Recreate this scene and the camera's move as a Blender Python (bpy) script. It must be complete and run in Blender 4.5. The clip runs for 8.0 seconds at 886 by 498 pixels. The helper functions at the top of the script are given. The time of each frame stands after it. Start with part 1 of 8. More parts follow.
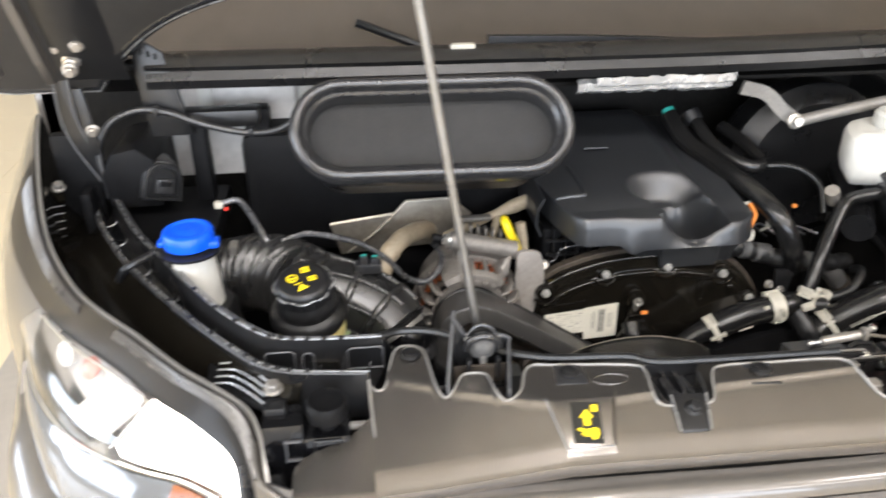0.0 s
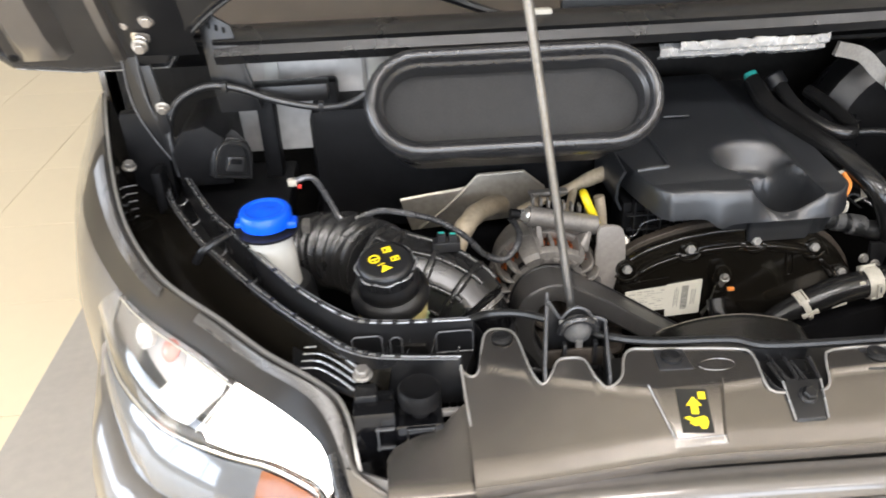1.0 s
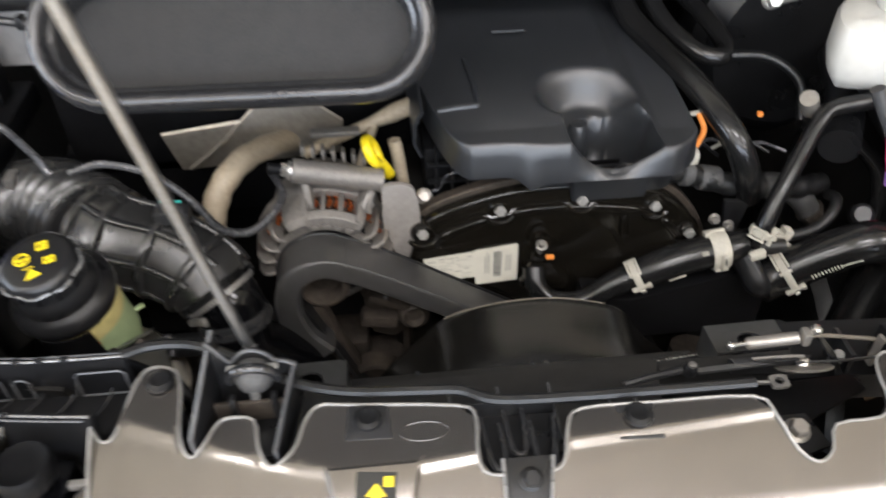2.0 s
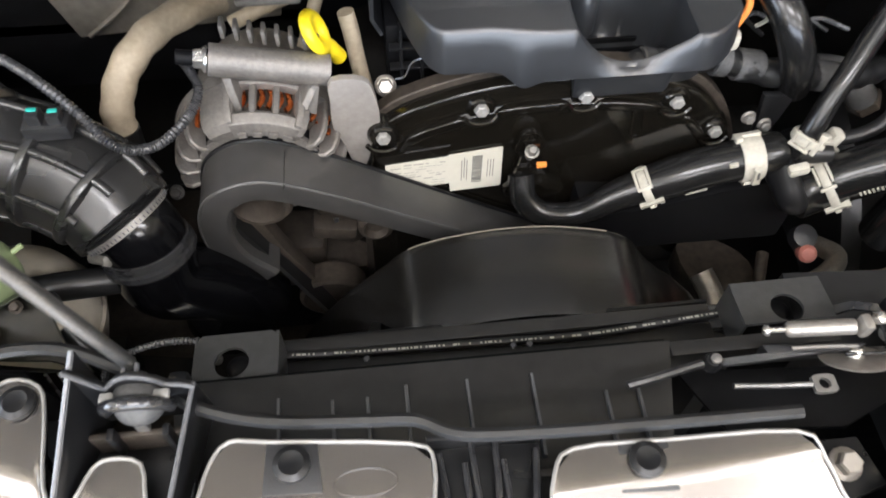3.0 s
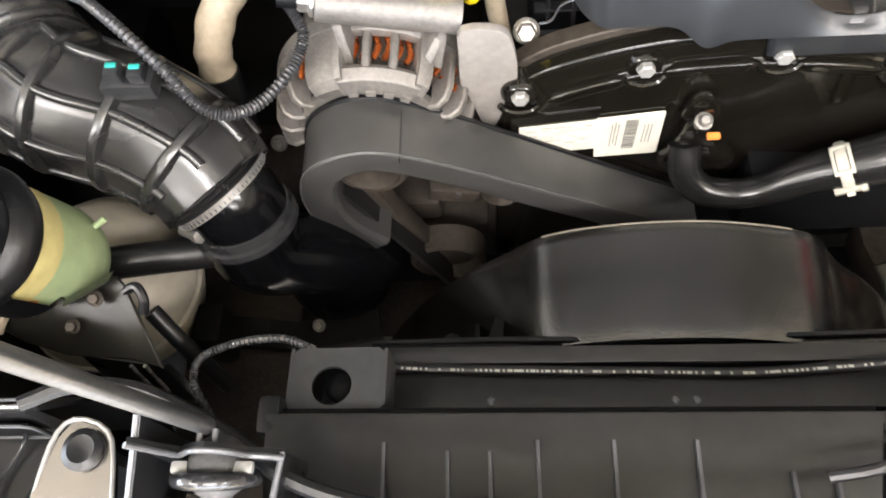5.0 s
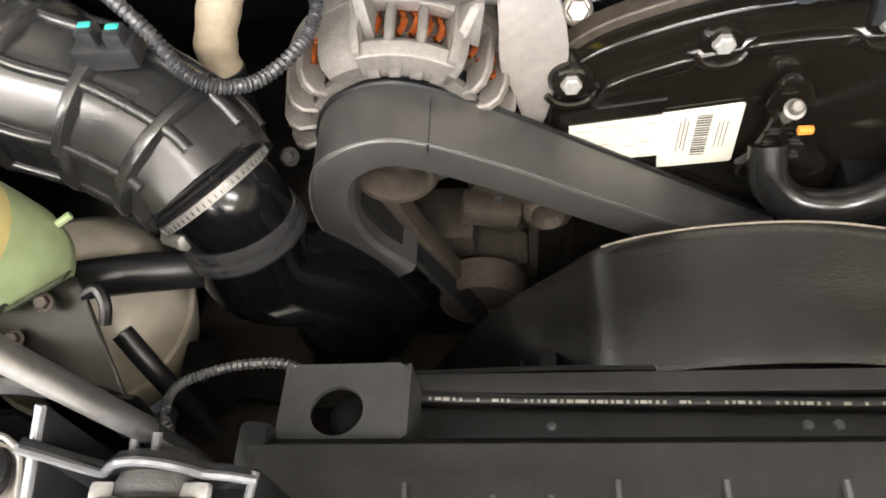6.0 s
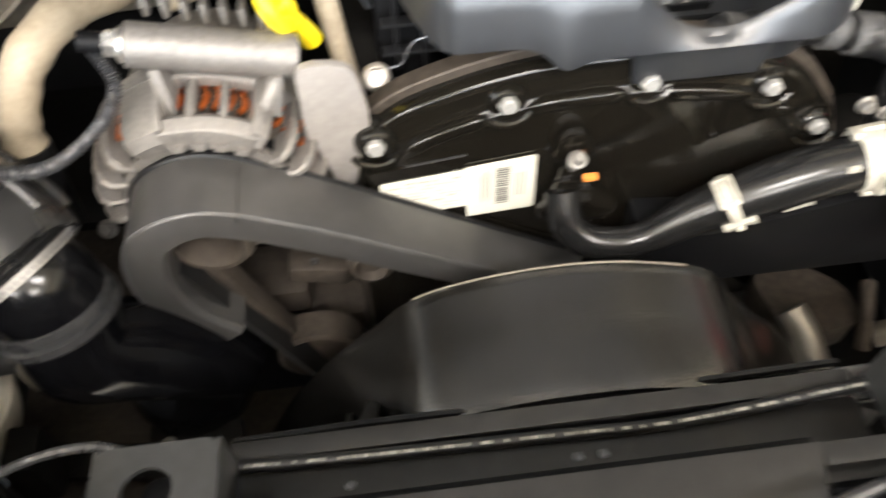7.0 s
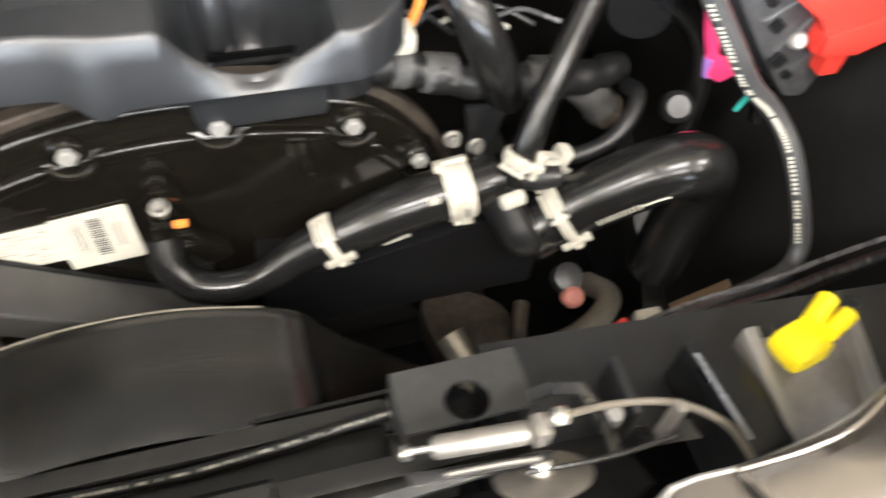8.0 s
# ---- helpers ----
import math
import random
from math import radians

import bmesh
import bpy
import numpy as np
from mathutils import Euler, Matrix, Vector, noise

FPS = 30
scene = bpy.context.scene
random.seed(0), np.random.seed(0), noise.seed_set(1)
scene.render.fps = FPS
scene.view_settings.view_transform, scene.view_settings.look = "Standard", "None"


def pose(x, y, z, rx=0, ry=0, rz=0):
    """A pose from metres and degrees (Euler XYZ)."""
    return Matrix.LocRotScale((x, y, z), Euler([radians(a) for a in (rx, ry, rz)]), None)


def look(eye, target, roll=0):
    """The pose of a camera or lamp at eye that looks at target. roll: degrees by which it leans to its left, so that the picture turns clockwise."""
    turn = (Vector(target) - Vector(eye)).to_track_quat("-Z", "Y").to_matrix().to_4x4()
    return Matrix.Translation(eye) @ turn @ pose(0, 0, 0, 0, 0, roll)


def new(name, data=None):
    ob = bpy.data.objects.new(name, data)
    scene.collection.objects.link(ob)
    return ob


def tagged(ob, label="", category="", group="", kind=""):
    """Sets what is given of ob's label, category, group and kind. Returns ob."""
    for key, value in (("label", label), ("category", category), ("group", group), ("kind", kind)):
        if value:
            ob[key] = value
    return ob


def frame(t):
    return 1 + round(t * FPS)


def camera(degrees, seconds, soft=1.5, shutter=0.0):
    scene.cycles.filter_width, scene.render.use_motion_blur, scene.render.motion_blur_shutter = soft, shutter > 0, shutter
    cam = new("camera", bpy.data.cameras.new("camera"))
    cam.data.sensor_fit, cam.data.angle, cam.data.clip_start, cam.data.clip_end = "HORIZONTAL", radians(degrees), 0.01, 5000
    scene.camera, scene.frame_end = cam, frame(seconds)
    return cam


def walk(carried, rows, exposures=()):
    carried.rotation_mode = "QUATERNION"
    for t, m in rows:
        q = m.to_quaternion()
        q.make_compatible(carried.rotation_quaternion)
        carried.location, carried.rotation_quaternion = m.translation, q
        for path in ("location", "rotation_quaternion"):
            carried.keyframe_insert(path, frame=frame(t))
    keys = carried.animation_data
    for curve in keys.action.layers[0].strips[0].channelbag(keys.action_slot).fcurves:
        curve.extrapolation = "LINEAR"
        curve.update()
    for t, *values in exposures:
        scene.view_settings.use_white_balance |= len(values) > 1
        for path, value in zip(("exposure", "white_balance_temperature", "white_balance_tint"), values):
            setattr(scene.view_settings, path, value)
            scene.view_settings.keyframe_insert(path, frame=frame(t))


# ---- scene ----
cam = camera(59.9, 8.0, 1.7, 0.5)
# seconds, eye, a point ahead of it, lean
PATH = [
    (0.0, (0.0075, -0.0054, 1.4503), (0.1137, 0.8728, 0.9838), -0.24),
    (0.5, (-0.0527, -0.0147, 1.4439), (0.0174, 0.8612, 0.9665), -1.06),
    (1.0, (-0.0338, 0.0306, 1.4457), (0.0190, 0.8939, 0.9438), -2.44),
    (1.5, (0.0879, 0.1303, 1.4431), (0.1454, 0.9499, 0.8730), -2.50),
    (2.0, (0.2017, 0.2236, 1.4394), (0.2702, 0.9713, 0.7789), -0.92),
    (2.2, (0.2264, 0.2504, 1.4252), (0.2933, 0.9667, 0.7307), -0.86),
    (3.3, (0.2366, 0.4368, 1.3971), (0.2969, 0.9286, 0.5284), 1.50),
    (3.5, (0.2331, 0.4542, 1.3881), (0.2769, 0.9194, 0.5040), 0.69),
    (4.0, (0.2193, 0.4823, 1.3692), (0.2341, 0.9153, 0.4679), -0.67),
    (4.5, (0.2170, 0.4925, 1.3640), (0.1754, 0.9061, 0.4545), -6.61),
    (5.0, (0.2234, 0.5011, 1.3584), (0.1426, 0.9279, 0.4577), -10.93),
    (5.2, (0.2240, 0.4954, 1.3431), (0.1269, 0.9569, 0.4613), -11.86),
    (6.3, (0.2056, 0.4978, 1.2434), (0.0951, 1.0551, 0.4205), -11.18),
    (6.5, (0.2092, 0.4990, 1.2463), (0.1258, 1.0646, 0.4258), -9.80),
    (7.0, (0.2446, 0.4960, 1.2779), (0.2954, 1.0681, 0.4593), -2.21),
    (7.5, (0.3110, 0.4767, 1.2983), (0.4677, 1.0519, 0.4953), 2.63),
    (8.0, (0.4119, 0.4696, 1.2870), (0.6241, 1.0407, 0.4940), 6.16),
]
walk(cam, [(t, look(eye, ahead, lean)) for t, eye, ahead, lean in PATH], exposures=[(0.0, 0.1, 6250, 13), (0.6, 0.1, 6250, 13), (1.0, 0.0, 6200, 13), (1.5, -0.15, 6150, 13), (2.2, -0.05, 6100, 13), (3.3, 0.6, 6000, 13), (4.5, 0.95, 6150, 13), (6.3, 1.15, 6450, 12), (7.5, 1.08, 6420, 11), (8.0, 0.95, 6400, 11)])


# ---- light ----
world = bpy.data.worlds.new("world")
scene.world = world
world.use_nodes = True
_nt = world.node_tree
_sky = _nt.nodes.new("ShaderNodeTexSky")
_sky.sky_type, _sky.sun_disc = "NISHITA", False
_sky.sun_elevation, _sky.sun_rotation = radians(40), radians(160)
_nt.links.new(_sky.outputs[0], _nt.nodes["Background"].inputs[0])
_nt.nodes["Background"].inputs[1].default_value = 0.12


def area_lamp(name, eye, target, sx, sy, watts, colour):
    data = bpy.data.lights.new(name, "AREA")
    data.shape, data.size, data.size_y, data.energy, data.color = "RECTANGLE", sx, sy, watts, colour
    ob = new(name, data)
    ob.matrix_world = look(eye, target)
    return tagged(ob, kind="structure")


WARM = (1.0, 0.96, 0.925)
COOL = (0.86, 0.93, 1.0)
for lx in (-2.4, 0.3, 3.0):
    for ly in (-3.5, -1.3):
        area_lamp("ceiling_lamp", (lx, ly, 3.55), (lx, ly, 0), 1.5, 0.5, 56, WARM)
area_lamp("window_daylight", (0.3, -5.67, 1.9), (0.3, 0, 1.9), 7.3, 2.7, 480, COOL)
area_lamp("window_daylight", (-7.87, -0.6, 1.9), (0, -0.6, 1.9), 6.3, 2.7, 560, COOL)


# ---- materials ----
def mat(name, col, rough=0.5, metal=0.0, var=0.2, scale=25.0, bump=0.1, bscale=500.0, coat=0.0, stain=0.15,
        transmission=0.0, emit=0.0, ior=1.45, spread=0.12, spec=0.5, tint=None, per_object=0.0):
    m = bpy.data.materials.new(name)
    m.use_nodes = True
    nt = m.node_tree
    n, l = nt.nodes, nt.links
    b = n["Principled BSDF"]
    tc = n.new("ShaderNodeTexCoord")
    fine, big = n.new("ShaderNodeTexNoise"), n.new("ShaderNodeTexNoise")
    fine.inputs["Scale"].default_value, fine.inputs["Detail"].default_value = scale * 8, 6
    big.inputs["Scale"].default_value, big.inputs["Detail"].default_value = scale, 4
    for x in (fine, big):
        l.new(tc.outputs["Object"], x.inputs["Vector"])
    add = n.new("ShaderNodeMath")
    add.operation = "MULTIPLY_ADD"
    add.inputs[1].default_value = 0.5
    l.new(fine.outputs["Fac"], add.inputs[0])
    half = n.new("ShaderNodeMath")
    half.operation = "MULTIPLY"
    half.inputs[1].default_value = 0.5
    l.new(big.outputs["Fac"], half.inputs[0])
    l.new(half.outputs[0], add.inputs[2])
    ramp = n.new("ShaderNodeValToRGB")
    lo = [c * (1 - var) for c in col]
    hi = [min(1, c * (1 + var)) for c in (tint or col)]
    ramp.color_ramp.elements[0].position, ramp.color_ramp.elements[1].position = 0.35, 0.65
    ramp.color_ramp.elements[0].color, ramp.color_ramp.elements[1].color = (*lo, 1), (*hi, 1)
    l.new(add.outputs[0], ramp.inputs["Fac"])
    out = ramp.outputs["Color"]
    if per_object:
        info, hsv = n.new("ShaderNodeObjectInfo"), n.new("ShaderNodeHueSaturation")
        rng = n.new("ShaderNodeMapRange")
        rng.inputs["To Min"].default_value, rng.inputs["To Max"].default_value = 1 - per_object, 1 + per_object
        l.new(info.outputs["Random"], rng.inputs["Value"])
        l.new(rng.outputs[0], hsv.inputs["Value"])
        l.new(out, hsv.inputs["Color"])
        out = hsv.outputs["Color"]
    l.new(out, b.inputs["Base Color"])
    rr = n.new("ShaderNodeMapRange")
    rr.inputs["To Min"].default_value, rr.inputs["To Max"].default_value = max(0.02, rough - spread), min(1, rough + spread)
    l.new(big.outputs["Fac"], rr.inputs["Value"])
    l.new(rr.outputs[0], b.inputs["Roughness"])
    b.inputs["Metallic"].default_value = metal
    b.inputs["IOR"].default_value = ior
    b.inputs["Specular IOR Level"].default_value = spec
    b.inputs["Coat Weight"].default_value = coat
    b.inputs["Coat Roughness"].default_value = 0.06
    b.inputs["Transmission Weight"].default_value = transmission
    if emit:
        b.inputs["Emission Color"].default_value = (*col, 1)
        b.inputs["Emission Strength"].default_value = emit
    if bump:
        grain, bp = n.new("ShaderNodeTexNoise"), n.new("ShaderNodeBump")
        grain.inputs["Scale"].default_value, grain.inputs["Detail"].default_value = bscale, 3
        l.new(tc.outputs["Object"], grain.inputs["Vector"])
        l.new(grain.outputs["Fac"], bp.inputs["Height"])
        bp.inputs["Strength"].default_value, bp.inputs["Distance"].default_value = bump, 0.001
        l.new(bp.outputs[0], b.inputs["Normal"])
    return m


PAINT = mat("metallic_grey_paint", (0.125, 0.115, 0.105), 0.34, 0.65, 0.06, 6, 0.02, 2500, coat=0.9, spread=0.05)
PAINT_DULL = mat("bay_paint", (0.30, 0.285, 0.265), 0.45, 0.3, 0.1, 8, 0.03, 900)
LIGHT_PAINT = mat("light_bulkhead_paint", (0.52, 0.50, 0.475), 0.4, 0.1, 0.14, 8, 0.03, 900)
BLACK = mat("black_plastic", (0.005, 0.005, 0.0055), 0.5, 0, 0.25, 20, 0.25, 1400, spec=0.15)
BLACK_SATIN = mat("satin_black_plastic", (0.010, 0.010, 0.0105), 0.30, 0, 0.2, 14, 0.12, 1800, spec=0.5)
GREY_PLASTIC = mat("dusty_grey_plastic", (0.018, 0.018, 0.019), 0.34, 0, 0.2, 14, 0.25, 1200, spec=0.9, spread=0.08)
COVER_GREY = mat("charcoal_engine_cover", (0.0195, 0.0207, 0.0228), 0.35, 0, 0.12, 10, 0.15, 1500, spec=1.0, spread=0.04)
# slight brown tint puts the enamel's warm reflections into the black
GLOSS_BLACK = mat("gloss_black_enamel", (0.007, 0.006, 0.0045), 0.15, 0, 0.2, 18, 0.03, 300, coat=0.2, spread=0.03, spec=0.4)
RUBBER = mat("black_rubber", (0.010, 0.010, 0.010), 0.36, 0, 0.3, 30, 0.1, 900, spec=0.6)
RUBBER_GLOSS = mat("shiny_rubber_hose", (0.0095, 0.0092, 0.0090), 0.22, 0, 0.2, 12, 0.05, 500, spread=0.06, spec=0.55)
INTAKE_RUBBER = mat("satin_intake_rubber", (0.020, 0.0197, 0.0195), 0.27, 0, 0.2, 12, 0.05, 500, spread=0.06, spec=0.9)
BELT_GREY = mat("satin_belt_guard", (0.040, 0.0385, 0.037), 0.34, 0, 0.15, 14, 0.2, 1200, spec=1.0, spread=0.06)
ALT_CAST = mat("grey_cast_alloy", (0.185, 0.172, 0.157), 0.5, 0.45, 0.2, 40, 0.25, 700)
BRACKET_GREY = mat("grey_coated_bracket", (0.042, 0.0425, 0.042), 0.36, 0.1, 0.2, 20, 0.15, 900, spec=0.8, spread=0.06)
SMALL_CONDUIT = mat("dark_corrugated_conduit", (0.055, 0.055, 0.057), 0.27, 0.3, 0.2, 60, 0.1, 900)
# near-black: shade of the deep bay is put into this colour
DARK = mat("deep_shade_underbody", (0.0095, 0.0087, 0.0078), 0.65, 0, 0.4, 14, 0.3, 300, spec=0.15)
BROWN = mat("dusty_brown_casting", (0.052, 0.042, 0.033), 0.6, 0.3, 0.35, 20, 0.4, 300)
CAST = mat("cast_aluminium", (0.21, 0.20, 0.185), 0.46, 0.5, 0.16, 40, 0.15, 900)
STEEL = mat("zinc_plated_steel", (0.62, 0.60, 0.56), 0.28, 0.9, 0.15, 40, 0.12, 700)
DULL_STEEL = mat("dull_pressed_steel", (0.36, 0.335, 0.30), 0.40, 0.7, 0.12, 22, 0.1, 800)
COPPER = mat("copper_winding", (0.50, 0.13, 0.032), 0.28, 0.85, 0.35, 90, 0.3, 1200)
IVORY = mat("ivory_nylon", (0.43, 0.41, 0.35), 0.45, 0, 0.14, 40, 0.1, 900)
BEIGE_WRAP = mat("beige_heat_wrap", (0.36, 0.30, 0.215), 0.5, 0, 0.16, 30, 0.15, 700)
SHIELD = mat("heat_shield_sheet", (0.38, 0.35, 0.30), 0.38, 0.75, 0.16, 16, 0.3, 260)
BLUE = mat("blue_cap_plastic", (0.005, 0.085, 0.70), 0.32, 0, 0.06, 20, 0.08, 900)
YELLOW = mat("yellow_plastic", (0.83, 0.64, 0.012), 0.36, 0, 0.06, 20, 0.06, 900)
RED = mat("red_plastic", (0.72, 0.05, 0.035), 0.38, 0, 0.08, 20, 0.06, 900)
PINK = mat("pink_tag", (0.75, 0.045, 0.16), 0.4, 0, 0.08, 30, 0.05, 900)
PALE_RED = mat("pale_red_plastic", (0.52, 0.20, 0.16), 0.4, 0, 0.08, 20, 0.06, 900)
VIOLET = mat("violet_tag", (0.32, 0.16, 0.50), 0.4, 0, 0.08, 30, 0.05, 900)
TEAL = mat("teal_plastic", (0.03, 0.34, 0.29), 0.4, 0, 0.08, 30, 0.05, 900)
ORANGE = mat("orange_plastic", (0.75, 0.25, 0.05), 0.4, 0, 0.1, 30, 0.05, 900)
WHITE = mat("milky_white_plastic", (0.54, 0.53, 0.49), 0.42, 0, 0.06, 12, 0.06, 700)
TANK_GREEN = mat("pale_green_reservoir", (0.40, 0.50, 0.27), 0.35, 0, 0.12, 14, 0.05, 700)
TANK_CREAM = mat("cream_tank_plastic", (0.48, 0.44, 0.36), 0.4, 0, 0.1, 14, 0.05, 700)
TANK_YELLOW = mat("yellowed_reservoir", (0.60, 0.52, 0.22), 0.35, 0, 0.12, 14, 0.05, 700)
PAPER = mat("paper_label", (0.58, 0.56, 0.48), 0.5, 0, 0.04, 20, 0.03, 900)
INK = mat("label_ink", (0.05, 0.05, 0.05), 0.6, 0, 0.1, 20, 0, 900)
STICKER = mat("black_sticker", (0.015, 0.015, 0.014), 0.35, 0, 0.1, 20, 0.02, 900)
CONDUIT = mat("grey_corrugated_conduit", (0.14, 0.14, 0.145), 0.27, 0.5, 0.2, 60, 0.1, 900)
CHROME = mat("chromed_reflector", (0.85, 0.85, 0.85), 0.08, 1.0, 0.03, 20, 0.0)
AMBER = mat("amber_lamp_plastic", (0.21, 0.075, 0.029), 0.16, 0, 0.1, 30, 0.05, 400)
LAMP_ON = mat("headlamp_beam", (1.0, 0.93, 0.82), 0.3, 0, 0.0, 20, 0, emit=14.0)
GLASS = mat("clear_polycarbonate", (0.97, 0.97, 0.97), 0.07, 0, 0.0, 10, 0.0, transmission=1.0, spread=0.01)
# brown of the glass's reflection is painted into the base colour
SCREEN = mat("brown_reflection_screen", (0.10, 0.083, 0.068), 0.12, 0, 0.06, 3, 0.0, spread=0.03, spec=0.3)
FOIL = mat("silver_foil_insulation", (0.78, 0.78, 0.77), 0.26, 0.7, 0.1, 40, 0.8, 140)
TILE = mat("cream_floor_tile", (0.80, 0.68, 0.48), 0.10, 0, 0.012, 2.0, 0.01, 60, spread=0.03, per_object=0.015)
GROUT = mat("floor_grout", (0.60, 0.50, 0.36), 0.5, 0, 0.1, 12, 0.1, 200)
MAT_GREY = mat("grey_floor_mat", (0.40, 0.365, 0.32), 0.35, 0, 0.06, 4, 0.1, 300)
WALL = mat("painted_showroom_wall", (0.72, 0.68, 0.61), 0.6, 0, 0.04, 2, 0.05, 200)
CEIL = mat("white_ceiling_board", (0.80, 0.79, 0.76), 0.7, 0, 0.04, 2, 0.05, 200)
GLOW = mat("lamp_diffuser", (1.0, 0.94, 0.85), 0.5, 0, 0.0, 2, 0, emit=6.0)


LIP_BLACK = mat("shiny_black_lip", (0.02, 0.02, 0.021), 0.16, 0, 0.2, 30, 0.05, 900, spec=0.8, spread=0.05)
SHROUD = mat("dusty_shroud_plastic", (0.0085, 0.0078, 0.0068), 0.20, 0, 0.22, 8, 0.12, 700, spec=1.0, spread=0.08)
PRINTED_SLEEVE = mat("grey_cable_sleeve", (0.055, 0.055, 0.056), 0.32, 0, 0.2, 30, 0.05, 900, spec=0.7)
# grey base colour stands for dimmer highlights on black edges and ribs
DIM_GLINT = mat("grey_glint_edge", (0.085, 0.086, 0.09), 0.34, 0.1, 0.2, 40, 0.05, 900, spec=0.7)
# same body paint with less gloss; lighter base makes up for dim light
PANEL_PAINT = mat("brightened_satin_panel_paint", (0.235, 0.218, 0.20), 0.26, 0.95, 0.05, 6, 0.02, 2500, coat=0.05, spread=0.03)
RIM_BLACK = mat("satin_black_rim", (0.022, 0.022, 0.023), 0.24, 0, 0.2, 16, 0.08, 1500, spec=0.8, spread=0.06)
MESH_DARK = mat("dark_mesh", (0.013, 0.013, 0.0132), 0.42, 0, 0.3, 60, 0.6, 1500, spec=0.4)
GUIDE = mat("matt_black_guide", (0.0165, 0.0158, 0.0150), 0.34, 0, 0.25, 12, 0.12, 1500, spec=0.5, spread=0.06)
# body paint made lighter: the highlight on rolled edges is in the colour
EDGE_HIGHLIGHT = mat("highlight_edge_paint", (0.27, 0.26, 0.245), 0.36, 0.45, 0.08, 20, 0.03, 900)
# pale base colour stands for window glints along black plastic edges
EDGE_GLINT = mat("pale_glint_edge", (0.30, 0.30, 0.30), 0.28, 0.6, 0.2, 40, 0.05, 900, spec=0.8)
LAMP_BORDER = mat("smoky_lamp_border", (0.014, 0.0125, 0.011), 0.33, 0, 0.06, 30, 0.0, 900, spread=0.02, spec=0.18)
BORDER_RIB = mat("moulded_border_rib", (0.10, 0.095, 0.09), 0.3, 0.2, 0.1, 60, 0.0, 900)
# opaque bluish tone stands for window reflections in the lower lens
LENS_SKIRT = mat("bluish_reflection_skirt", (0.125, 0.132, 0.142), 0.12, 0.2, 0.03, 12, 0.0, 400, coat=0.8, spread=0.01)
GRILLE_BROWN = mat("dull_brown_grey_paint", (0.085, 0.076, 0.066), 0.5, 0.1, 0.1, 10, 0.05, 900)
DUSTY_GREY = mat("dusty_terminal_plastic", (0.062, 0.062, 0.064), 0.36, 0, 0.25, 30, 0.3, 700, spec=0.7, spread=0.08)
CABLE_TAN = mat("greyed_tan_sheath", (0.17, 0.15, 0.122), 0.5, 0, 0.2, 40, 0.1, 900)
CARD = mat("brown_card", (0.36, 0.25, 0.16), 0.7, 0, 0.15, 40, 0.1, 700)
# pale tones in place of chrome: the lit lamp's haze is in the colour
BOWL = mat("hazed_satin_reflector", (0.58, 0.555, 0.52), 0.26, 0.5, 0.03, 60, 0.0, 500, spread=0.01)
LAMP_INNER = mat("hazed_lamp_housing", (0.46, 0.425, 0.385), 0.34, 0.2, 0.05, 40, 0.0, 500, spread=0.02)
ROD_STEEL = mat("polished_steel_rod", (0.26, 0.26, 0.26), 0.34, 0.9, 0.12, 60, 0.05, 700)
PALE_BOLT = mat("pale_coated_bolt", (0.31, 0.305, 0.29), 0.45, 0.3, 0.2, 60, 0.1, 900)
STRAP = mat("galvanised_strap", (0.36, 0.335, 0.31), 0.5, 0.45, 0.12, 24, 0.15, 700)
FADED_INK = mat("faded_print", (0.34, 0.33, 0.29), 0.6, 0, 0.1, 20, 0, 900)
TAPE = mat("grey_cloth_tape", (0.062, 0.061, 0.06), 0.55, 0, 0.3, 60, 0.4, 1500)
DEEP_GLOSS = mat("wet_black_moulding", (0.003, 0.003, 0.0035), 0.16, 0, 0.2, 20, 0.03, 500, spec=0.5)
OLIVE_GLOSS = mat("glossy_dark_olive_steel", (0.013, 0.0123, 0.0095), 0.3, 0, 0.3, 20, 0.1, 400, spread=0.08, spec=0.4)
INNER_GREY = mat("dark_inner_panel", (0.024, 0.023, 0.022), 0.42, 0.1, 0.12, 8, 0.05, 900)


# ---- mesh helpers ----
V = Vector
WHERE = {}


def thing(name, at, label, category, group="", kind=""):
    ob = new(name)
    ob.empty_display_size = 0.02
    ob.location = at
    WHERE[ob] = V(at)
    return tagged(ob, label, category, group, kind)


def finish(bm, name, angle=38):
    bmesh.ops.remove_doubles(bm, verts=bm.verts, dist=1e-6)
    bmesh.ops.recalc_face_normals(bm, faces=bm.faces)
    if not bm.verts:
        return bpy.data.meshes.new(name), V((0, 0, 0))
    lo = V([min(v.co[i] for v in bm.verts) for i in range(3)])
    hi = V([max(v.co[i] for v in bm.verts) for i in range(3)])
    mid = (lo + hi) / 2
    for v in bm.verts:
        v.co -= mid
    me = bpy.data.meshes.new(name)
    bm.to_mesh(me)
    bm.free()
    me.polygons.foreach_set("use_smooth", [True] * len(me.polygons))
    me.set_sharp_from_angle(angle=radians(angle))
    return me, mid


def part(name, bm, material, parent=None, label="", angle=38):
    me, mid = finish(bm, name, angle)
    me.materials.append(material)
    ob = new(name, me)
    ob.location = mid
    WHERE[ob] = mid
    if parent is not None:
        ob.parent = parent
        ob.matrix_parent_inverse = Matrix.Translation(-WHERE[parent])
    if label:
        ob["label"] = label
    return ob


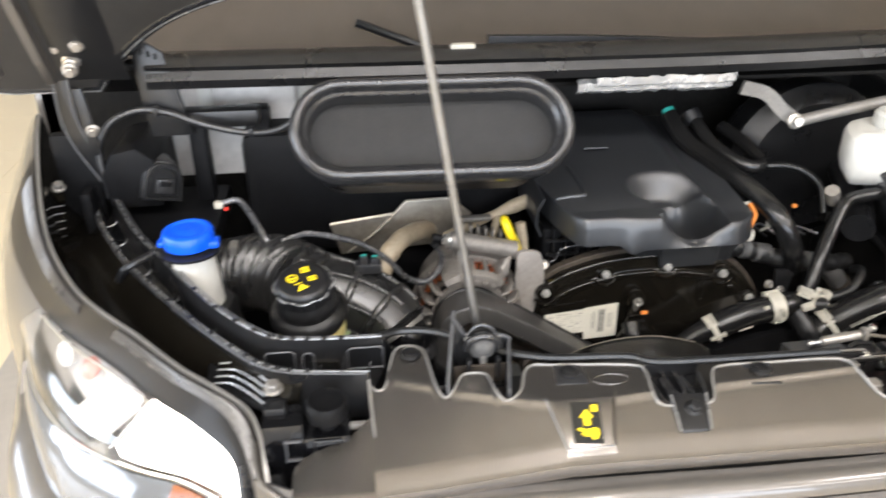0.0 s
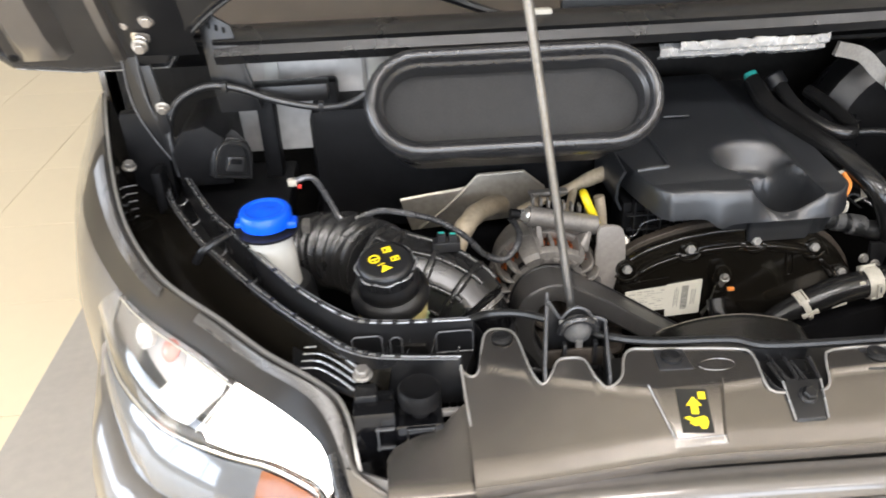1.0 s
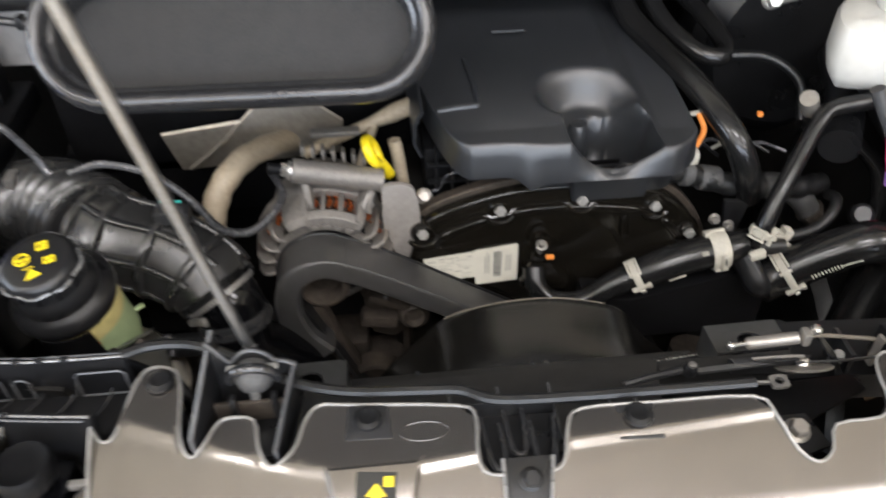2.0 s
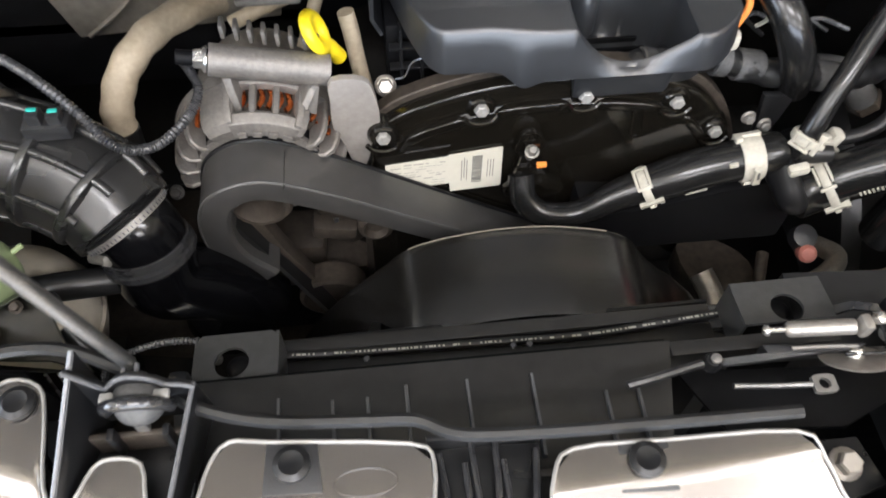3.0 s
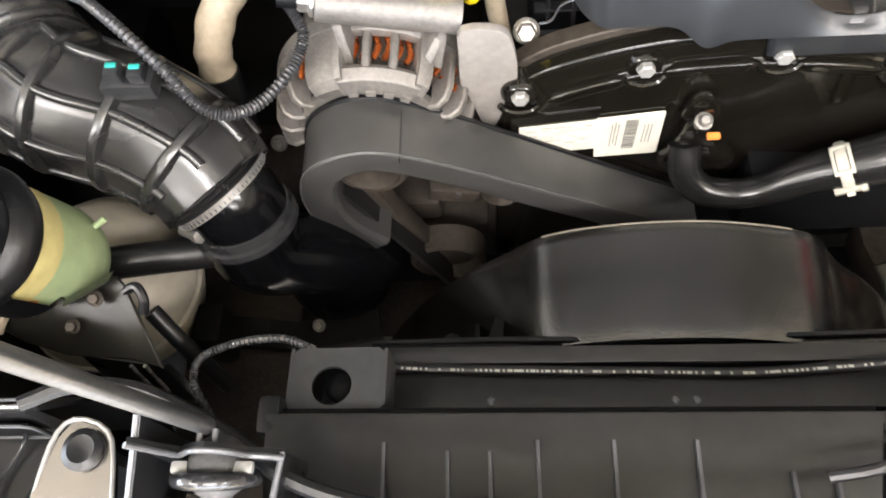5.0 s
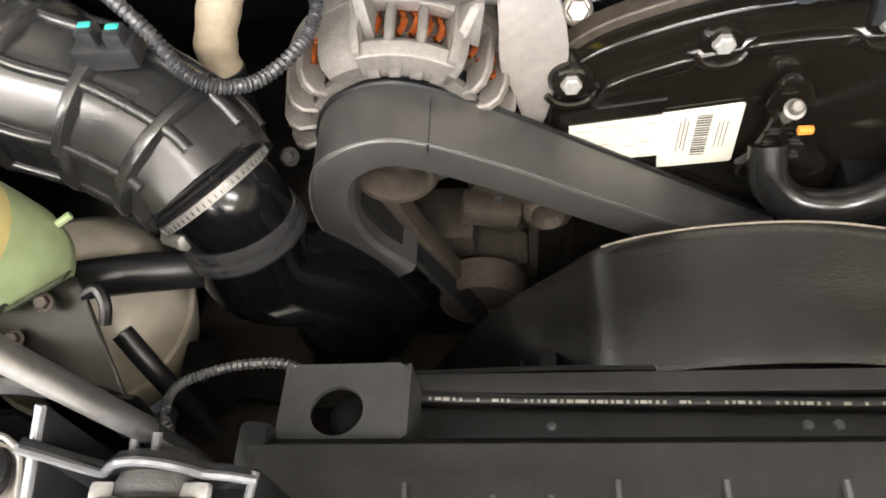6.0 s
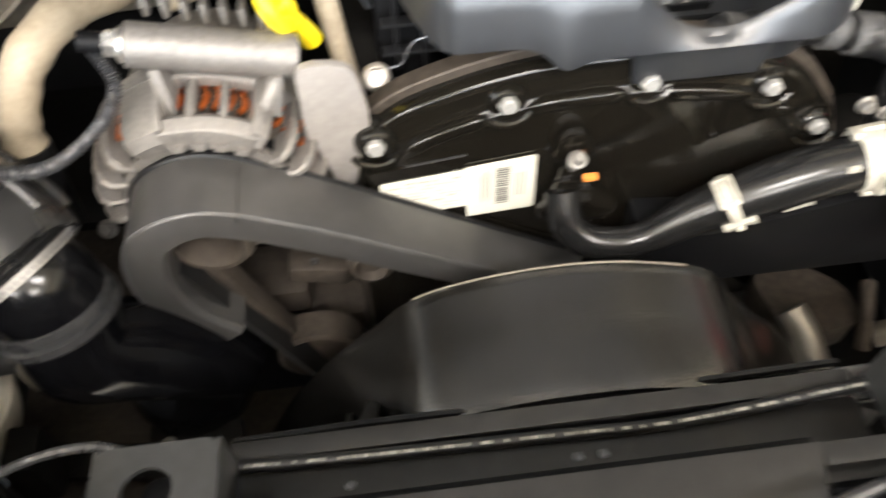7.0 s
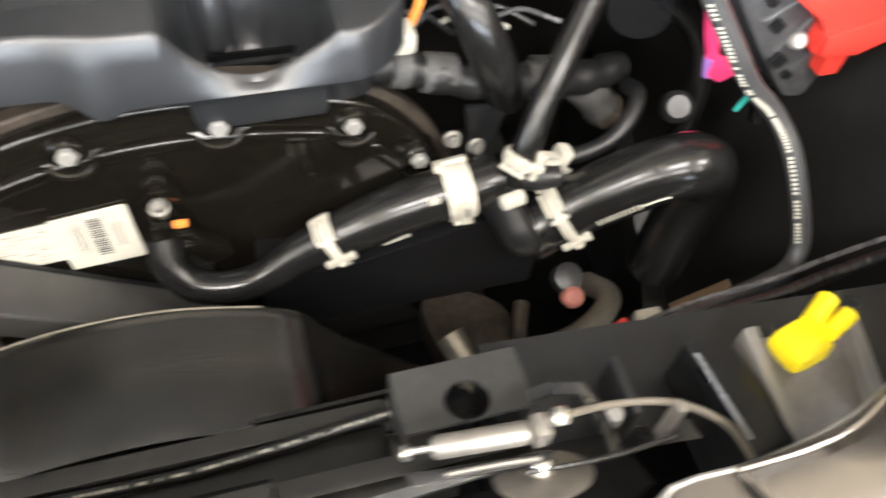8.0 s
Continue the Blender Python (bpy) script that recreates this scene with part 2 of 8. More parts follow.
def repeat(ob, m, parent=None):
    """One more object on ob's mesh, at the world pose m."""
    c = ob.copy()
    scene.collection.objects.link(c)
    c.parent = parent or ob.parent
    if c.parent is not None:
        c.matrix_parent_inverse = Matrix.Translation(-WHERE[c.parent])
    c.matrix_basis = m
    WHERE[c] = m.translation
    return c


def single(name, bm, material, label, category, group="", kind="", angle=38):
    return tagged(part(name, bm, material, None, "", angle), label, category, group, kind)


def smooth_path(pts, n):
    """Catmull-Rom through pts, n pieces a span."""
    p = [V(a) for a in pts]
    p = [p[0] * 2 - p[1]] + p + [p[-1] * 2 - p[-2]]
    out = []
    for i in range(1, len(p) - 2):
        a, b, c, d = p[i - 1:i + 3]
        for k in range(n):
            t = k / n
            out.append(0.5 * ((2 * b) + (c - a) * t + (2 * a - 5 * b + 4 * c - d) * t * t + (3 * b - a - 3 * c + d) * t ** 3))
    out.append(p[-2])
    return out


def loft(loops, wrap=True, caps=True, ring=False, bm=None):
    """Quads between successive loops of points. wrap: each loop is closed; ring: the last loop joins the first."""
    bm = bm or bmesh.new()
    rows = [[bm.verts.new(p) for p in lp] for lp in loops]
    n = len(rows[0])
    pairs = list(zip(rows, rows[1:])) + ([(rows[-1], rows[0])] if ring else [])
    for a, b in pairs:
        for i in range(n if wrap else n - 1):
            j = (i + 1) % n
            bm.faces.new((a[i], a[j], b[j], b[i]))
    if caps and not ring and wrap:
        bm.faces.new(rows[0][::-1])
        bm.faces.new(rows[-1])
    return bm


def frames(path, up=(0, 0, 1)):
    """Tangent, side and up along a path, carried without twist."""
    out = []
    u = V(up)
    for i, p in enumerate(path):
        t = (path[min(i + 1, len(path) - 1)] - path[max(i - 1, 0)]).normalized()
        s = t.cross(u)
        if s.length < 1e-4:
            s = t.cross(V((1, 0, 0)))
        s.normalize()
        u = s.cross(t).normalized()
        out.append((t, s, u))
    return out


def tube(pts, r, n=12, span=6, rfun=None, bm=None, straight=False, hollow=0.0):
    path = [V(p) for p in pts] if straight else smooth_path(pts, span)
    loops = []
    for i, (p, (t, s, u)) in enumerate(zip(path, frames(path))):
        k = i / (len(path) - 1)
        rad = rfun(k) if rfun else r
        loops.append([p + (s * math.cos(a) + u * math.sin(a)) * rad for a in (2 * math.pi * j / n for j in range(n))])
    return loft(loops, bm=bm)


def sweep(pts, profile, up=(0, 0, 1), span=6, bm=None, straight=False):
    """A closed profile of (side, up) pairs carried along a path with a fixed up."""
    path = [V(p) for p in pts] if straight else smooth_path(pts, span)
    loops = []
    for i, p in enumerate(path):
        t = (path[min(i + 1, len(path) - 1)] - path[max(i - 1, 0)]).normalized()
        s = t.cross(V(up)).normalized()
        u = s.cross(t).normalized()
        loops.append([p + s * a + u * b for a, b in profile])
    return loft(loops, bm=bm)


def lathe(profile, at=(0, 0, 0), axis=(0, 0, 1), n=24, bm=None, start=0.0, turn=2 * math.pi):
    """Profile of (radius, height) turned about an axis."""
    q = V((0, 0, 1)).rotation_difference(V(axis))
    full = abs(turn - 2 * math.pi) < 1e-6
    m = n if full else n + 1
    loops = []
    for r, h in profile:
        loops.append([V(at) + q @ V((max(r, 1e-5) * math.cos(start + turn * j / n), max(r, 1e-5) * math.sin(start + turn * j / n), h)) for j in range(m)])
    return loft(loops, wrap=full, caps=full, bm=bm)


def bevelled(bm, width, segments=2, angle=30):
    if width:
        bmesh.ops.recalc_face_normals(bm, faces=bm.faces)
        edges = [e for e in bm.edges if len(e.link_faces) == 2 and e.calc_face_angle(0) > radians(angle)]
        bmesh.ops.bevel(bm, geom=edges, offset=width, segments=segments, profile=0.6, affect="EDGES", clamp_overlap=True)
    return bm


def box(c, size, bevel=0.002, m=None, into=None):
    bm = bmesh.new()
    bmesh.ops.create_cube(bm, size=1)
    for v in bm.verts:
        v.co = V((v.co.x * size[0], v.co.y * size[1], v.co.z * size[2]))
    bevelled(bm, bevel)
    mm = Matrix.Translation(c) @ (m or Matrix())
    bmesh.ops.transform(bm, matrix=mm, verts=bm.verts)
    return merge(into, bm)


def merge(into, bm):
    if into is None:
        return bm
    me = bpy.data.meshes.new("tmp")
    bm.to_mesh(me)
    bm.free()
    into.from_mesh(me)
    bpy.data.meshes.remove(me)
    return into


def prism(poly, a, b, plane="xz", bevel=0.0, segments=2, into=None):
    """A polygon of two coordinates pushed from a to b along the third."""
    def place(p, d):
        return {"xz": V((p[0], d, p[1])), "xy": V((p[0], p[1], d)), "yz": V((d, p[0], p[1]))}[plane]
    bm = loft([[place(p, a) for p in poly], [place(p, b) for p in poly]])
    bevelled(bm, bevel, segments)
    return merge(into, bm)


def plate_with_hole(c, ux, uy, un, w, h, r, thick, n=32, hole_dx=0.0, hole_dy=0.0):
    """A rectangular plate w x h round c with a round hole."""
    ux, uy, un, c = V(ux), V(uy), V(un), V(c)
    outer, inner = [], []
    for j in range(n):
        a = 2 * math.pi * (j + 0.5) / n
        ca, sa = math.cos(a), math.sin(a)
        k = min((w / 2) / max(abs(ca), 1e-6), (h / 2) / max(abs(sa), 1e-6))
        outer.append(c + ux * ca * k + uy * sa * k)
        inner.append(c + ux * (hole_dx + ca * r) + uy * (hole_dy + sa * r))
    d = un * thick
    return loft([outer, inner, [p + d for p in inner], [p + d for p in outer]], ring=True)


def bolt(name, at, axis, r, parent, material=None, label=""):
    """A flanged hexagon bolt head."""
    bm = lathe([(r * 1.35, 0), (r * 1.35, r * 0.25), (r * 1.05, r * 0.45), (0, r * 0.45)], n=16)
    hx = lathe([(r, r * 0.4), (r, r * 1.15), (r * 0.82, r * 1.35), (0.0, r * 1.35)], n=6)
    merge(bm, hx)
    q = V((0, 0, 1)).rotation_difference(V(axis)).to_matrix().to_4x4()
    bmesh.ops.transform(bm, matrix=Matrix.Translation(at) @ q, verts=bm.verts)
    return part(name, bm, material or STEEL, parent, label, 30)


def disc_text(name, text, at, size, m3, material, parent, label=""):
    cu = bpy.data.curves.new(name, "FONT")
    cu.body, cu.size, cu.extrude = text, size, 0.0003
    cu.align_x = "CENTER"
    ob = new(name, cu)
    ob.data.materials.append(material)
    WHERE[ob] = V(at)
    ob.parent = parent
    ob.matrix_parent_inverse = Matrix.Translation(-WHERE[parent])
    ob.matrix_basis = Matrix.Translation(at) @ m3.to_4x4()
    return ob


# ---- showroom ----
def showroom():
    single("floor", box((0.3, 1.0, -0.06), (16, 16, 0.1), 0), GROUT, "grey-beige grout bed under the showroom tiles", "floor", kind="structure")
    single("floor_mat", box((0.31, 1.6, -0.002), (2.89, 6.4, 0.012), 0.003), MAT_GREY, "flat grey display mat lying under the van", "mat", kind="structure")
    z = 4.0
    single("ceiling", box((0.3, 1.0, z + 0.05), (16, 16, 0.1), 0), CEIL, "white showroom ceiling boards", "ceiling", kind="structure")
    single("wall_north", box((0.3, 9.1, 2), (16, 0.2, 4.1), 0), WALL, "warm white painted showroom wall", "wall", kind="structure")
    single("wall_east", box((8.4, 1.0, 2), (0.2, 16, 4.1), 0), WALL, "warm white painted showroom wall", "wall", kind="structure")
    south = bmesh.new()
    for x0, x1, z0, z1 in ((-7.7, -3.4, 0, 4), (4.0, 8.3, 0, 4), (-3.4, 4.0, 0, 0.5), (-3.4, 4.0, 3.3, 4)):
        box(((x0 + x1) / 2, -5.6, (z0 + z1) / 2), (x1 - x0, 0.2, z1 - z0), 0, into=south)
    single("wall_south", south, WALL, "warm white painted wall with a wide shop window", "wall", kind="structure")
    win = thing("window_1", (0.3, -5.6, 0.5), "wide shop window with dark upright mullions", "window", kind="structure")
    for x in (-3.36, -1.5, 0.3, 2.1, 3.96):
        part("mullion", box((x, -5.6, 1.9), (0.07, 0.1, 2.8), 0.004), BLACK_SATIN, win)
    west = bmesh.new()
    for y0, y1, z0, z1 in ((-7, -3.8, 0, 4), (2.6, 9, 0, 4), (-3.8, 2.6, 0, 0.5), (-3.8, 2.6, 3.3, 4)):
        box((-7.8, (y0 + y1) / 2, (z0 + z1) / 2), (0.2, y1 - y0, z1 - z0), 0, into=west)
    single("wall_west", west, WALL, "warm white painted wall with a wide shop window", "wall", kind="structure")
    side = thing("window_2", (-7.8, -0.6, 0.5), "wide shop window with dark upright mullions", "window", kind="structure")
    for y in (-3.76, -2.2, -0.6, 1.0, 2.56):
        part("mullion", box((-7.8, y, 1.9), (0.1, 0.07, 2.8), 0.004), BLACK_SATIN, side)
    for ly in (-3.5, -1.3):
        for lx in (-2.4, 0.3, 3.0):
            t = thing("ceiling_light", (lx, ly, 3.98), "white rectangular ceiling light panel", "light", "ceiling lights")
            part("light_frame", prism([(lx - 0.82, ly - 0.32), (lx + 0.82, ly - 0.32), (lx + 0.82, ly + 0.32), (lx - 0.82, ly + 0.32)], 3.64, 3.99, "xy", 0.004), CEIL, t)
            part("diffuser", box((lx, ly, 3.632), (1.52, 0.52, 0.01), 0), GLOW, t, "glowing diffuser sheet")


# ---- the van's body ----
FENDER_EDGE = [(-0.414, 1.05, 1.131), (-0.392, 0.97, 1.122), (-0.358, 0.856, 1.10), (-0.321, 0.757, 1.08), (-0.266, 0.664, 1.068), (-0.210, 0.618, 1.050), (-0.160, 0.574, 1.036), (-0.101, 0.534, 1.016), (-0.086, 0.492, 0.987), (-0.080, 0.462, 0.955)]
LAMP_EDGE = [(-0.470, 1.10, 1.05), (-0.440, 0.974, 1.04), (-0.398, 0.850, 1.03), (-0.340, 0.748, 1.012), (-0.292, 0.690, 1.004), (-0.240, 0.640, 0.999), (-0.194, 0.592, 0.996), (-0.150, 0.550, 0.994), (-0.113, 0.508, 0.988), (-0.103, 0.470, 0.972)]
LAMP_FOOT = [(-0.374, 0.772, 0.962), (-0.345, 0.698, 0.952), (-0.316, 0.648, 0.950), (-0.290, 0.614, 0.950), (-0.262, 0.584, 0.951), (-0.209, 0.546, 0.953), (-0.166, 0.526, 0.953), (-0.138, 0.507, 0.953), (-0.118, 0.490, 0.952), (-0.110, 0.474, 0.952)]


def sheet(loops, thick, bm=None):
    """A sheet of metal through open loops, given a thickness along its normals."""
    bm = loft(loops, wrap=False, caps=False, bm=bm)
    bmesh.ops.recalc_face_normals(bm, faces=bm.faces)
    bmesh.ops.solidify(bm, geom=list(bm.faces), thickness=thick)
    return bm


def notch_outline():
    """Rear edge of the front panel, with its tabs and cut-outs."""
    return [(0.007, 0.470), (0.007, 0.532), (0.014, 0.524), (0.022, 0.528), (0.030, 0.562), (0.039, 0.573), (0.055, 0.568), (0.060, 0.552), (0.064, 0.518),
            (0.071, 0.506), (0.079, 0.511), (0.086, 0.524), (0.094, 0.528), (0.109, 0.524), (0.113, 0.505), (0.120, 0.493), (0.129, 0.495), (0.136, 0.504),
            (0.141, 0.520), (0.150, 0.530), (0.170, 0.528), (0.236, 0.521), (0.247, 0.511), (0.245, 0.486), (0.252, 0.476), (0.288, 0.475), (0.298, 0.482),
            (0.303, 0.500), (0.314, 0.511), (0.36, 0.511), (0.425, 0.509), (0.436, 0.496), (0.444, 0.476), (0.455, 0.468), (0.466, 0.474), (0.473, 0.488), (0.503, 0.490),
            (0.512, 0.499), (0.514, 0.520), (0.524, 0.533), (0.56, 0.534), (0.60, 0.541), (0.64, 0.556)]


def lerp_table(table, x):
    """Straight-line reading of a table of (x, y) pairs."""
    if x <= table[0][0]:
        return table[0][1]
    for (x0, y0), (x1, y1) in zip(table, table[1:]):
        if x <= x1:
            return y0 + (y1 - y0) * (x - x0) / max(1e-9, x1 - x0)
    return table[-1][1]


BEND = [(0.0, 0.538), (0.03, 0.532), (0.09, 0.506), (0.13, 0.492), (0.163, 0.483), (0.21, 0.484), (0.25, 0.488), (0.35, 0.493), (0.45, 0.50), (0.64, 0.51)]


def panel_height(x, y):
    """Height of the front panel: tabs rise gently behind the bend, the rest falls to the front."""
    d = y - lerp_table(BEND, x)
    soft = 0.003
    fall = 0.5 * (math.sqrt(d * d + soft * soft) - d)
    rise = 0.5 * (math.sqrt(d * d + soft * soft) + d)
    step = max(0.0, min(1.0, (0.001 - d) / 0.006))
    return 1.0415 - 0.0018 * step * step * (3 - 2 * step) - 0.47 * fall * (1 - 0.25 * max(0.0, min(1.0, (lerp_table(BEND, x) - 0.483) / 0.05))) + 0.09 * rise - 0.0005


def panel_z(y, x=0.2):
    return panel_height(x, y)


def front_panel(van):
    rim = notch_outline()
    cols = []
    n = 330
    for k in range(n + 1):
        x = 0.008 + 0.632 * k / n
        yr = lerp_table(rim[1:], x)
        low = panel_height(x, 0.441)
        col = [V((x, 0.452, low - 0.026)), V((x, 0.440, low - 0.022)), V((x, 0.4355, low - 0.014)), V((x, 0.4365, low - 0.005))]
        for y in (0.441, 0.448, 0.456, 0.463):
            col.append(V((x, y, panel_height(x, y) - 0.003 * max(0, (0.448 - y) / 0.007))))
        for j in range(1, 31):
            y = 0.463 + (yr - 0.463) * j / 30
            col.append(V((x, y, panel_height(x, y))))
        col.append(V((x, yr + 0.0008, panel_height(x, yr) - 0.004)))
        cols.append(col)
    bm = loft(cols, wrap=False, caps=False)
    bmesh.ops.recalc_face_normals(bm, faces=bm.faces)
    panel = part("front_panel", bm, PANEL_PAINT, van, "grey painted panel with notched tabs", 50)
    lip = [(x, y, panel_height(x, y) + 0.0006) for x, y in rim[1:]]
    part("rolled_edge", tube(lip, 0.0011, 8, 3), EDGE_HIGHLIGHT, panel, "rolled edge in lighter paint for its highlight")
    # raised pad under the sticker
    def on(x, y, up):
        return V((x, y, panel_height(x, y) + up))
    pad = loft([[on(0.150, 0.489, -0.002), on(0.214, 0.489, -0.002), on(0.203, 0.442, -0.002), on(0.160, 0.442, -0.002)], [on(0.156, 0.485, 0.0012), on(0.208, 0.485, 0.0012), on(0.199, 0.447, 0.0016), on(0.164, 0.447, 0.0016)]])
    part("pressed_pad", bevelled(pad, 0.0012), PANEL_PAINT, panel)
    for pts in (((0.152, 0.488), (0.162, 0.446)), ((0.162, 0.446), (0.201, 0.446)), ((0.201, 0.446), (0.212, 0.488))):
        part("pad_edge", tube([on(x, y, 0.0016) for x, y in pts], 0.0006, 6, 2), PANEL_PAINT, panel)
    # warning sticker
    tilt = math.atan2(panel_height(0.181, 0.48) - panel_height(0.181, 0.45) - 0.0004, 0.03)
    c, s = math.cos(tilt), math.sin(tilt)
    slope = Matrix(((1, 0, 0), (0, c, -s), (0, s, c))).to_4x4() @ Matrix.Rotation(-0.10, 4, "Z")
    at = Matrix.Translation(on(0.182, 0.465, 0.0022)) @ slope
    st = box((0, 0, 0), (0.024, 0.036, 0.0006), 0)
    bmesh.ops.transform(st, matrix=at, verts=st.verts)
    sticker = part("warning_sticker", st, STICKER, panel, "black sticker with yellow bonnet symbols")
    arrow = prism([(-0.0028, -0.003), (0.0028, -0.003), (0.0028, 0.004), (0.0062, 0.004), (0.0, 0.0115), (-0.0062, 0.004), (-0.0028, 0.004)], 0.0005, 0.0009, "xy")
    bmesh.ops.transform(arrow, matrix=at, verts=arrow.verts)
    part("arrow_mark", arrow, YELLOW, sticker)
    palm = prism([(-0.0095, -0.0060), (-0.0055, -0.0050), (-0.0020, -0.0065), (0.0020, -0.0055), (0.0060, -0.0045), (0.0085, -0.0060), (0.0090, -0.0100), (0.0070, -0.0145), (0.0035, -0.0150), (0.0015, -0.0120), (-0.0020, -0.0125), (-0.0060, -0.0100), (-0.0030, -0.0092), (-0.0060, -0.0080)], 0.0005, 0.0009, "xy")
    bmesh.ops.transform(palm, matrix=at, verts=palm.verts)
    part("lift_mark", palm, YELLOW, sticker)
    book = prism([(0.0045, 0.0095), (0.010, 0.0095), (0.010, 0.0155), (0.0045, 0.0155)], 0.0005, 0.0009, "xy")
    bmesh.ops.transform(book, matrix=at, verts=book.verts)
    part("book_mark", book, YELLOW, sticker)
    # latch cover tongue with its bolt
    tg = loft([[on(0.260, 0.484, -0.003), on(0.290, 0.484, -0.003), on(0.284, 0.452, -0.003), on(0.259, 0.452, -0.003)], [on(0.261, 0.483, 0.003), on(0.289, 0.483, 0.003), on(0.283, 0.4535, 0.002), on(0.260, 0.4535, 0.002)]])
    tongue = part("latch_tongue", bevelled(tg, 0.001), BLACK_SATIN, panel, "black plastic tongue held by a bolt")
    for x0, x1 in ((0.2595, 0.2585), (0.2905, 0.2845)):
        part("tongue_edge", tube([on(x0, 0.483, 0.0022), on(x1, 0.4535, 0.0022)], 0.0010, 6, 2), EDGE_GLINT, tongue)
    bolt("bolt", on(0.275, 0.471, 0.002), (0, -0.4, 0.9), 0.0055, tongue, BLACK_SATIN)
    for x, y in ((0.046, 0.560), (0.180, 0.516), (0.348, 0.502)):
        part("fixing_clip", lathe([(0.009, 0), (0.009, 0.0025), (0.006, 0.004), (0.0035, 0.0032), (0, 0.003)], on(x, y, 0.0005), n=16), BLACK_SATIN, panel)
    for x0, y0 in ((0.166, 0.517), (0.334, 0.503)):
        part("clip_recess", bevelled(loft([[on(x0, y0 - 0.014, -0.001), on(x0 + 0.028, y0 - 0.015, -0.001), on(x0 + 0.026, y0 + 0.009, -0.001), on(x0 + 0.002, y0 + 0.010, -0.001)], [on(x0, y0 - 0.014, 0.0008), on(x0 + 0.028, y0 - 0.015, 0.0008), on(x0 + 0.026, y0 + 0.009, 0.0008), on(x0 + 0.002, y0 + 0.010, 0.0008)]]), 0.0004), GREY_PLASTIC, panel)
    oval = [on(0.214 + 0.015 * math.cos(2 * math.pi * k / 28), 0.505 + 0.0065 * math.sin(2 * math.pi * k / 28), 0.0004) for k in range(29)]
    part("stamped_oval", tube(oval, 0.0004, 6, 1), PANEL_PAINT, panel, "plain oval stamping")
    # plastic filler between the tabs
    filler = part("notch_filler", bevelled(loft([[(0.246, 0.474, 1.020), (0.296, 0.474, 1.020), (0.302, 0.522, 1.024), (0.244, 0.524, 1.024)], [(0.247, 0.475, 1.024), (0.295, 0.475, 1.024), (0.301, 0.521, 1.028), (0.245, 0.523, 1.028)]]), 0.001), BLACK_SATIN, panel, "black ribbed plastic filler")
    for pts in (((0.250, 0.518), (0.254, 0.484), (0.262, 0.481), (0.262, 0.512)), ((0.298, 0.516), (0.292, 0.483), (0.283, 0.481), (0.281, 0.512)), ((0.266, 0.522), (0.268, 0.492), (0.276, 0.492), (0.278, 0.522))):
        part("filler_rib", tube([(x, y, 1.033) for x, y in pts], 0.0019, 8, 5), RIM_BLACK, filler)
    part("filler_wall", box((0.272, 0.5235, 1.031), (0.056, 0.003, 0.022), 0.001), BLACK_SATIN, filler)
    # strip below the panel, and the lower nose
    part("grille_strip", sweep([(-0.06, 0.462, 0.962), (0.1, 0.455, 0.962), (0.31, 0.45, 0.962), (0.52, 0.455, 0.962), (0.72, 0.49, 0.96)], [(-0.02, 0.008), (0.03, 0.008), (0.034, 0.0), (0.055, -0.05), (0.05, -0.06), (-0.02, -0.06)]), GRILLE_BROWN, van, "dull brown grey strip above the grille")
    part("nose_panel", sweep([(-0.12, 0.47, 0.87), (0.1, 0.43, 0.87), (0.31, 0.42, 0.87), (0.52, 0.43, 0.87), (0.74, 0.47, 0.87)], [(0.0, 0.04), (0.03, 0.035), (0.06, -0.02), (0.07, -0.35), (0.03, -0.36), (0.02, 0.0)]), INNER_GREY, van, "dark lower nose behind the grille")
    # short wing of the panel beside the headlamp
    cols = []
    for x, yr, z in ((0.022, 0.535, 1.030), (0.016, 0.528, 1.026), (0.008, 0.512, 1.018), (-0.004, 0.503, 1.013), (-0.010, 0.498, 1.010), (-0.020, 0.494, 1.0075), (-0.030, 0.493, 1.0060), (-0.042, 0.490, 1.0030), (-0.052, 0.486, 1.0000), (-0.058, 0.478, 0.9965)):
        cols.append([(x, yr + 0.001, z - 0.006), (x, yr, z), (x, yr * 0.6 + 0.456 * 0.4, z * 0.6 + 0.997 * 0.4), (x, 0.456, 0.9965), (x, 0.450, 0.9949), (x, 0.4430, 0.9925), (x, 0.4405, 0.9908), (x, 0.4405, 0.9890), (x, 0.4432, 0.9780), (x, 0.4470, 0.9690)])
    wing = sheet(cols, 0.0025)
    part("folded_edge", tube([(0.0075, 0.531, 1.0425), (0.0085, 0.505, 1.030), (0.0105, 0.478, 1.017), (0.0125, 0.460, 1.008)], 0.0012, 8), EDGE_HIGHLIGHT, panel, "folded edge in lighter paint for its highlight")
    part("panel_wing", wing, PANEL_PAINT, panel)


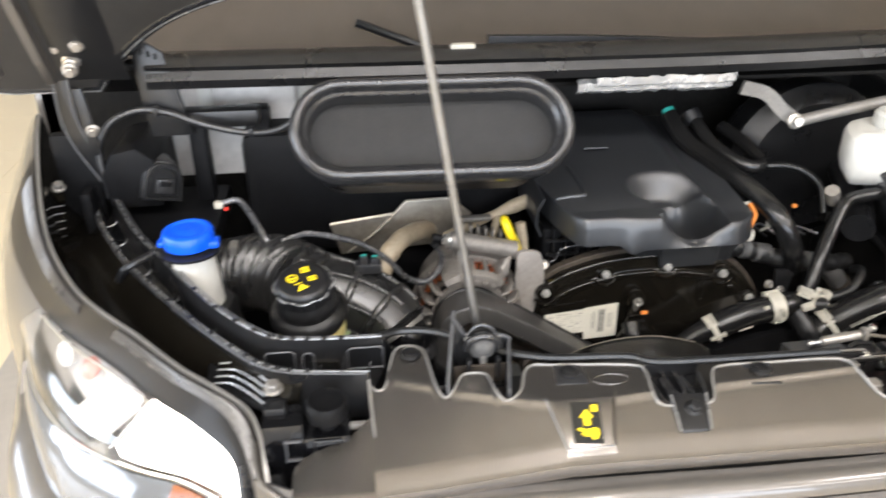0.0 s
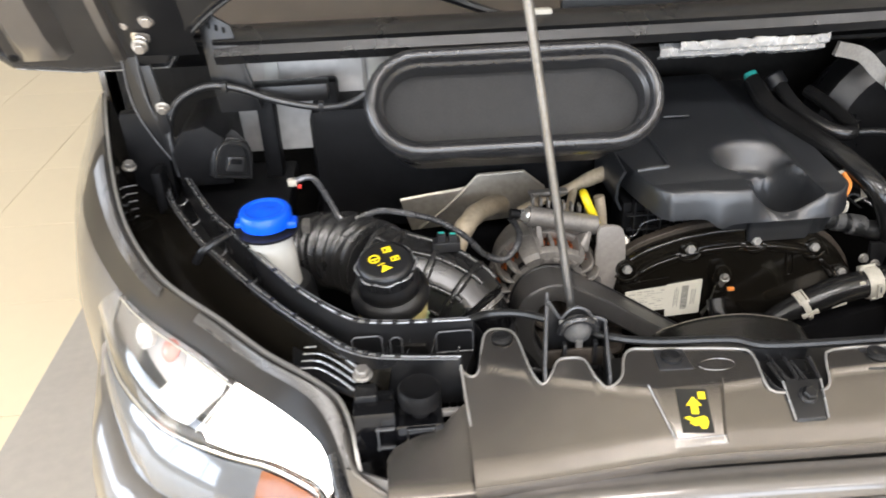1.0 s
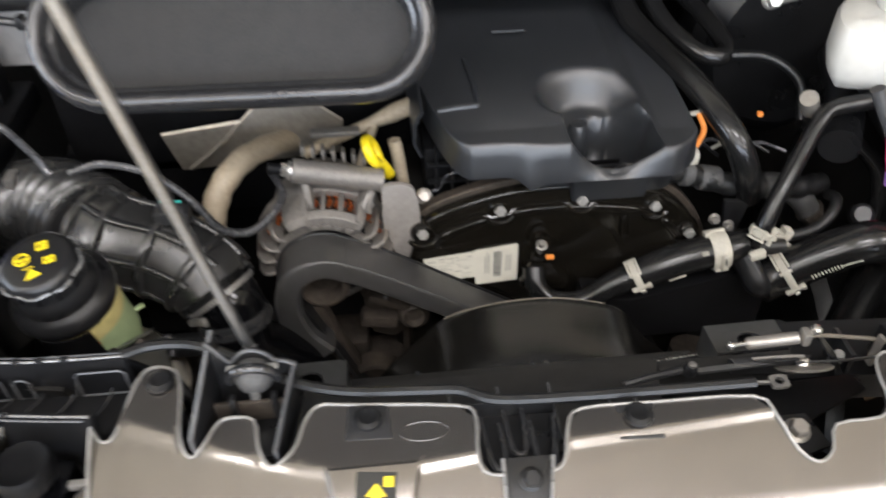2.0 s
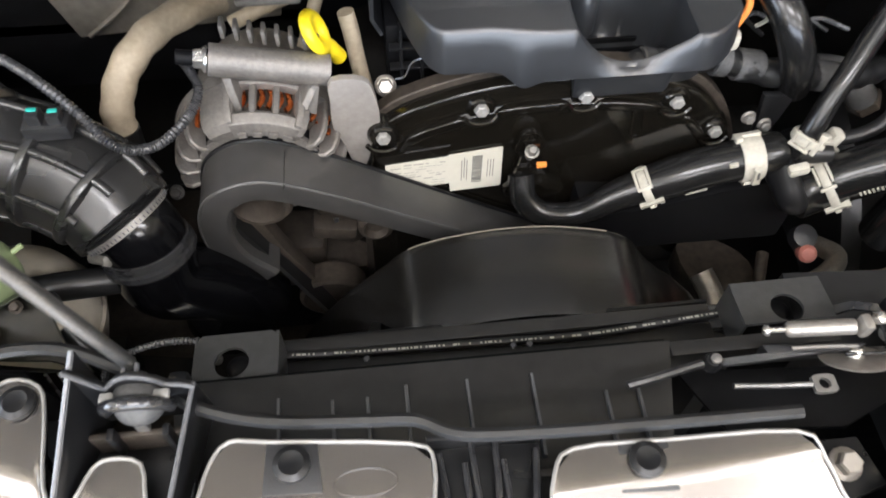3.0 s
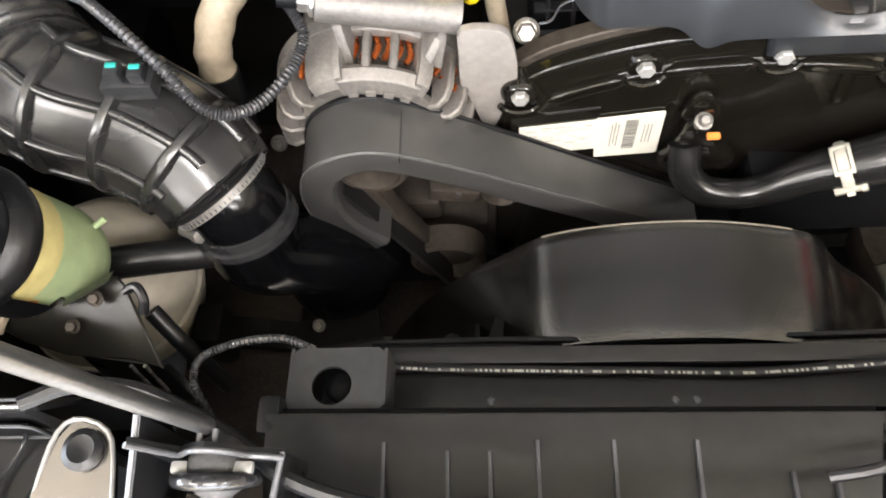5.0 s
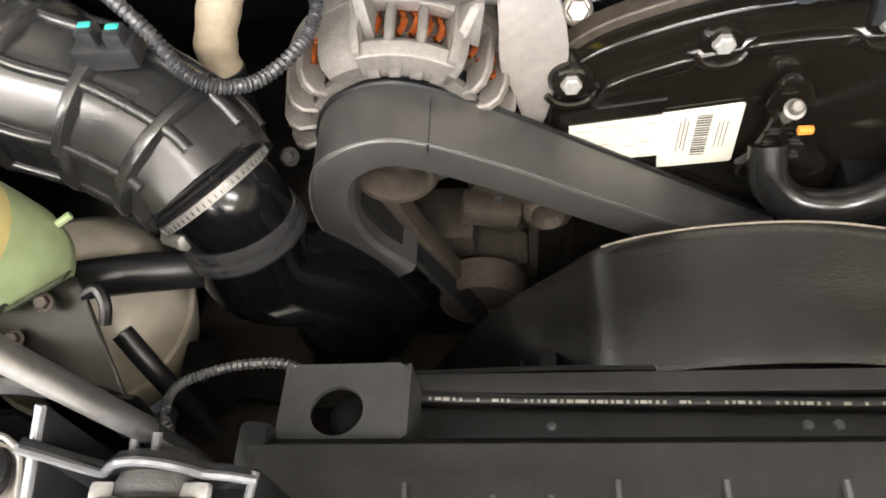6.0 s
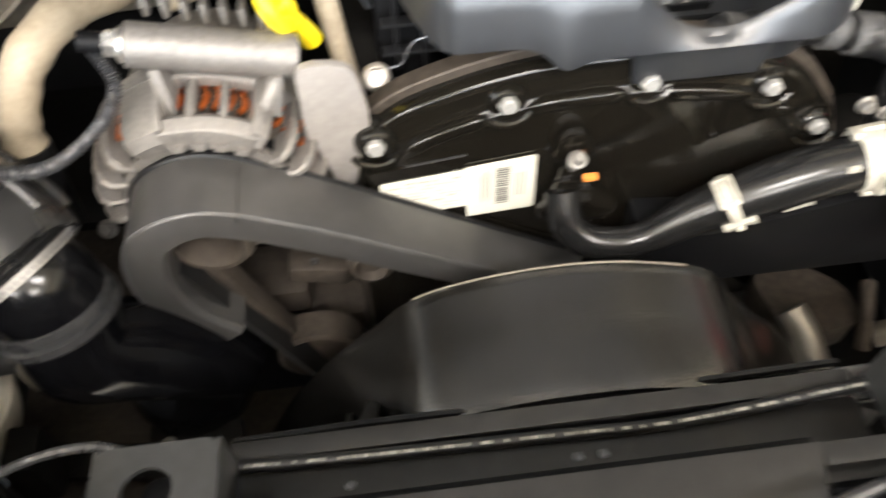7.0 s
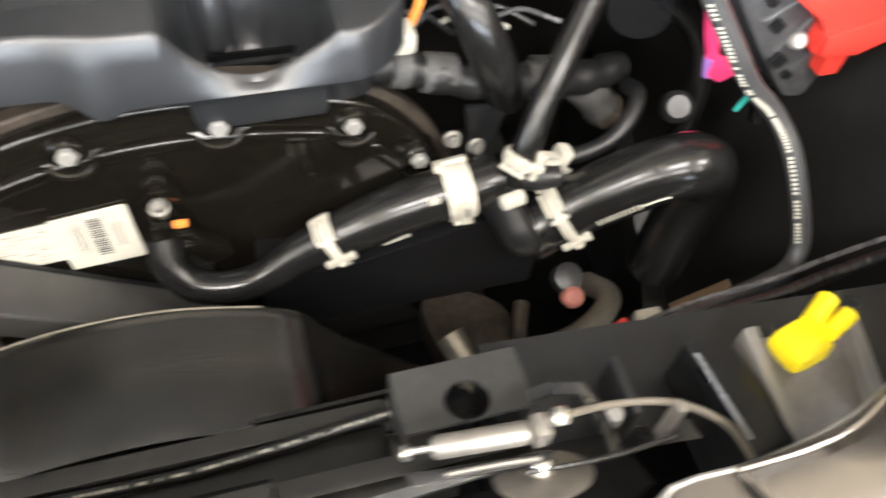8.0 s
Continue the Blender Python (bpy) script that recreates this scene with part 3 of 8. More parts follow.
def fender_and_lamp(van):
    a, b = smooth_path(FENDER_EDGE, 6), smooth_path(LAMP_EDGE, 6)
    loops = []
    for p, q in zip(a, b):
        mid = (p + q) / 2 + V((0, 0, 0.006))
        inner = p + V((0.006, 0.004, -0.012))
        loops.append([inner, p, p * 0.8 + q * 0.2 + V((0, 0, 0.004)), mid, p * 0.2 + q * 0.8 + V((0, 0, 0.003)), q])
    cut = 8
    fender = part("fender", sheet(loops[:cut + 1], 0.0025), PAINT, van, "grey metallic front wing")
    border = part("lamp_border", sheet(loops[cut:], 0.0025), LAMP_BORDER, van, "smoky ribbed headlight border")
    ribs = bmesh.new()
    for lo, hi in zip(loops[cut + 2:], loops[cut + 3:]):
        for k in range(5):
            q = [a0.lerp(b0, k / 5) for a0, b0 in zip(lo, hi)]
            up = (hi[2] - lo[2]).cross(q[3] - q[1]).normalized()
            up = up if up.z > 0 else -up
            tube([q[1].lerp(q[2], 0.35) + up * 0.0012, q[2] + up * 0.0018, q[3].lerp(q[2], 0.35) + up * 0.0014], 0.0009, 4, 1, bm=ribs, straight=True)
    part("border_ribs", ribs, BORDER_RIB, border, "fine cross ribs")
    part("wing_flange", sweep([p + V((0.003, 0.002, -0.001)) for p in a[::3]], [(-0.0016, -0.002), (0.0016, -0.002), (0.0016, 0.0018), (-0.0016, 0.0018)], span=3), EDGE_HIGHLIGHT, fender, "folded wing edge in lighter paint for its highlight")
    side = []
    for q in b[:20]:
        out = V((-1, -0.45, 0)).normalized()
        side.append([q, q + out * 0.016 + V((0, 0, -0.03)), q + out * 0.030 + V((0, 0, -0.09)), q + out * 0.04 + V((0, 0, -0.30)), q + out * 0.02 + V((0, 0, -0.55))])
    part("wing_side", sheet(side, 0.0025), PAINT, van, "grey metallic wing side")
    # head lamp between its top edge and its foot line
    top = [p + V((-0.001, -0.002, -0.002)) for p in smooth_path(LAMP_EDGE[3:], 9)]
    foot = smooth_path(LAMP_FOOT, 6)[:len(top)]
    count = len(top)

    def between(i, f, push):
        k = i * (len(foot) - 1) / (count - 1)
        j = min(int(k), len(foot) - 2)
        q = foot[j].lerp(foot[j + 1], k - j)
        p = top[i]
        out = V((-0.72 + 0.42 * i / (count - 1), -0.70, 0.25)).normalized()
        return p.lerp(q, f) + out * push
    lamp = part("headlight", sheet([[between(i, f, -0.045 + 0.01 * abs(f - 0.5)) for f in (0.04, 0.3, 0.65, 0.98)] for i in range(count)], 0.002), LAMP_INNER, van, "clear headlight with its lamp lit")
    glass = part("lens", sheet([[between(i, f, 0.012 * math.sin(math.pi * f)) for f in (0, 0.2, 0.4, 0.6, 0.8, 1.0)] for i in range(count)], 0.0015), GLASS, lamp, "clear moulded lens")
    glass.visible_shadow = False
    part("top_bezel", tube([between(i, 0.01, 0.003) for i in range(2, count, 4)], 0.0014, 8, 4), CHROME, lamp, "bright upper lens rim")
    part("foot_bezel", tube([between(i, 1.0, 0.001) for i in range(0, count, 4)], 0.0014, 8, 4), CHROME, lamp, "bright lower lens rim")
    n0 = int(count * 0.50)
    part("lamp", sheet([[between(i, f, -0.006) for f in (0.03, 0.35, 0.65, 0.95 - 0.10 * (i == n0))] for i in range(n0, count - 2)], 0.001), LAMP_ON, lamp, "lit white beam unit")
    part("divider", sheet([[between(i, f, d) for f in (0.02, 0.5, 0.98)] for i, d in ((n0 - 1, -0.012), (n0 - 1, -0.04))], 0.0015), BOWL, lamp, "pale divider")
    n1 = int(count * 0.30)
    part("high_beam", sheet([[between(i, f, -0.028 + 0.022 * abs(f - 0.5) * 2) for f in (0.1, 0.3, 0.5, 0.7, 0.92)] for i in range(n1, n0 - 1)], 0.001), BOWL, lamp, "high beam bowl in a pale hazy tone")
    # red made pale, so the haze before the bulb is painted in
    part("red_bulb", lathe([(0.010, 0), (0.0125, 0.004), (0.010, 0.008), (0.004, 0.011), (0, 0.011)], between(int(count * 0.22), 0.45, -0.030), (-0.5, -0.6, 0.6), 20), PALE_RED, lamp, "pale reddish bulb cap")
    face = V((-0.62, -0.70, 0.36))
    for f, r, k in ((0.05, 0.011, 0.35), (0.13, 0.013, 0.50)):
        part("reflector", lathe([(0.0, -0.010), (r * 0.5, -0.008), (r * 0.85, -0.003), (r, 0.002), (r * 1.06, 0.002), (r * 0.9, -0.006)], between(int(count * f), k, -0.020), face, 24), BOWL, lamp, "small round reflector")
    # amber section below the beam
    n2 = int(count * 0.66)

    def skirt(i, push):
        q = between(i, 1.0, 0.002)
        w = min(1.0, 0.25 + i / 22)
        return [q + (V((-0.001, -0.001, -0.002)) + V((-0.001, -0.001, 0)) * push), q + V((-0.007, -0.009, -0.014)) * w + face * push * 0.001, q + V((-0.013, -0.017, -0.034)) * w + face * push * 0.001, q + V((-0.015, -0.020, -0.056)) * w + face * push * 0.001]
    part("lens_skirt", sheet([skirt(i, 0.0) for i in range(4, n2 + 2)], 0.001), LENS_SKIRT, lamp, "lower lens strip with bluish reflections put into its colour", 60)
    part("indicator", sheet([skirt(i, 0.6) for i in range(n2, count)], 0.001), AMBER, lamp, "amber indicator section", 60)
    part("lens_end", tube([top[-9] + V((0.010, -0.002, 0.000)), top[-5] + V((0.009, -0.005, -0.002)), top[-1] + V((0.010, -0.006, 0.0)), between(count - 1, 0.6, 0.004) + V((0.010, -0.006, 0)), between(count - 1, 1.0, 0.004) + V((0.006, -0.010, -0.020)), between(count - 1, 1.0, 0.004) + V((0.0, -0.018, -0.060))], 0.0065, 12, 6), LIP_BLACK, lamp, "thick dark glossy lens end")
    # bumper corner below the lamp
    bp = []
    for i in range(0, count):
        q = between(i, 1.0, 0.002)
        f = i / (count - 1)
        out = V((-0.72 + 0.42 * f, -0.70, 0)).normalized()
        out *= min(1.0, 0.25 + i / 10)
        lowq = skirt(i, 0.0)[3] + V((0.001, 0.001, 0.0)) if i > 3 else q
        bp.append([lowq + V((0, 0, -0.002)), lowq + out * 0.012 + V((0, 0, -0.006)), lowq + out * 0.030 + V((0, 0, -0.026)), lowq + out * 0.040 + V((0, 0, -0.060)), lowq + out * 0.050 + V((0, 0, -0.13)), lowq + out * 0.055 + V((0, 0, -0.26)), lowq + out * 0.045 + V((0, 0, -0.42))])
    bm = part("bumper", sheet(bp, 0.003), PAINT, van, "grey painted bumper corner")
    part("bumper_seam", tube([r[3] + V((-0.002, -0.003, -0.03)) for r in bp[:count:3]], 0.0022, 6, 3), BLACK, bm, "dark seam line")
    part("corner_trim", tube([(-0.092, 0.512, 1.000), (-0.082, 0.468, 0.994), (-0.049, 0.452, 0.975), (-0.020, 0.437, 0.962), (0.002, 0.430, 0.945)], 0.0026, 8), PAINT, van, "pale trim edge beside the lamp")
    part("bumper_bridge", sheet([[(-0.090, 0.475, 0.995), (-0.086, 0.466, 0.975), (-0.082, 0.455, 0.93), (-0.078, 0.45, 0.86)], [(-0.055, 0.462, 0.990), (-0.050, 0.452, 0.970), (-0.045, 0.442, 0.93), (-0.042, 0.44, 0.86)], [(-0.02, 0.455, 0.985), (-0.015, 0.443, 0.965), (-0.012, 0.436, 0.93), (-0.01, 0.434, 0.86)], [(0.03, 0.452, 0.985), (0.03, 0.440, 0.967), (0.03, 0.434, 0.93), (0.03, 0.432, 0.86)]], 0.003), PAINT, van, "grey painted bumper between lamp and grille")
    rim = [(-0.004, 0.424, 0.915), (0.001, 0.426, 0.945), (0.014, 0.428, 0.968), (0.045, 0.428, 0.981), (0.10, 0.427, 0.986), (0.20, 0.425, 0.987), (0.34, 0.423, 0.985), (0.50, 0.427, 0.984), (0.66, 0.447, 0.98)]
    part("grille_face", sheet([[(x, y + 0.012, 0.978), (x, y + 0.002, 0.962), (x, y - 0.004, 0.93), (x, y - 0.012, 0.86), (x, y - 0.016, 0.70)] for x, y in ((0.02, 0.424), (0.10, 0.421), (0.20, 0.418), (0.34, 0.416), (0.50, 0.420), (0.66, 0.440))], 0.003), GRILLE_BROWN, van, "grey brown grille face")
    part("grille_rim", sweep(rim, [(-0.014, 0.010), (-0.004, 0.009), (0.004, 0.006), (0.008, 0.0), (0.009, -0.006), (0.004, -0.008), (-0.014, -0.006)]), PAINT, van, "grey painted rim of the grille opening")


LIP_OUT = [(-0.352, 1.05, 1.05), (-0.325, 0.951, 1.050), (-0.303, 0.878, 1.050), (-0.267, 0.803, 1.050), (-0.237, 0.751, 1.050), (-0.166, 0.650, 1.050), (-0.108, 0.580, 1.050), (-0.080, 0.553, 1.050), (-0.050, 0.541, 1.050), (0.008, 0.533, 1.050)]
LIP_IN = [(-0.333, 1.05, 1.062), (-0.309, 0.958, 1.062), (-0.281, 0.890, 1.062), (-0.245, 0.813, 1.062), (-0.214, 0.762, 1.062), (-0.140, 0.646, 1.062), (-0.087, 0.586, 1.062), (-0.058, 0.576, 1.060), (-0.020, 0.575, 1.058), (0.024, 0.576, 1.056)]
CHANNEL = [((a[0] + b[0]) / 2, (a[1] + b[1]) / 2, 1.05) for a, b in zip(LIP_OUT, LIP_IN)]


def gutter(van):
    o, i_ = smooth_path(LIP_OUT, 8), smooth_path(LIP_IN, 8)
    loops = []
    for p, q in zip(o, i_):
        w = (q - p)
        w.z = 0
        w = w.normalized() * 0.003
        loops.append([p, p + w, p + w * 1.6 + V((0, 0, -0.026)), q - w * 1.6 + V((0, 0, -0.032)), q - w, q, q + V((0, 0, -0.05)), p + V((0, 0, -0.05))])
    g = part("gutter", loft(loops), BLACK_SATIN, van, "black plastic drain channel with notched lips", 40)
    for src, name in ((o, "outer_lip"), (i_, "inner_lip")):
        # pale tubes paint the glint that runs along each black lip
        part(name, tube(src[::4], 0.0010, 8, 5), EDGE_GLINT, g, "notched lip drawn pale for its glint")
        part("second_lip", tube([p + V((0.0025 if name == "inner_lip" else -0.0025, 0.003 if name == "inner_lip" else -0.003, 0.0)) for p in src[::4]], 0.0008, 6, 5), DIM_GLINT, g)
    # notches along both lips, and cross ribs
    tooth = part("tooth", box((0, 0, 0), (0.0042, 0.0050, 0.0034), 0.0010), RIM_BLACK, g)
    first = True
    for src, step in ((o, 3), (i_, 3)):
        fr = frames(src)
        for i in range(8, len(src) - 6, step):
            t, s, u = fr[i]
            m = Matrix((s, t, u)).transposed().to_4x4()
            m.translation = src[i] + V((0, 0, 0.0004))
            if first:
                tooth.matrix_basis = m
                first = False
            else:
                repeat(tooth, m)
    for i in (14, 20, 26, 31, 36, 41, 46, 51, 55, 58, 62, 66, 70):
        if i >= len(o):
            continue
        p, q = o[i], i_[i]
        part("rib", tube([p + V((0, 0, -0.004)), p.lerp(q, 0.2) + V((0, 0, -0.022)), p.lerp(q, 0.8) + V((0, 0, -0.026)), q + V((0, 0, -0.004))], 0.0010, 6, 4), RIM_BLACK if i > 53 else EDGE_GLINT, g)
    # no real hollows: black panels paint their shade, grey outlines their glints
    for x0, x1, z0, z1 in ((-0.083, -0.057, 1.030, 1.051), (-0.050, -0.040, 1.030, 1.048), (-0.010, 0.022, 1.028, 1.050)):
        y = 0.5690
        part("recess_frame", tube([(x0 + 0.003, y, z1), (x1 - 0.003, y, z1), (x1, y, z1 - 0.003), (x1, y, z0), (x0, y, z0), (x0, y, z1 - 0.003), (x0 + 0.003, y, z1)], 0.0008, 6, 1, straight=True), DIM_GLINT, g, "grey outline drawn for the glint round a recess")
        part("recess", box(((x0 + x1) / 2, y + 0.001, (z0 + z1) / 2), (x1 - x0 - 0.002, 0.001, z1 - z0 - 0.002), 0), BLACK, g)
    part("inner_skirt", sheet([[q + V((0.001, 0.001, -0.004)), q + V((0.012, 0.012, -0.03)), q + V((0.014, 0.014, -0.10))] for q in i_[::2]], 0.002), BLACK, g)
    part("seal", tube([(0.02, 0.577, 1.056), (0.04, 0.585, 1.054), (0.07, 0.583, 1.052), (0.107, 0.566, 1.048), (0.135, 0.548, 1.047), (0.17, 0.538, 1.046), (0.215, 0.534, 1.046), (0.24, 0.532, 1.045), (0.262, 0.523, 1.044), (0.31, 0.520, 1.044), (0.36, 0.519, 1.044), (0.43, 0.518, 1.044)], 0.0036, 8), RUBBER, van, "black rubber edge seal")
    # dark well between the channel and the wing
    well = []
    for p, q in zip(smooth_path(FENDER_EDGE[:9], 4), smooth_path(LIP_OUT[:9], 4)):
        well.append([p + V((0.006, 0.004, -0.006)), p * 0.75 + q * 0.25 + V((0, 0, -0.040)), p * 0.35 + q * 0.65 + V((0, 0, -0.045)), q + V((0, 0, -0.012))])
    part("inner_wing", sheet(well, 0.003), GLOSS_BLACK, van, "black inner wing trough")
    lower = []
    for q in smooth_path(CHANNEL[:9], 4):
        lower.append([q + V((0.016, 0.01, -0.010)), q + V((0.03, 0.03, -0.06)), q + V((0.02, 0.02, -0.5))])
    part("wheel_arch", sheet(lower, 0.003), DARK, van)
    v = thing("vent", (-0.10, 0.56, 1.02), "black slotted plastic vent beside the gutter", "vent")
    slot = part("slat", tube([(-0.126, 0.598, 1.031), (-0.110, 0.592, 1.034), (-0.094, 0.576, 1.036), (-0.078, 0.556, 1.037)], 0.0009, 6, 5), EDGE_GLINT, v)
    base = WHERE[slot].copy()
    for k in range(1, 5):
        repeat(slot, Matrix.Translation(base + V((-0.0008 * k, -0.0085 * k, -0.001 * k))))
    part("vent_plate", prism([(-0.140, 0.605), (-0.080, 0.575), (-0.066, 0.520), (-0.082, 0.532), (-0.104, 0.548), (-0.138, 0.580)], 1.014, 1.022, "xy", 0.002), BLACK, v)
    part("cross_slat", tube([(-0.105, 0.592, 1.030), (-0.100, 0.560, 1.027)], 0.001, 6, 2), LIP_BLACK, v)
    s = thing("fixing_screw", (-0.074, 0.534, 1.036), "pale flanged fixing screw beside the headlight", "screw")
    bolt("screw_head", (-0.074, 0.534, 1.038), (0.0, -0.15, 1), 0.0062, s, CAST)
    b = thing("bump_stop", (-0.028, 0.511, 0.99), "black rubber bonnet bump stop on a plastic block", "bump stop")
    part("rubber_head", lathe([(0.007, -0.035), (0.008, -0.012), (0.0160, -0.008), (0.0175, -0.003), (0.0175, 0.006), (0.0158, 0.0085), (0.0150, 0.0080), (0.006, 0.0078), (0, 0.0078)], (-0.0285, 0.509, 1.034), n=32), BLACK, b)
    part("block", box((-0.030, 0.512, 0.985), (0.040, 0.036, 0.06), 0.004), DEEP_GLOSS, b)
    part("side_block", box((-0.066, 0.512, 0.985), (0.034, 0.030, 0.085), 0.003), DEEP_GLOSS, b)
    part("block_step", box((-0.072, 0.520, 1.026), (0.018, 0.016, 0.016), 0.002), BLACK_SATIN, b)
    for z in (0.992, 1.012):
        part("block_rib", box((-0.058, 0.4955, z), (0.015, 0.003, 0.0016), 0.0005), DIM_GLINT, b)
    part("block_rib", box((-0.064, 0.4955, 1.002), (0.0014, 0.003, 0.024), 0.0005), DIM_GLINT, b)
    part("stem_frame", tube([(-0.040, 0.4930, 1.012), (-0.018, 0.4930, 1.012), (-0.018, 0.4930, 0.996), (-0.040, 0.4930, 0.996), (-0.040, 0.4930, 1.012)], 0.0010, 6, 1, straight=True), BLACK_SATIN, b)
    fl = bmesh.new()
    for k in range(3):
        box((-0.003, 0.512 - 0.010 * k, 1.01 - 0.008 * k), (0.03, 0.005, 0.006), 0.001, into=fl)
    part("fins", fl, PAINT_DULL, b)


def prop_stay():
    t = thing("prop_rod", (0.106, 0.555, 1.045), "slim grey steel bonnet stay standing in a black plastic clip", "prop rod")
    d = V((-0.1670, -0.0391, 0.9852))
    p = V((0.1067, 0.5650, 1.0680))
    part("rod", tube([p, p + d * 0.3, p + d * 0.85], 0.0036, 12, 2), ROD_STEEL, t, "plain steel rod")
    crest = [(0.083, 1.084), (0.087, 1.078), (0.092, 1.069), (0.0955, 1.0645), (0.098, 1.067), (0.103, 1.0725), (0.109, 1.0745), (0.115, 1.0725), (0.120, 1.068), (0.123, 1.0635), (0.129, 1.062), (0.135, 1.058)]
    c = part("clip_body", prism(crest + [(0.137, 1.026), (0.081, 1.026)], 0.5545, 0.5580, "xz", 0.0006), BLACK_SATIN, t, "black plastic clip")
    # highlight of the black clip's crest, painted as a grey line
    part("crest", tube([(x, 0.5545, z + 0.0004) for x, z in crest], 0.0013, 8, 3), DIM_GLINT, c, "moulded edge drawn grey for its glint")
    arch = [(0.109 + 0.0150 * math.cos(a), 0.5475 - 0.004 * math.sin(a), 1.0555 + 0.0150 * math.sin(a)) for a in (math.pi * k / 12 for k in range(13))]
    part("arch", tube(arch, 0.0034, 10, 2), LIP_BLACK, c, "glossy black arch")
    part("dome", lathe([(0.0125, -0.006), (0.0122, 0.000), (0.0105, 0.0045), (0.0070, 0.0078), (0.003, 0.0090), (0, 0.0092)], (0.109, 0.5500, 1.0585), (0, -0.45, 0.9), 28), TAPE, c, "worn grey dome")
    part("pin", box((0.109, 0.5415, 1.0505), (0.0062, 0.0036, 0.0150), 0.0014), STEEL, c, "bright pin")
    # pale blocks stand for bright reflections on the black clip
    part("wing_tip", box((0.0965, 0.5500, 1.0635), (0.0070, 0.0050, 0.0036), 0.0014), PALE_BOLT, c)
    part("wing_tip", box((0.1215, 0.5500, 1.0630), (0.0080, 0.0050, 0.0036), 0.0014), PALE_BOLT, c)
    for x in (0.1050, 0.1110):
        part("prong", tube([(x, 0.5585, 1.0690), (x, 0.5635, 1.0700)], 0.0013, 8, 2), DIM_GLINT, c)
    for (x0, y0), (x1, y1), z0, z1 in (((0.0855, 0.5660), (0.0735, 0.5090), 1.084, 1.050), ((0.1345, 0.5570), (0.1240, 0.4985), 1.058, 1.046)):
        wall = loft([[(x0 - 0.0016, y0, 1.020), (x0 + 0.0016, y0, 1.020), (x0 + 0.0016, y0, z0), (x0 - 0.0016, y0, z0)], [(x1 - 0.0016, y1, 1.020), (x1 + 0.0016, y1, 1.020), (x1 + 0.0016, y1, z1), (x1 - 0.0016, y1, z1)]])
        part("clip_wall", bevelled(wall, 0.0007), BLACK_SATIN, c)
        part("wall_edge", tube([(x0, y0, z0), (x1, y1, z1), (x1 + 0.001, y1 - 0.001, 1.030)], 0.0013, 8, 1, straight=True), DIM_GLINT, c)
    part("recess_back", box((0.106, 0.5400, 1.031), (0.048, 0.003, 0.024), 0.001), BROWN, c, "dull brown recess wall")
    for x in (0.0955, 0.1215):
        part("post", box((x, 0.5370, 1.0410), (0.0034, 0.006, 0.022), 0.001), BLACK_SATIN, c)
    part("clip_foot", box((0.104, 0.525, 1.022), (0.052, 0.030, 0.006), 0.002), BLACK_SATIN, c)


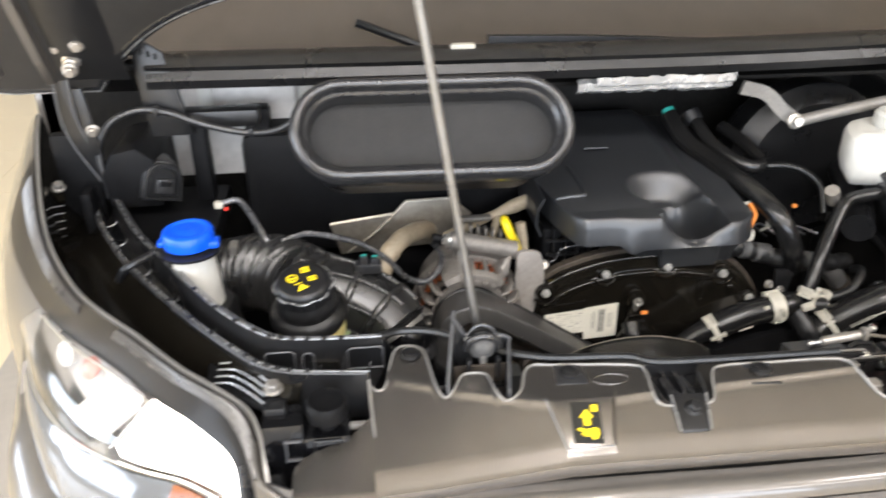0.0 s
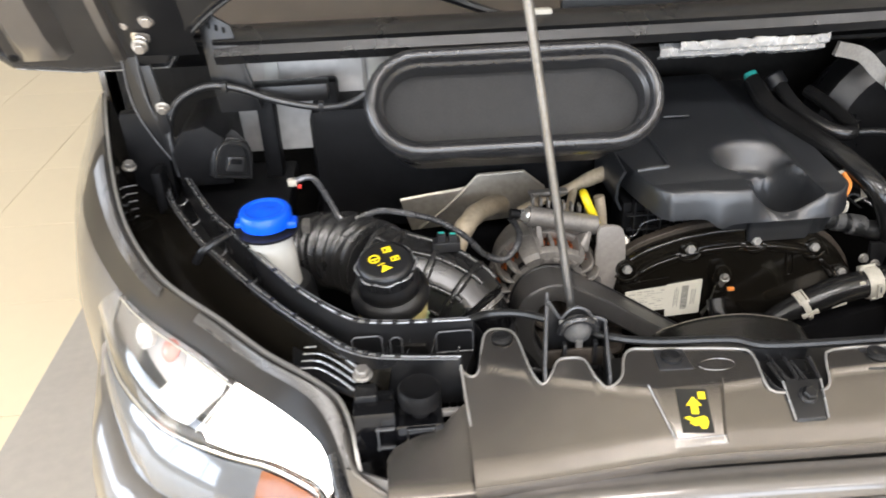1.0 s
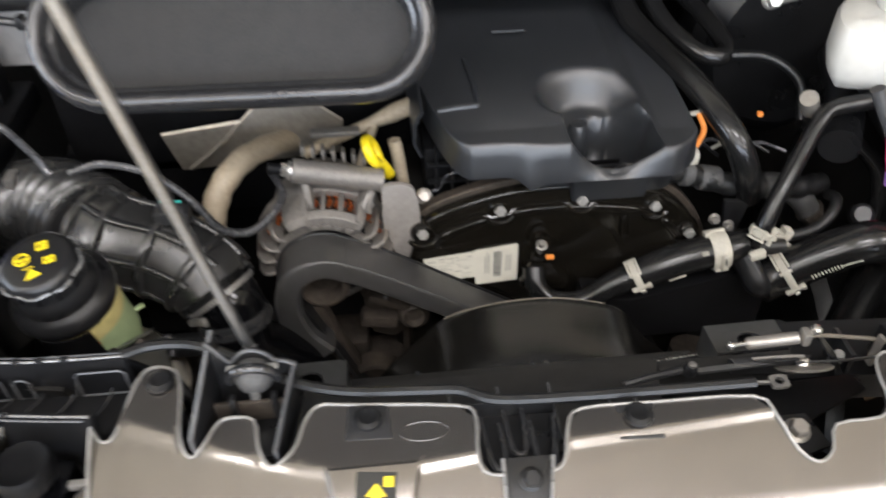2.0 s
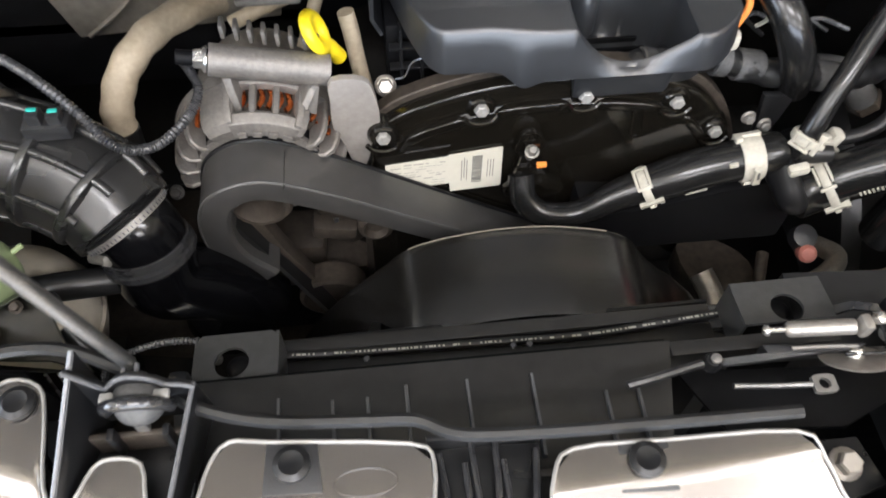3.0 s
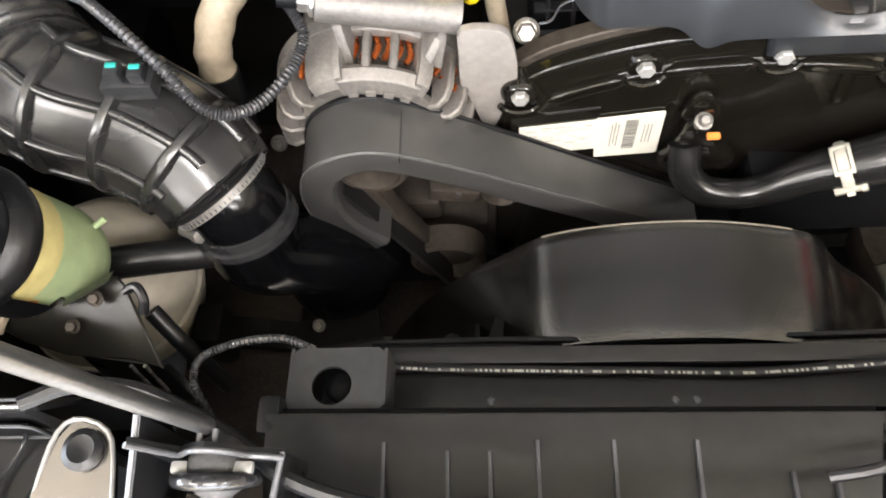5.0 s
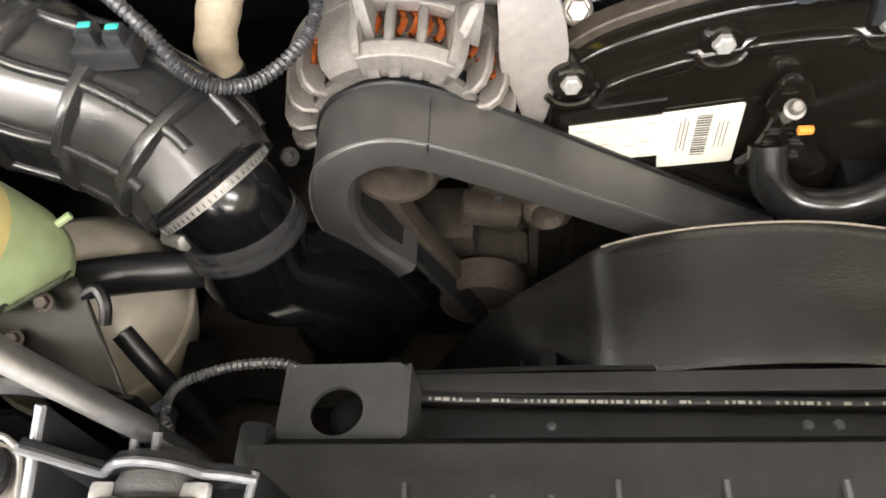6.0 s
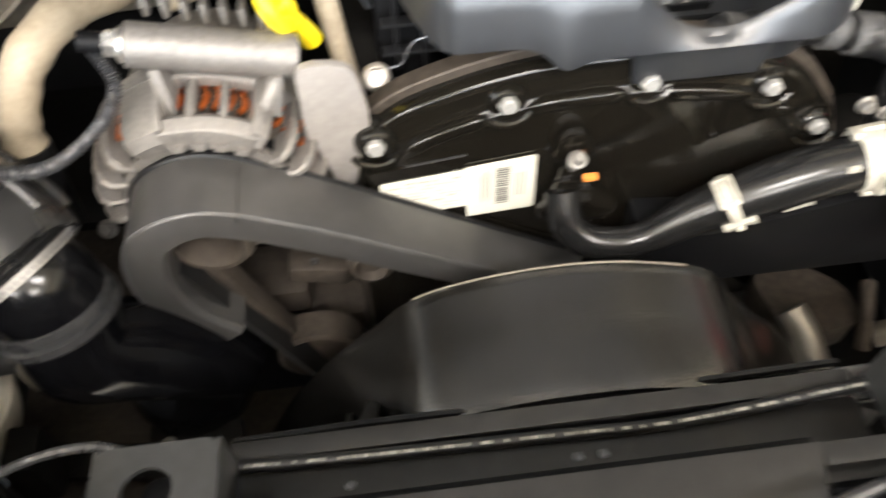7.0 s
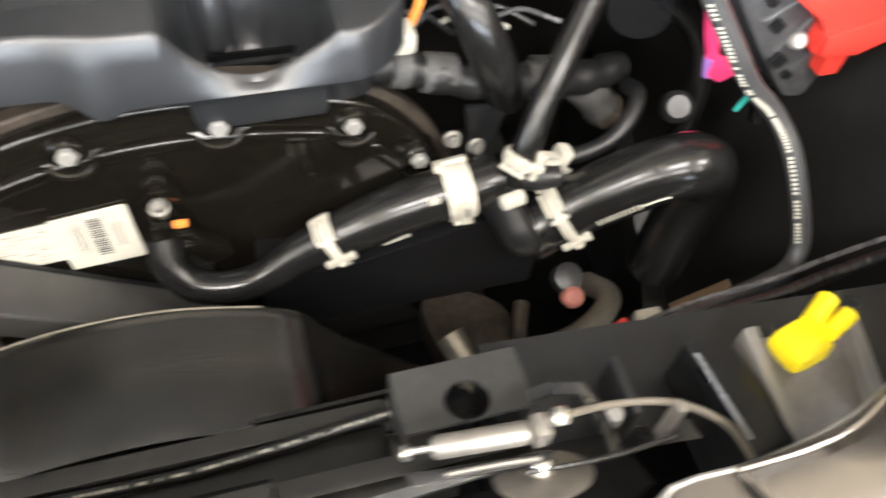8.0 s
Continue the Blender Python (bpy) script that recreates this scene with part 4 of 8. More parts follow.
def cowl_and_screen(van):
    prof = [(-0.006, -0.017), (0.016, -0.017), (0.020, -0.006), (0.014, 0.004), (0.018, 0.010), (0.010, 0.017), (-0.012, 0.020), (-0.03, 0.018)]
    part("cowl_bar", sweep([(-0.235, 0.955, 1.206), (0.04, 0.950, 1.205), (0.35, 0.950, 1.203), (0.62, 0.955, 1.203), (0.95, 0.985, 1.203)], prof), BLACK_SATIN, van, "long satin black cowl edge")
    part("cowl_tray", sheet([[(-0.32, 0.965, 1.21), (-0.32, 1.04, 1.165), (-0.32, 1.09, 1.18)], [(0.3, 0.965, 1.21), (0.3, 1.04, 1.165), (0.3, 1.09, 1.18)], [(1.0, 0.985, 1.21), (1.0, 1.05, 1.165), (1.0, 1.09, 1.18)]], 0.004), BLACK, van)
    br = part("cowl_bracket", prism([(-0.248, 1.235), (-0.232, 1.247), (-0.212, 1.233), (-0.199, 1.169), (-0.190, 1.13), (-0.240, 1.13), (-0.245, 1.172)], 0.940, 0.946, "xz", 0.0015), BLACK_SATIN, van, "dark grey bracket at the cowl's end")
    for x, z in ((-0.236, 1.235), (-0.228, 1.232), (-0.220, 1.229)):
        part("bracket_slot", box((x, 0.9392, z), (0.0035, 0.002, 0.007), 0.0008), BLACK, br)
    part("bracket_flange", box((-0.205, 0.953, 1.175), (0.003, 0.026, 0.085), 0.001, Matrix.Rotation(-0.2, 4, "Y")), BLACK_SATIN, br)
    scr = []
    for x in (-0.62, -0.3, 0.0, 0.31, 0.62, 0.92, 1.24):
        bow = 0.18 * ((x - 0.31) / 0.93) ** 2
        scr.append([(x, 1.075 + bow, 1.175), (x, 1.30 + bow, 1.40), (x, 1.62 + bow * 0.9, 1.85), (x, 1.75 + bow * 0.8, 2.05)])
    part("windscreen", sheet(scr, 0.005), SCREEN, van, "windscreen with a brownish reflection put into its colour")
    w = thing("wiper", (0.5, 1.06, 1.18), "black windscreen wiper resting at the base of the glass", "wiper")
    part("arm", tube([(0.02, 1.085, 1.232), (0.12, 1.07, 1.197), (0.16, 1.06, 1.19)], 0.006, 8), BLACK_SATIN, w)
    part("blade", sweep([(0.20, 1.06, 1.208), (0.36, 1.06, 1.203), (0.55, 1.06, 1.192)], [(-0.008, -0.006), (0.008, -0.006), (0.006, 0.007), (-0.006, 0.007)]), BLACK_SATIN, w)
    part("end_cap", box((0.556, 1.058, 1.191), (0.006, 0.012, 0.017), 0.002), CAST, w, "pale end cap")
    part("linkage", tube([(0.56, 1.085, 1.19), (0.66, 1.07, 1.178)], 0.003, 8), BEIGE_WRAP, w)
    part("scuttle_clip", box((0.150, 0.958, 1.222), (0.032, 0.012, 0.014), 0.004), IVORY, van, "ivory clip on the cowl")
    # bulkhead, engine bay sides, undertray; near-black sheets carry the bay's shade
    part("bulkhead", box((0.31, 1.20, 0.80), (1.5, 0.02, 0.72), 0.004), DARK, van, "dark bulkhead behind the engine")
    pan = part("bulkhead_panel", box((-0.09, 1.03, 1.115), (0.34, 0.012, 0.145), 0.004), LIGHT_PAINT, van, "light grey painted bulkhead panel")
    part("panel_seam", box((-0.066, 1.0225, 1.15), (0.006, 0.004, 0.07), 0.001), PAINT_DULL, pan)
    part("panel_flange", box((-0.050, 1.020, 1.15), (0.022, 0.006, 0.07), 0.002), WHITE, pan, "white sealed flange")
    part("panel_flange", box((-0.185, 1.020, 1.15), (0.018, 0.006, 0.07), 0.002), WHITE, pan)
    part("side_panel", box((0.86, 0.82, 0.76), (0.02, 0.80, 0.70), 0.004), INNER_GREY, van, "dark grey inner wing panel")
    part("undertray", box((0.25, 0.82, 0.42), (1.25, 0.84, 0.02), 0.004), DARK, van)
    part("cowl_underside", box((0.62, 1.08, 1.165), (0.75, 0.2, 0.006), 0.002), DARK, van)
    part("chassis_rail", box((0.0, 0.72, 0.70), (0.10, 0.42, 0.10), 0.01), BROWN, van, "dusty brown chassis rail")


def wheels(van):
    for x, sgn in ((-0.31, -1), (0.93, 1)):
        prof = [(0.20, -0.09), (0.28, -0.105), (0.318, -0.10), (0.334, -0.075), (0.336, 0.0), (0.334, 0.075), (0.318, 0.10), (0.28, 0.105), (0.20, 0.09)]
        w = part("wheel", lathe(prof, (x, 1.14, 0.338), (1, 0, 0), 48), RUBBER, van, "black tyre on a steel rim")
        part("rim", lathe([(0.205, -0.07), (0.19, -0.02), (0.10, 0.02), (0.06, 0.03), (0.0, 0.03)], (x, 1.14, 0.338), (sgn, 0, 0), 32), DULL_STEEL, w)
    part("axle", tube([(-0.45, 1.14, 0.338), (1.07, 1.14, 0.338)], 0.035, 12, 1), DARK, van)
    for x in (-0.38, 0.96):
        part("suspension_leg", tube([(x, 1.14, 0.34), (x, 1.13, 0.70), (x, 1.12, 1.02)], 0.04, 14), DARK, van)


def body_shell(van):
    """Plain cab and load space behind the windscreen, and the far wing."""
    for x in (-0.60, 1.22):
        loops = []
        for y, top, inset in [(1.19, 1.13, 0.135), (1.30, 1.34, 0.11), (1.50, 1.60, 0.06), (1.85, 2.04, 0.01), (2.20, 2.33, 0.0), (3.6, 2.40, 0.0), (5.35, 2.38, 0.0), (5.46, 2.20, 0.01)]:
            xs = x + inset * (1 if x < 0.3 else -1)
            lean = 0.05 * (1 if x < 0.3 else -1)
            loops.append([(xs, y, 0.44), (xs, y, 0.8), (xs, y, min(1.1, top)), (xs + lean * max(0.0, top - 1.1), y, top)])
        part("body_side", sheet(loops, 0.008), PAINT, van, "plain grey body side")
        w = part("wheel", lathe([(0.20, -0.09), (0.28, -0.105), (0.318, -0.10), (0.334, -0.075), (0.336, 0.0), (0.334, 0.075), (0.318, 0.10), (0.28, 0.105), (0.20, 0.09)], (x + (0.14 if x < 0 else -0.14), 4.4, 0.338), (1, 0, 0), 48), RUBBER, van, "black tyre on a steel rim")
        part("rim", lathe([(0.205, -0.07), (0.19, -0.02), (0.10, 0.02), (0.06, 0.03), (0.0, 0.03)], (x + (0.14 if x < 0 else -0.14), 4.4, 0.338), (-1 if x < 0 else 1, 0, 0), 32), DULL_STEEL, w)
    part("roof", sheet([[(x, 1.76, 2.055), (x, 2.15, 2.36), (x, 3.6, 2.43), (x, 5.35, 2.41)] for x in (-0.60, -0.2, 0.31, 0.82, 1.22)], 0.012), PAINT, van, "plain grey roof")
    part("rear_door", box((0.31, 5.47, 1.36), (1.80, 0.03, 1.90), 0.01), PAINT, van, "plain grey rear")
    part("underbody", box((0.31, 3.3, 0.46), (1.80, 4.2, 0.06), 0.01), DARK, van)
    far = []
    for p, q in zip(smooth_path(FENDER_EDGE[:9], 3), smooth_path(LAMP_EDGE[:9], 3)):
        a, c = V((0.62 - p.x, p.y, p.z)), V((0.62 - q.x, q.y, q.z))
        far.append([a, (a + c) / 2 + V((0, 0, 0.006)), c, c + V((0.03, -0.02, -0.10)), c + V((0.03, -0.02, -0.55))])
    part("far_wing", sheet(far, 0.0025), PAINT, van, "grey metallic wing on the other side")


def bonnet(van):
    """The raised bonnet: an arched rear edge, low at the corners, and a sheet leaning up and forward."""
    def at(x, s):
        return V((x, 0.965 - 0.50 * s, 1.186 + 0.866 * s))
    half, n = 0.792, 132
    edge = []
    for k in range(n + 1):
        x = 0.31 - half + 2 * half * k / n
        d = abs(x - 0.31)
        rise = 0.006
        if d < 0.60:
            rise += 0.16 * (1 - math.exp(-(0.60 - d) / 0.10))
        elif d > 0.70:
            rise += (min(d, 0.777) - 0.70) * 0.17 + max(0.0, d - 0.777) * 6
        edge.append((x, rise))
    loops = [[at(x, s) for s in (r, r + 0.02, r + 0.1, max(0.45, r + 0.2), 0.85)] for x, r in edge]
    b = part("bonnet", sheet(loops, 0.004), PAINT, van, "raised grey bonnet with a dark inner panel")
    inner = [[at(x, s) + V((0, -0.016, -0.008)) for s in (r + 0.020, r + 0.03, r + 0.1, max(0.45, r + 0.2), 0.83)] for x, r in edge[2:-2]]
    part("lining", sheet(inner, 0.006), INNER_GREY, b, "dark grey bonnet inner panel")
    rim = [at(x, r + 0.008) + V((0, -0.012, 0)) for x, r in edge]
    part("bonnet_rim", tube(rim, 0.0105, 12, 1), LIP_BLACK, b, "shiny black folded rim")
    # glints on the black rim, drawn as thin pale beads
    part("rim_bead", tube([p + V((0, -0.012, 0.009)) for p in rim[2:50]], 0.0016, 6, 1), EDGE_GLINT, b)
    part("rim_bead", tube([p + V((0, -0.006, -0.008)) for p in rim[2:50]], 0.0013, 6, 1), EDGE_GLINT, b)

    def rib(x0, x1, s0, s1, deep, material, label=""):
        loops = []
        for s in (s0, s0 + 0.012, s0 + 0.05, s0 + 0.12, s1):
            f = min(1.0, (s - s0) / 0.02)
            loops.append([at(x0, s) + V((0, -0.018, -0.010)), at(x0 + (x1 - x0) * 0.25, s) + V((0, -0.018 - deep * f, -0.010 - deep * f * 0.5)), at(x0 + (x1 - x0) * 0.75, s) + V((0, -0.018 - deep * f, -0.010 - deep * f * 0.5)), at(x1, s) + V((0, -0.018, -0.010))])
        part("stiffener", sheet(loops, 0.002), material, b, label)
    rib(-0.446, -0.382, 0.040, 0.5, 0.016, PAINT, "grey pressed stiffener")
    rib(-0.344, -0.330, 0.030, 0.5, 0.010, PAINT)
    rib(-0.326, -0.250, 0.036, 0.5, 0.006, BLACK_SATIN)
    arm = [(-0.340, 1.30), (-0.324, 1.30), (-0.320, 1.217), (-0.318, 1.152), (-0.292, 1.085), (-0.268, 1.050), (-0.282, 1.044), (-0.307, 1.081), (-0.335, 1.146), (-0.337, 1.217)]
    h = part("hinge", prism(arm, 0.925, 0.931, "xz", 0.001), BLACK_SATIN, van, "dark steel bonnet hinge")
    for side in (arm[1:6], [arm[0]] + arm[:5:-1]):
        part("hinge_edge", tube([(x, 0.924, z) for x, z in side], 0.0010, 6, 5), DIM_GLINT, h)
    part("hinge_link", prism([(-0.316, 1.20), (-0.304, 1.20), (-0.296, 1.12), (-0.308, 1.115)], 0.915, 0.920, "xz", 0.001), BLACK_SATIN, h)
    for x, z in ((-0.290, 1.268), (-0.303, 1.240)):
        for k, (r, y) in enumerate(((0.0125, 0.912), (0.010, 0.905), (0.008, 0.898))):
            part("washer", lathe([(0, 0), (r, 0), (r, 0.0022), (r * 0.8, 0.003), (0, 0.003)], (x, y, z - 0.004 * k), (0.05, -0.9, -0.3), 20), STEEL, h)
        bolt("bolt", (x, 0.893, z - 0.012), (0.05, -0.9, -0.3), 0.0065, h, DULL_STEEL)
    bolt("bolt", (-0.306, 0.900, 1.226), (0, -0.9, -0.3), 0.0045, h, DULL_STEEL)
    bolt("bolt", (-0.316, 0.900, 1.250), (0, -0.9, -0.3), 0.0040, h, DULL_STEEL)
    bolt("bolt", (-0.300, 0.915, 1.150), (0, -0.9, -0.3), 0.006, h, DULL_STEEL)
    # dent with a dark hole near the corner
    part("drain_hole", lathe([(0.007, 0), (0.005, 0.002), (0, 0.002)], at(-0.452, 0.035) + V((0, -0.026, 0)), (0, -0.87, -0.5), 14), BLACK, b)


showroom()
VAN = thing("van", (0.31, 1.5, 0.0), "grey van with its bonnet raised, parked on a mat", "van")
front_panel(VAN)
fender_and_lamp(VAN)
gutter(VAN)
prop_stay()
cowl_and_screen(VAN)
bonnet(VAN)
wheels(VAN)
body_shell(VAN)


# ---- engine ----
def shrink(poly, d):
    """A polygon moved inwards by d along its corner normals."""
    n = len(poly)
    area = sum(poly[i][0] * poly[(i + 1) % n][1] - poly[(i + 1) % n][0] * poly[i][1] for i in range(n))
    sg = 1 if area > 0 else -1
    out = []
    for i in range(n):
        a, b, c = V(poly[i - 1]), V(poly[i]), V(poly[(i + 1) % n])
        e = ((b - a).normalized() + (c - b).normalized())
        if e.length < 1e-6:
            e = b - a
        e.normalize()
        out.append((b.x - sg * e.y * d, b.y + sg * e.x * d))
    return out


def round_poly(poly, span=4):
    """A closed smooth polygon through the given corners."""
    p = [V((*q, 0)) for q in poly]
    n = len(p)
    out = []
    for i in range(n):
        a, b, c, d = p[i - 1], p[i], p[(i + 1) % n], p[(i + 2) % n]
        for k in range(span):
            t = k / span
            q = 0.5 * ((2 * b) + (c - a) * t + (2 * a - 5 * b + 4 * c - d) * t * t + (3 * b - a - 3 * c + d) * t ** 3)
            out.append((q.x, q.y))
    return out


def stacked(poly, levels, plane="xz"):
    """Loops of one outline at (inset, depth) levels, closed at both ends."""
    def place(p, d):
        return V((p[0], d, p[1])) if plane == "xz" else V((p[0], p[1], d))
    return loft([[place(p, d) for p in (shrink(poly, i) if i else poly)] for i, d in levels])


def timing_cover(engine):
    def face(x, d):
        return d + (x - 0.312) * 0.042
    line = [(0.214, 0.70), (0.218, 0.86), (0.222, 0.915), (0.230, 0.948), (0.250, 0.967), (0.283, 0.979), (0.315, 0.986), (0.350, 0.989), (0.396, 0.987), (0.447, 0.978), (0.485, 0.964), (0.512, 0.939), (0.533, 0.905), (0.548, 0.85), (0.552, 0.70)]
    pts = [(p.x, p.y) for p in smooth_path([(*q, 0) for q in line], 4)]

    def shell(levels):
        return loft([[V((p[0], face(p[0], d), p[1])) for p in (shrink(pts, i) if i else pts)] for i, d in levels])
    cover = part("timing_cover", shell([(0, 0.824), (0, 0.8125), (0.0008, 0.8110), (0.0022, 0.8102), (0.0060, 0.8098), (0.0120, 0.8092), (0.0185, 0.8085), (0.0200, 0.8075), (0.0214, 0.8052), (0.0230, 0.8042), (0.0260, 0.8038), (0.030, 0.8036)]), GLOSS_BLACK, engine, "gloss black pressed timing cover", 55)
    part("cover_rim", shell([(-0.006, 0.833), (-0.006, 0.8225), (-0.005, 0.8215), (0.006, 0.8215)]), BROWN, engine, "dull brown edge behind the timing cover")
    for x, z in ((0.235, 0.951), (0.312, 0.971), (0.394, 0.974), (0.472, 0.957), (0.516, 0.916)):
        y = face(x, 0.808)
        boss = part("bolt_boss", lathe([(0.0135, 0), (0.0125, 0.011), (0.010, 0.0145), (0, 0.0145)], (x, y + 0.012, z - 0.003), (0, -1, 0), 20), GLOSS_BLACK, cover)
        bolt("bolt", (x, y, z - 0.001), (0, -1, 0.08), 0.0056, boss, PALE_BOLT)
        dip = [(x - 0.0135, face(x, 0.8045), z - 0.0085), (x - 0.0085, face(x, 0.8032), z - 0.0135), (x, face(x, 0.8027), z - 0.0155), (x + 0.0085, face(x, 0.8032), z - 0.0135), (x + 0.0135, face(x, 0.8045), z - 0.0085)]
        part("bolt_crescent", tube(dip, 0.0022, 8), GLOSS_BLACK, cover)
    # raised bars between the bolts
    top_line = sorted(q for q in shrink(pts, 0.0232) if q[1] > 0.9 and 0.232 < q[0] < 0.53)
    for x0, x1 in ((0.248, 0.303), (0.322, 0.384), (0.403, 0.462), (0.482, 0.507)):
        run = [V((x0 + (x1 - x0) * k / 14, lerp_table(top_line, x0 + (x1 - x0) * k / 14), 0)) for k in range(15)]
        loops = []
        for i, q in enumerate(run):
            t = (run[min(i + 1, len(run) - 1)] - run[max(i - 1, 0)]).normalized()
            f = i / (len(run) - 1)
            g = min(1.0, 0.25 + 6 * min(f, 1 - f))
            prof = ((-1, -0.6), (-1, 0.0), (-0.94, 0.6), (-0.72, 0.95), (-0.45, 1.0), (0.45, 1.0), (0.72, 0.95), (0.94, 0.6), (1, 0.0), (1, -0.6))
            loops.append([V((q.x - t.y * 0.0046 * g * s, face(q.x, 0.8056) - 0.0034 * g * d, q.y + t.x * 0.0046 * g * s)) for s, d in prof])
        part("raised_bar", loft(loops), GLOSS_BLACK, cover, "", 70)
    slot = []
    for k in range(25):
        an = 2 * math.pi * k / 24
        u, v = 0.0042 * math.cos(an), (0.013 if math.sin(an) > 0 else -0.013) + 0.0042 * math.sin(an)
        slot.append((0.4415 + u + v * -0.12, face(0.44, 0.8034), 0.938 + v))
    part("embossed_loop", tube(slot, 0.0013, 6, 1), GLOSS_BLACK, cover)

    def flat(poly, d, thick):
        return loft([[V((x, face(x, d), z)) for x, z in poly], [V((x, face(x, d + thick), z)) for x, z in poly]])
    part("label_mount", flat([(0.229, 0.887), (0.229, 0.929), (0.288, 0.934), (0.289, 0.887)], 0.8025, 0.002), GLOSS_BLACK, cover)
    lab = part("paper_label", flat([(0.2345, 0.919), (0.286, 0.9225), (0.287, 0.924), (0.330, 0.9275), (0.3315, 0.9265), (0.3325, 0.879), (0.331, 0.8775), (0.2885, 0.8765), (0.2875, 0.888), (0.2345, 0.886)], 0.8015, 0.0008), PAPER, cover, "cream paper label with small print and a bar code")

    def bars(name, rects, label="", ink=INK):
        bm = bmesh.new()
        for x, z, w, h in rects:
            loft([[V((x, face(x, 0.8012), z)), V((x + w, face(x + w, 0.8012), z)), V((x + w, face(x + w, 0.8012), z + h)), V((x, face(x, 0.8012), z + h))],
                  [V((x, face(x, 0.8014), z)), V((x + w, face(x + w, 0.8014), z)), V((x + w, face(x + w, 0.8014), z + h)), V((x, face(x, 0.8014), z + h))]], bm=bm)
        part(name, bm, ink, lab, label)
    random.seed(5)
    rows = []
    for r in range(10):
        x, z = 0.2385 + (0.011 if r < 4 else 0), 0.9165 - 0.0031 * r
        while x < 0.281:
            w = random.uniform(0.0025, 0.009)
            if random.random() < 0.8:
                rows.append((x, z, min(w, 0.284 - x), 0.0014 if r in (0, 5, 6) else 0.0006))
            x += w + random.uniform(0.0006, 0.0016)
    rows.append((0.2385, 0.9075, 0.0085, 0.0012))
    rows.append((0.2385, 0.9135, 0.0085, 0.0012))
    bars("print", rows, "unreadable rows of small print", FADED_INK)
    bars("bar_code", [(0.3065, 0.886 + 0.0021 * k, 0.0085, random.uniform(0.0006, 0.0014)) for k in range(17)] + [(0.2975 + 0.0022 * k, 0.890 + 0.003 * (k % 2), 0.0005, 0.026) for k in range(3)] + [(0.3195 + 0.0024 * k, 0.892, 0.0005, 0.022) for k in range(3)])
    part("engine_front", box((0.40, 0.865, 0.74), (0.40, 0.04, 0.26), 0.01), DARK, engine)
    part("side_skirt", prism([(0.40, 0.868), (0.45, 0.860), (0.56, 0.887), (0.60, 0.882), (0.60, 0.80), (0.40, 0.80)], 0.775, 0.81, "xz", 0.004), BLACK, engine, "black plastic lower cover")


def sensor(engine):
    s = part("sensor", prism(round_poly([(0.335, 0.872), (0.339, 0.892), (0.343, 0.912), (0.346, 0.924), (0.358, 0.924), (0.364, 0.908), (0.373, 0.892), (0.386, 0.880), (0.380, 0.868)], 3), 0.792, 0.803, "xz", 0.003), GLOSS_BLACK, engine, "black sensor neck with silver bolts", 50)
    part("sensor_base", prism(round_poly([(0.341, 0.926), (0.343, 0.944), (0.352, 0.949), (0.361, 0.944), (0.364, 0.926)], 3), 0.795, 0.803, "xz", 0.002), GLOSS_BLACK, s, "", 50)
    part("sensor_stud", lathe([(0.0036, -0.020), (0.0036, 0.0), (0.0056, 0.001), (0.0058, 0.0026), (0.0040, 0.0034), (0.0037, 0.0070), (0.0028, 0.0082), (0, 0.0082)], (0.352, 0.789, 0.934), (0.0, -0.45, 0.89), 18), CAST, s, "bright flanged stud")
    part("orange_dot", box((0.3610, 0.786, 0.921), (0.0085, 0.004, 0.0042), 0.001), ORANGE, s, "small orange mark")
    for z in (0.893, 0.904, 0.914):
        part("rib", box((0.3535, 0.7905, z), (0.024, 0.003, 0.0014), 0.0004), GLOSS_BLACK, s)
    part("rib", box((0.3515, 0.7905, 0.906), (0.0014, 0.003, 0.028), 0.0004), GLOSS_BLACK, s)


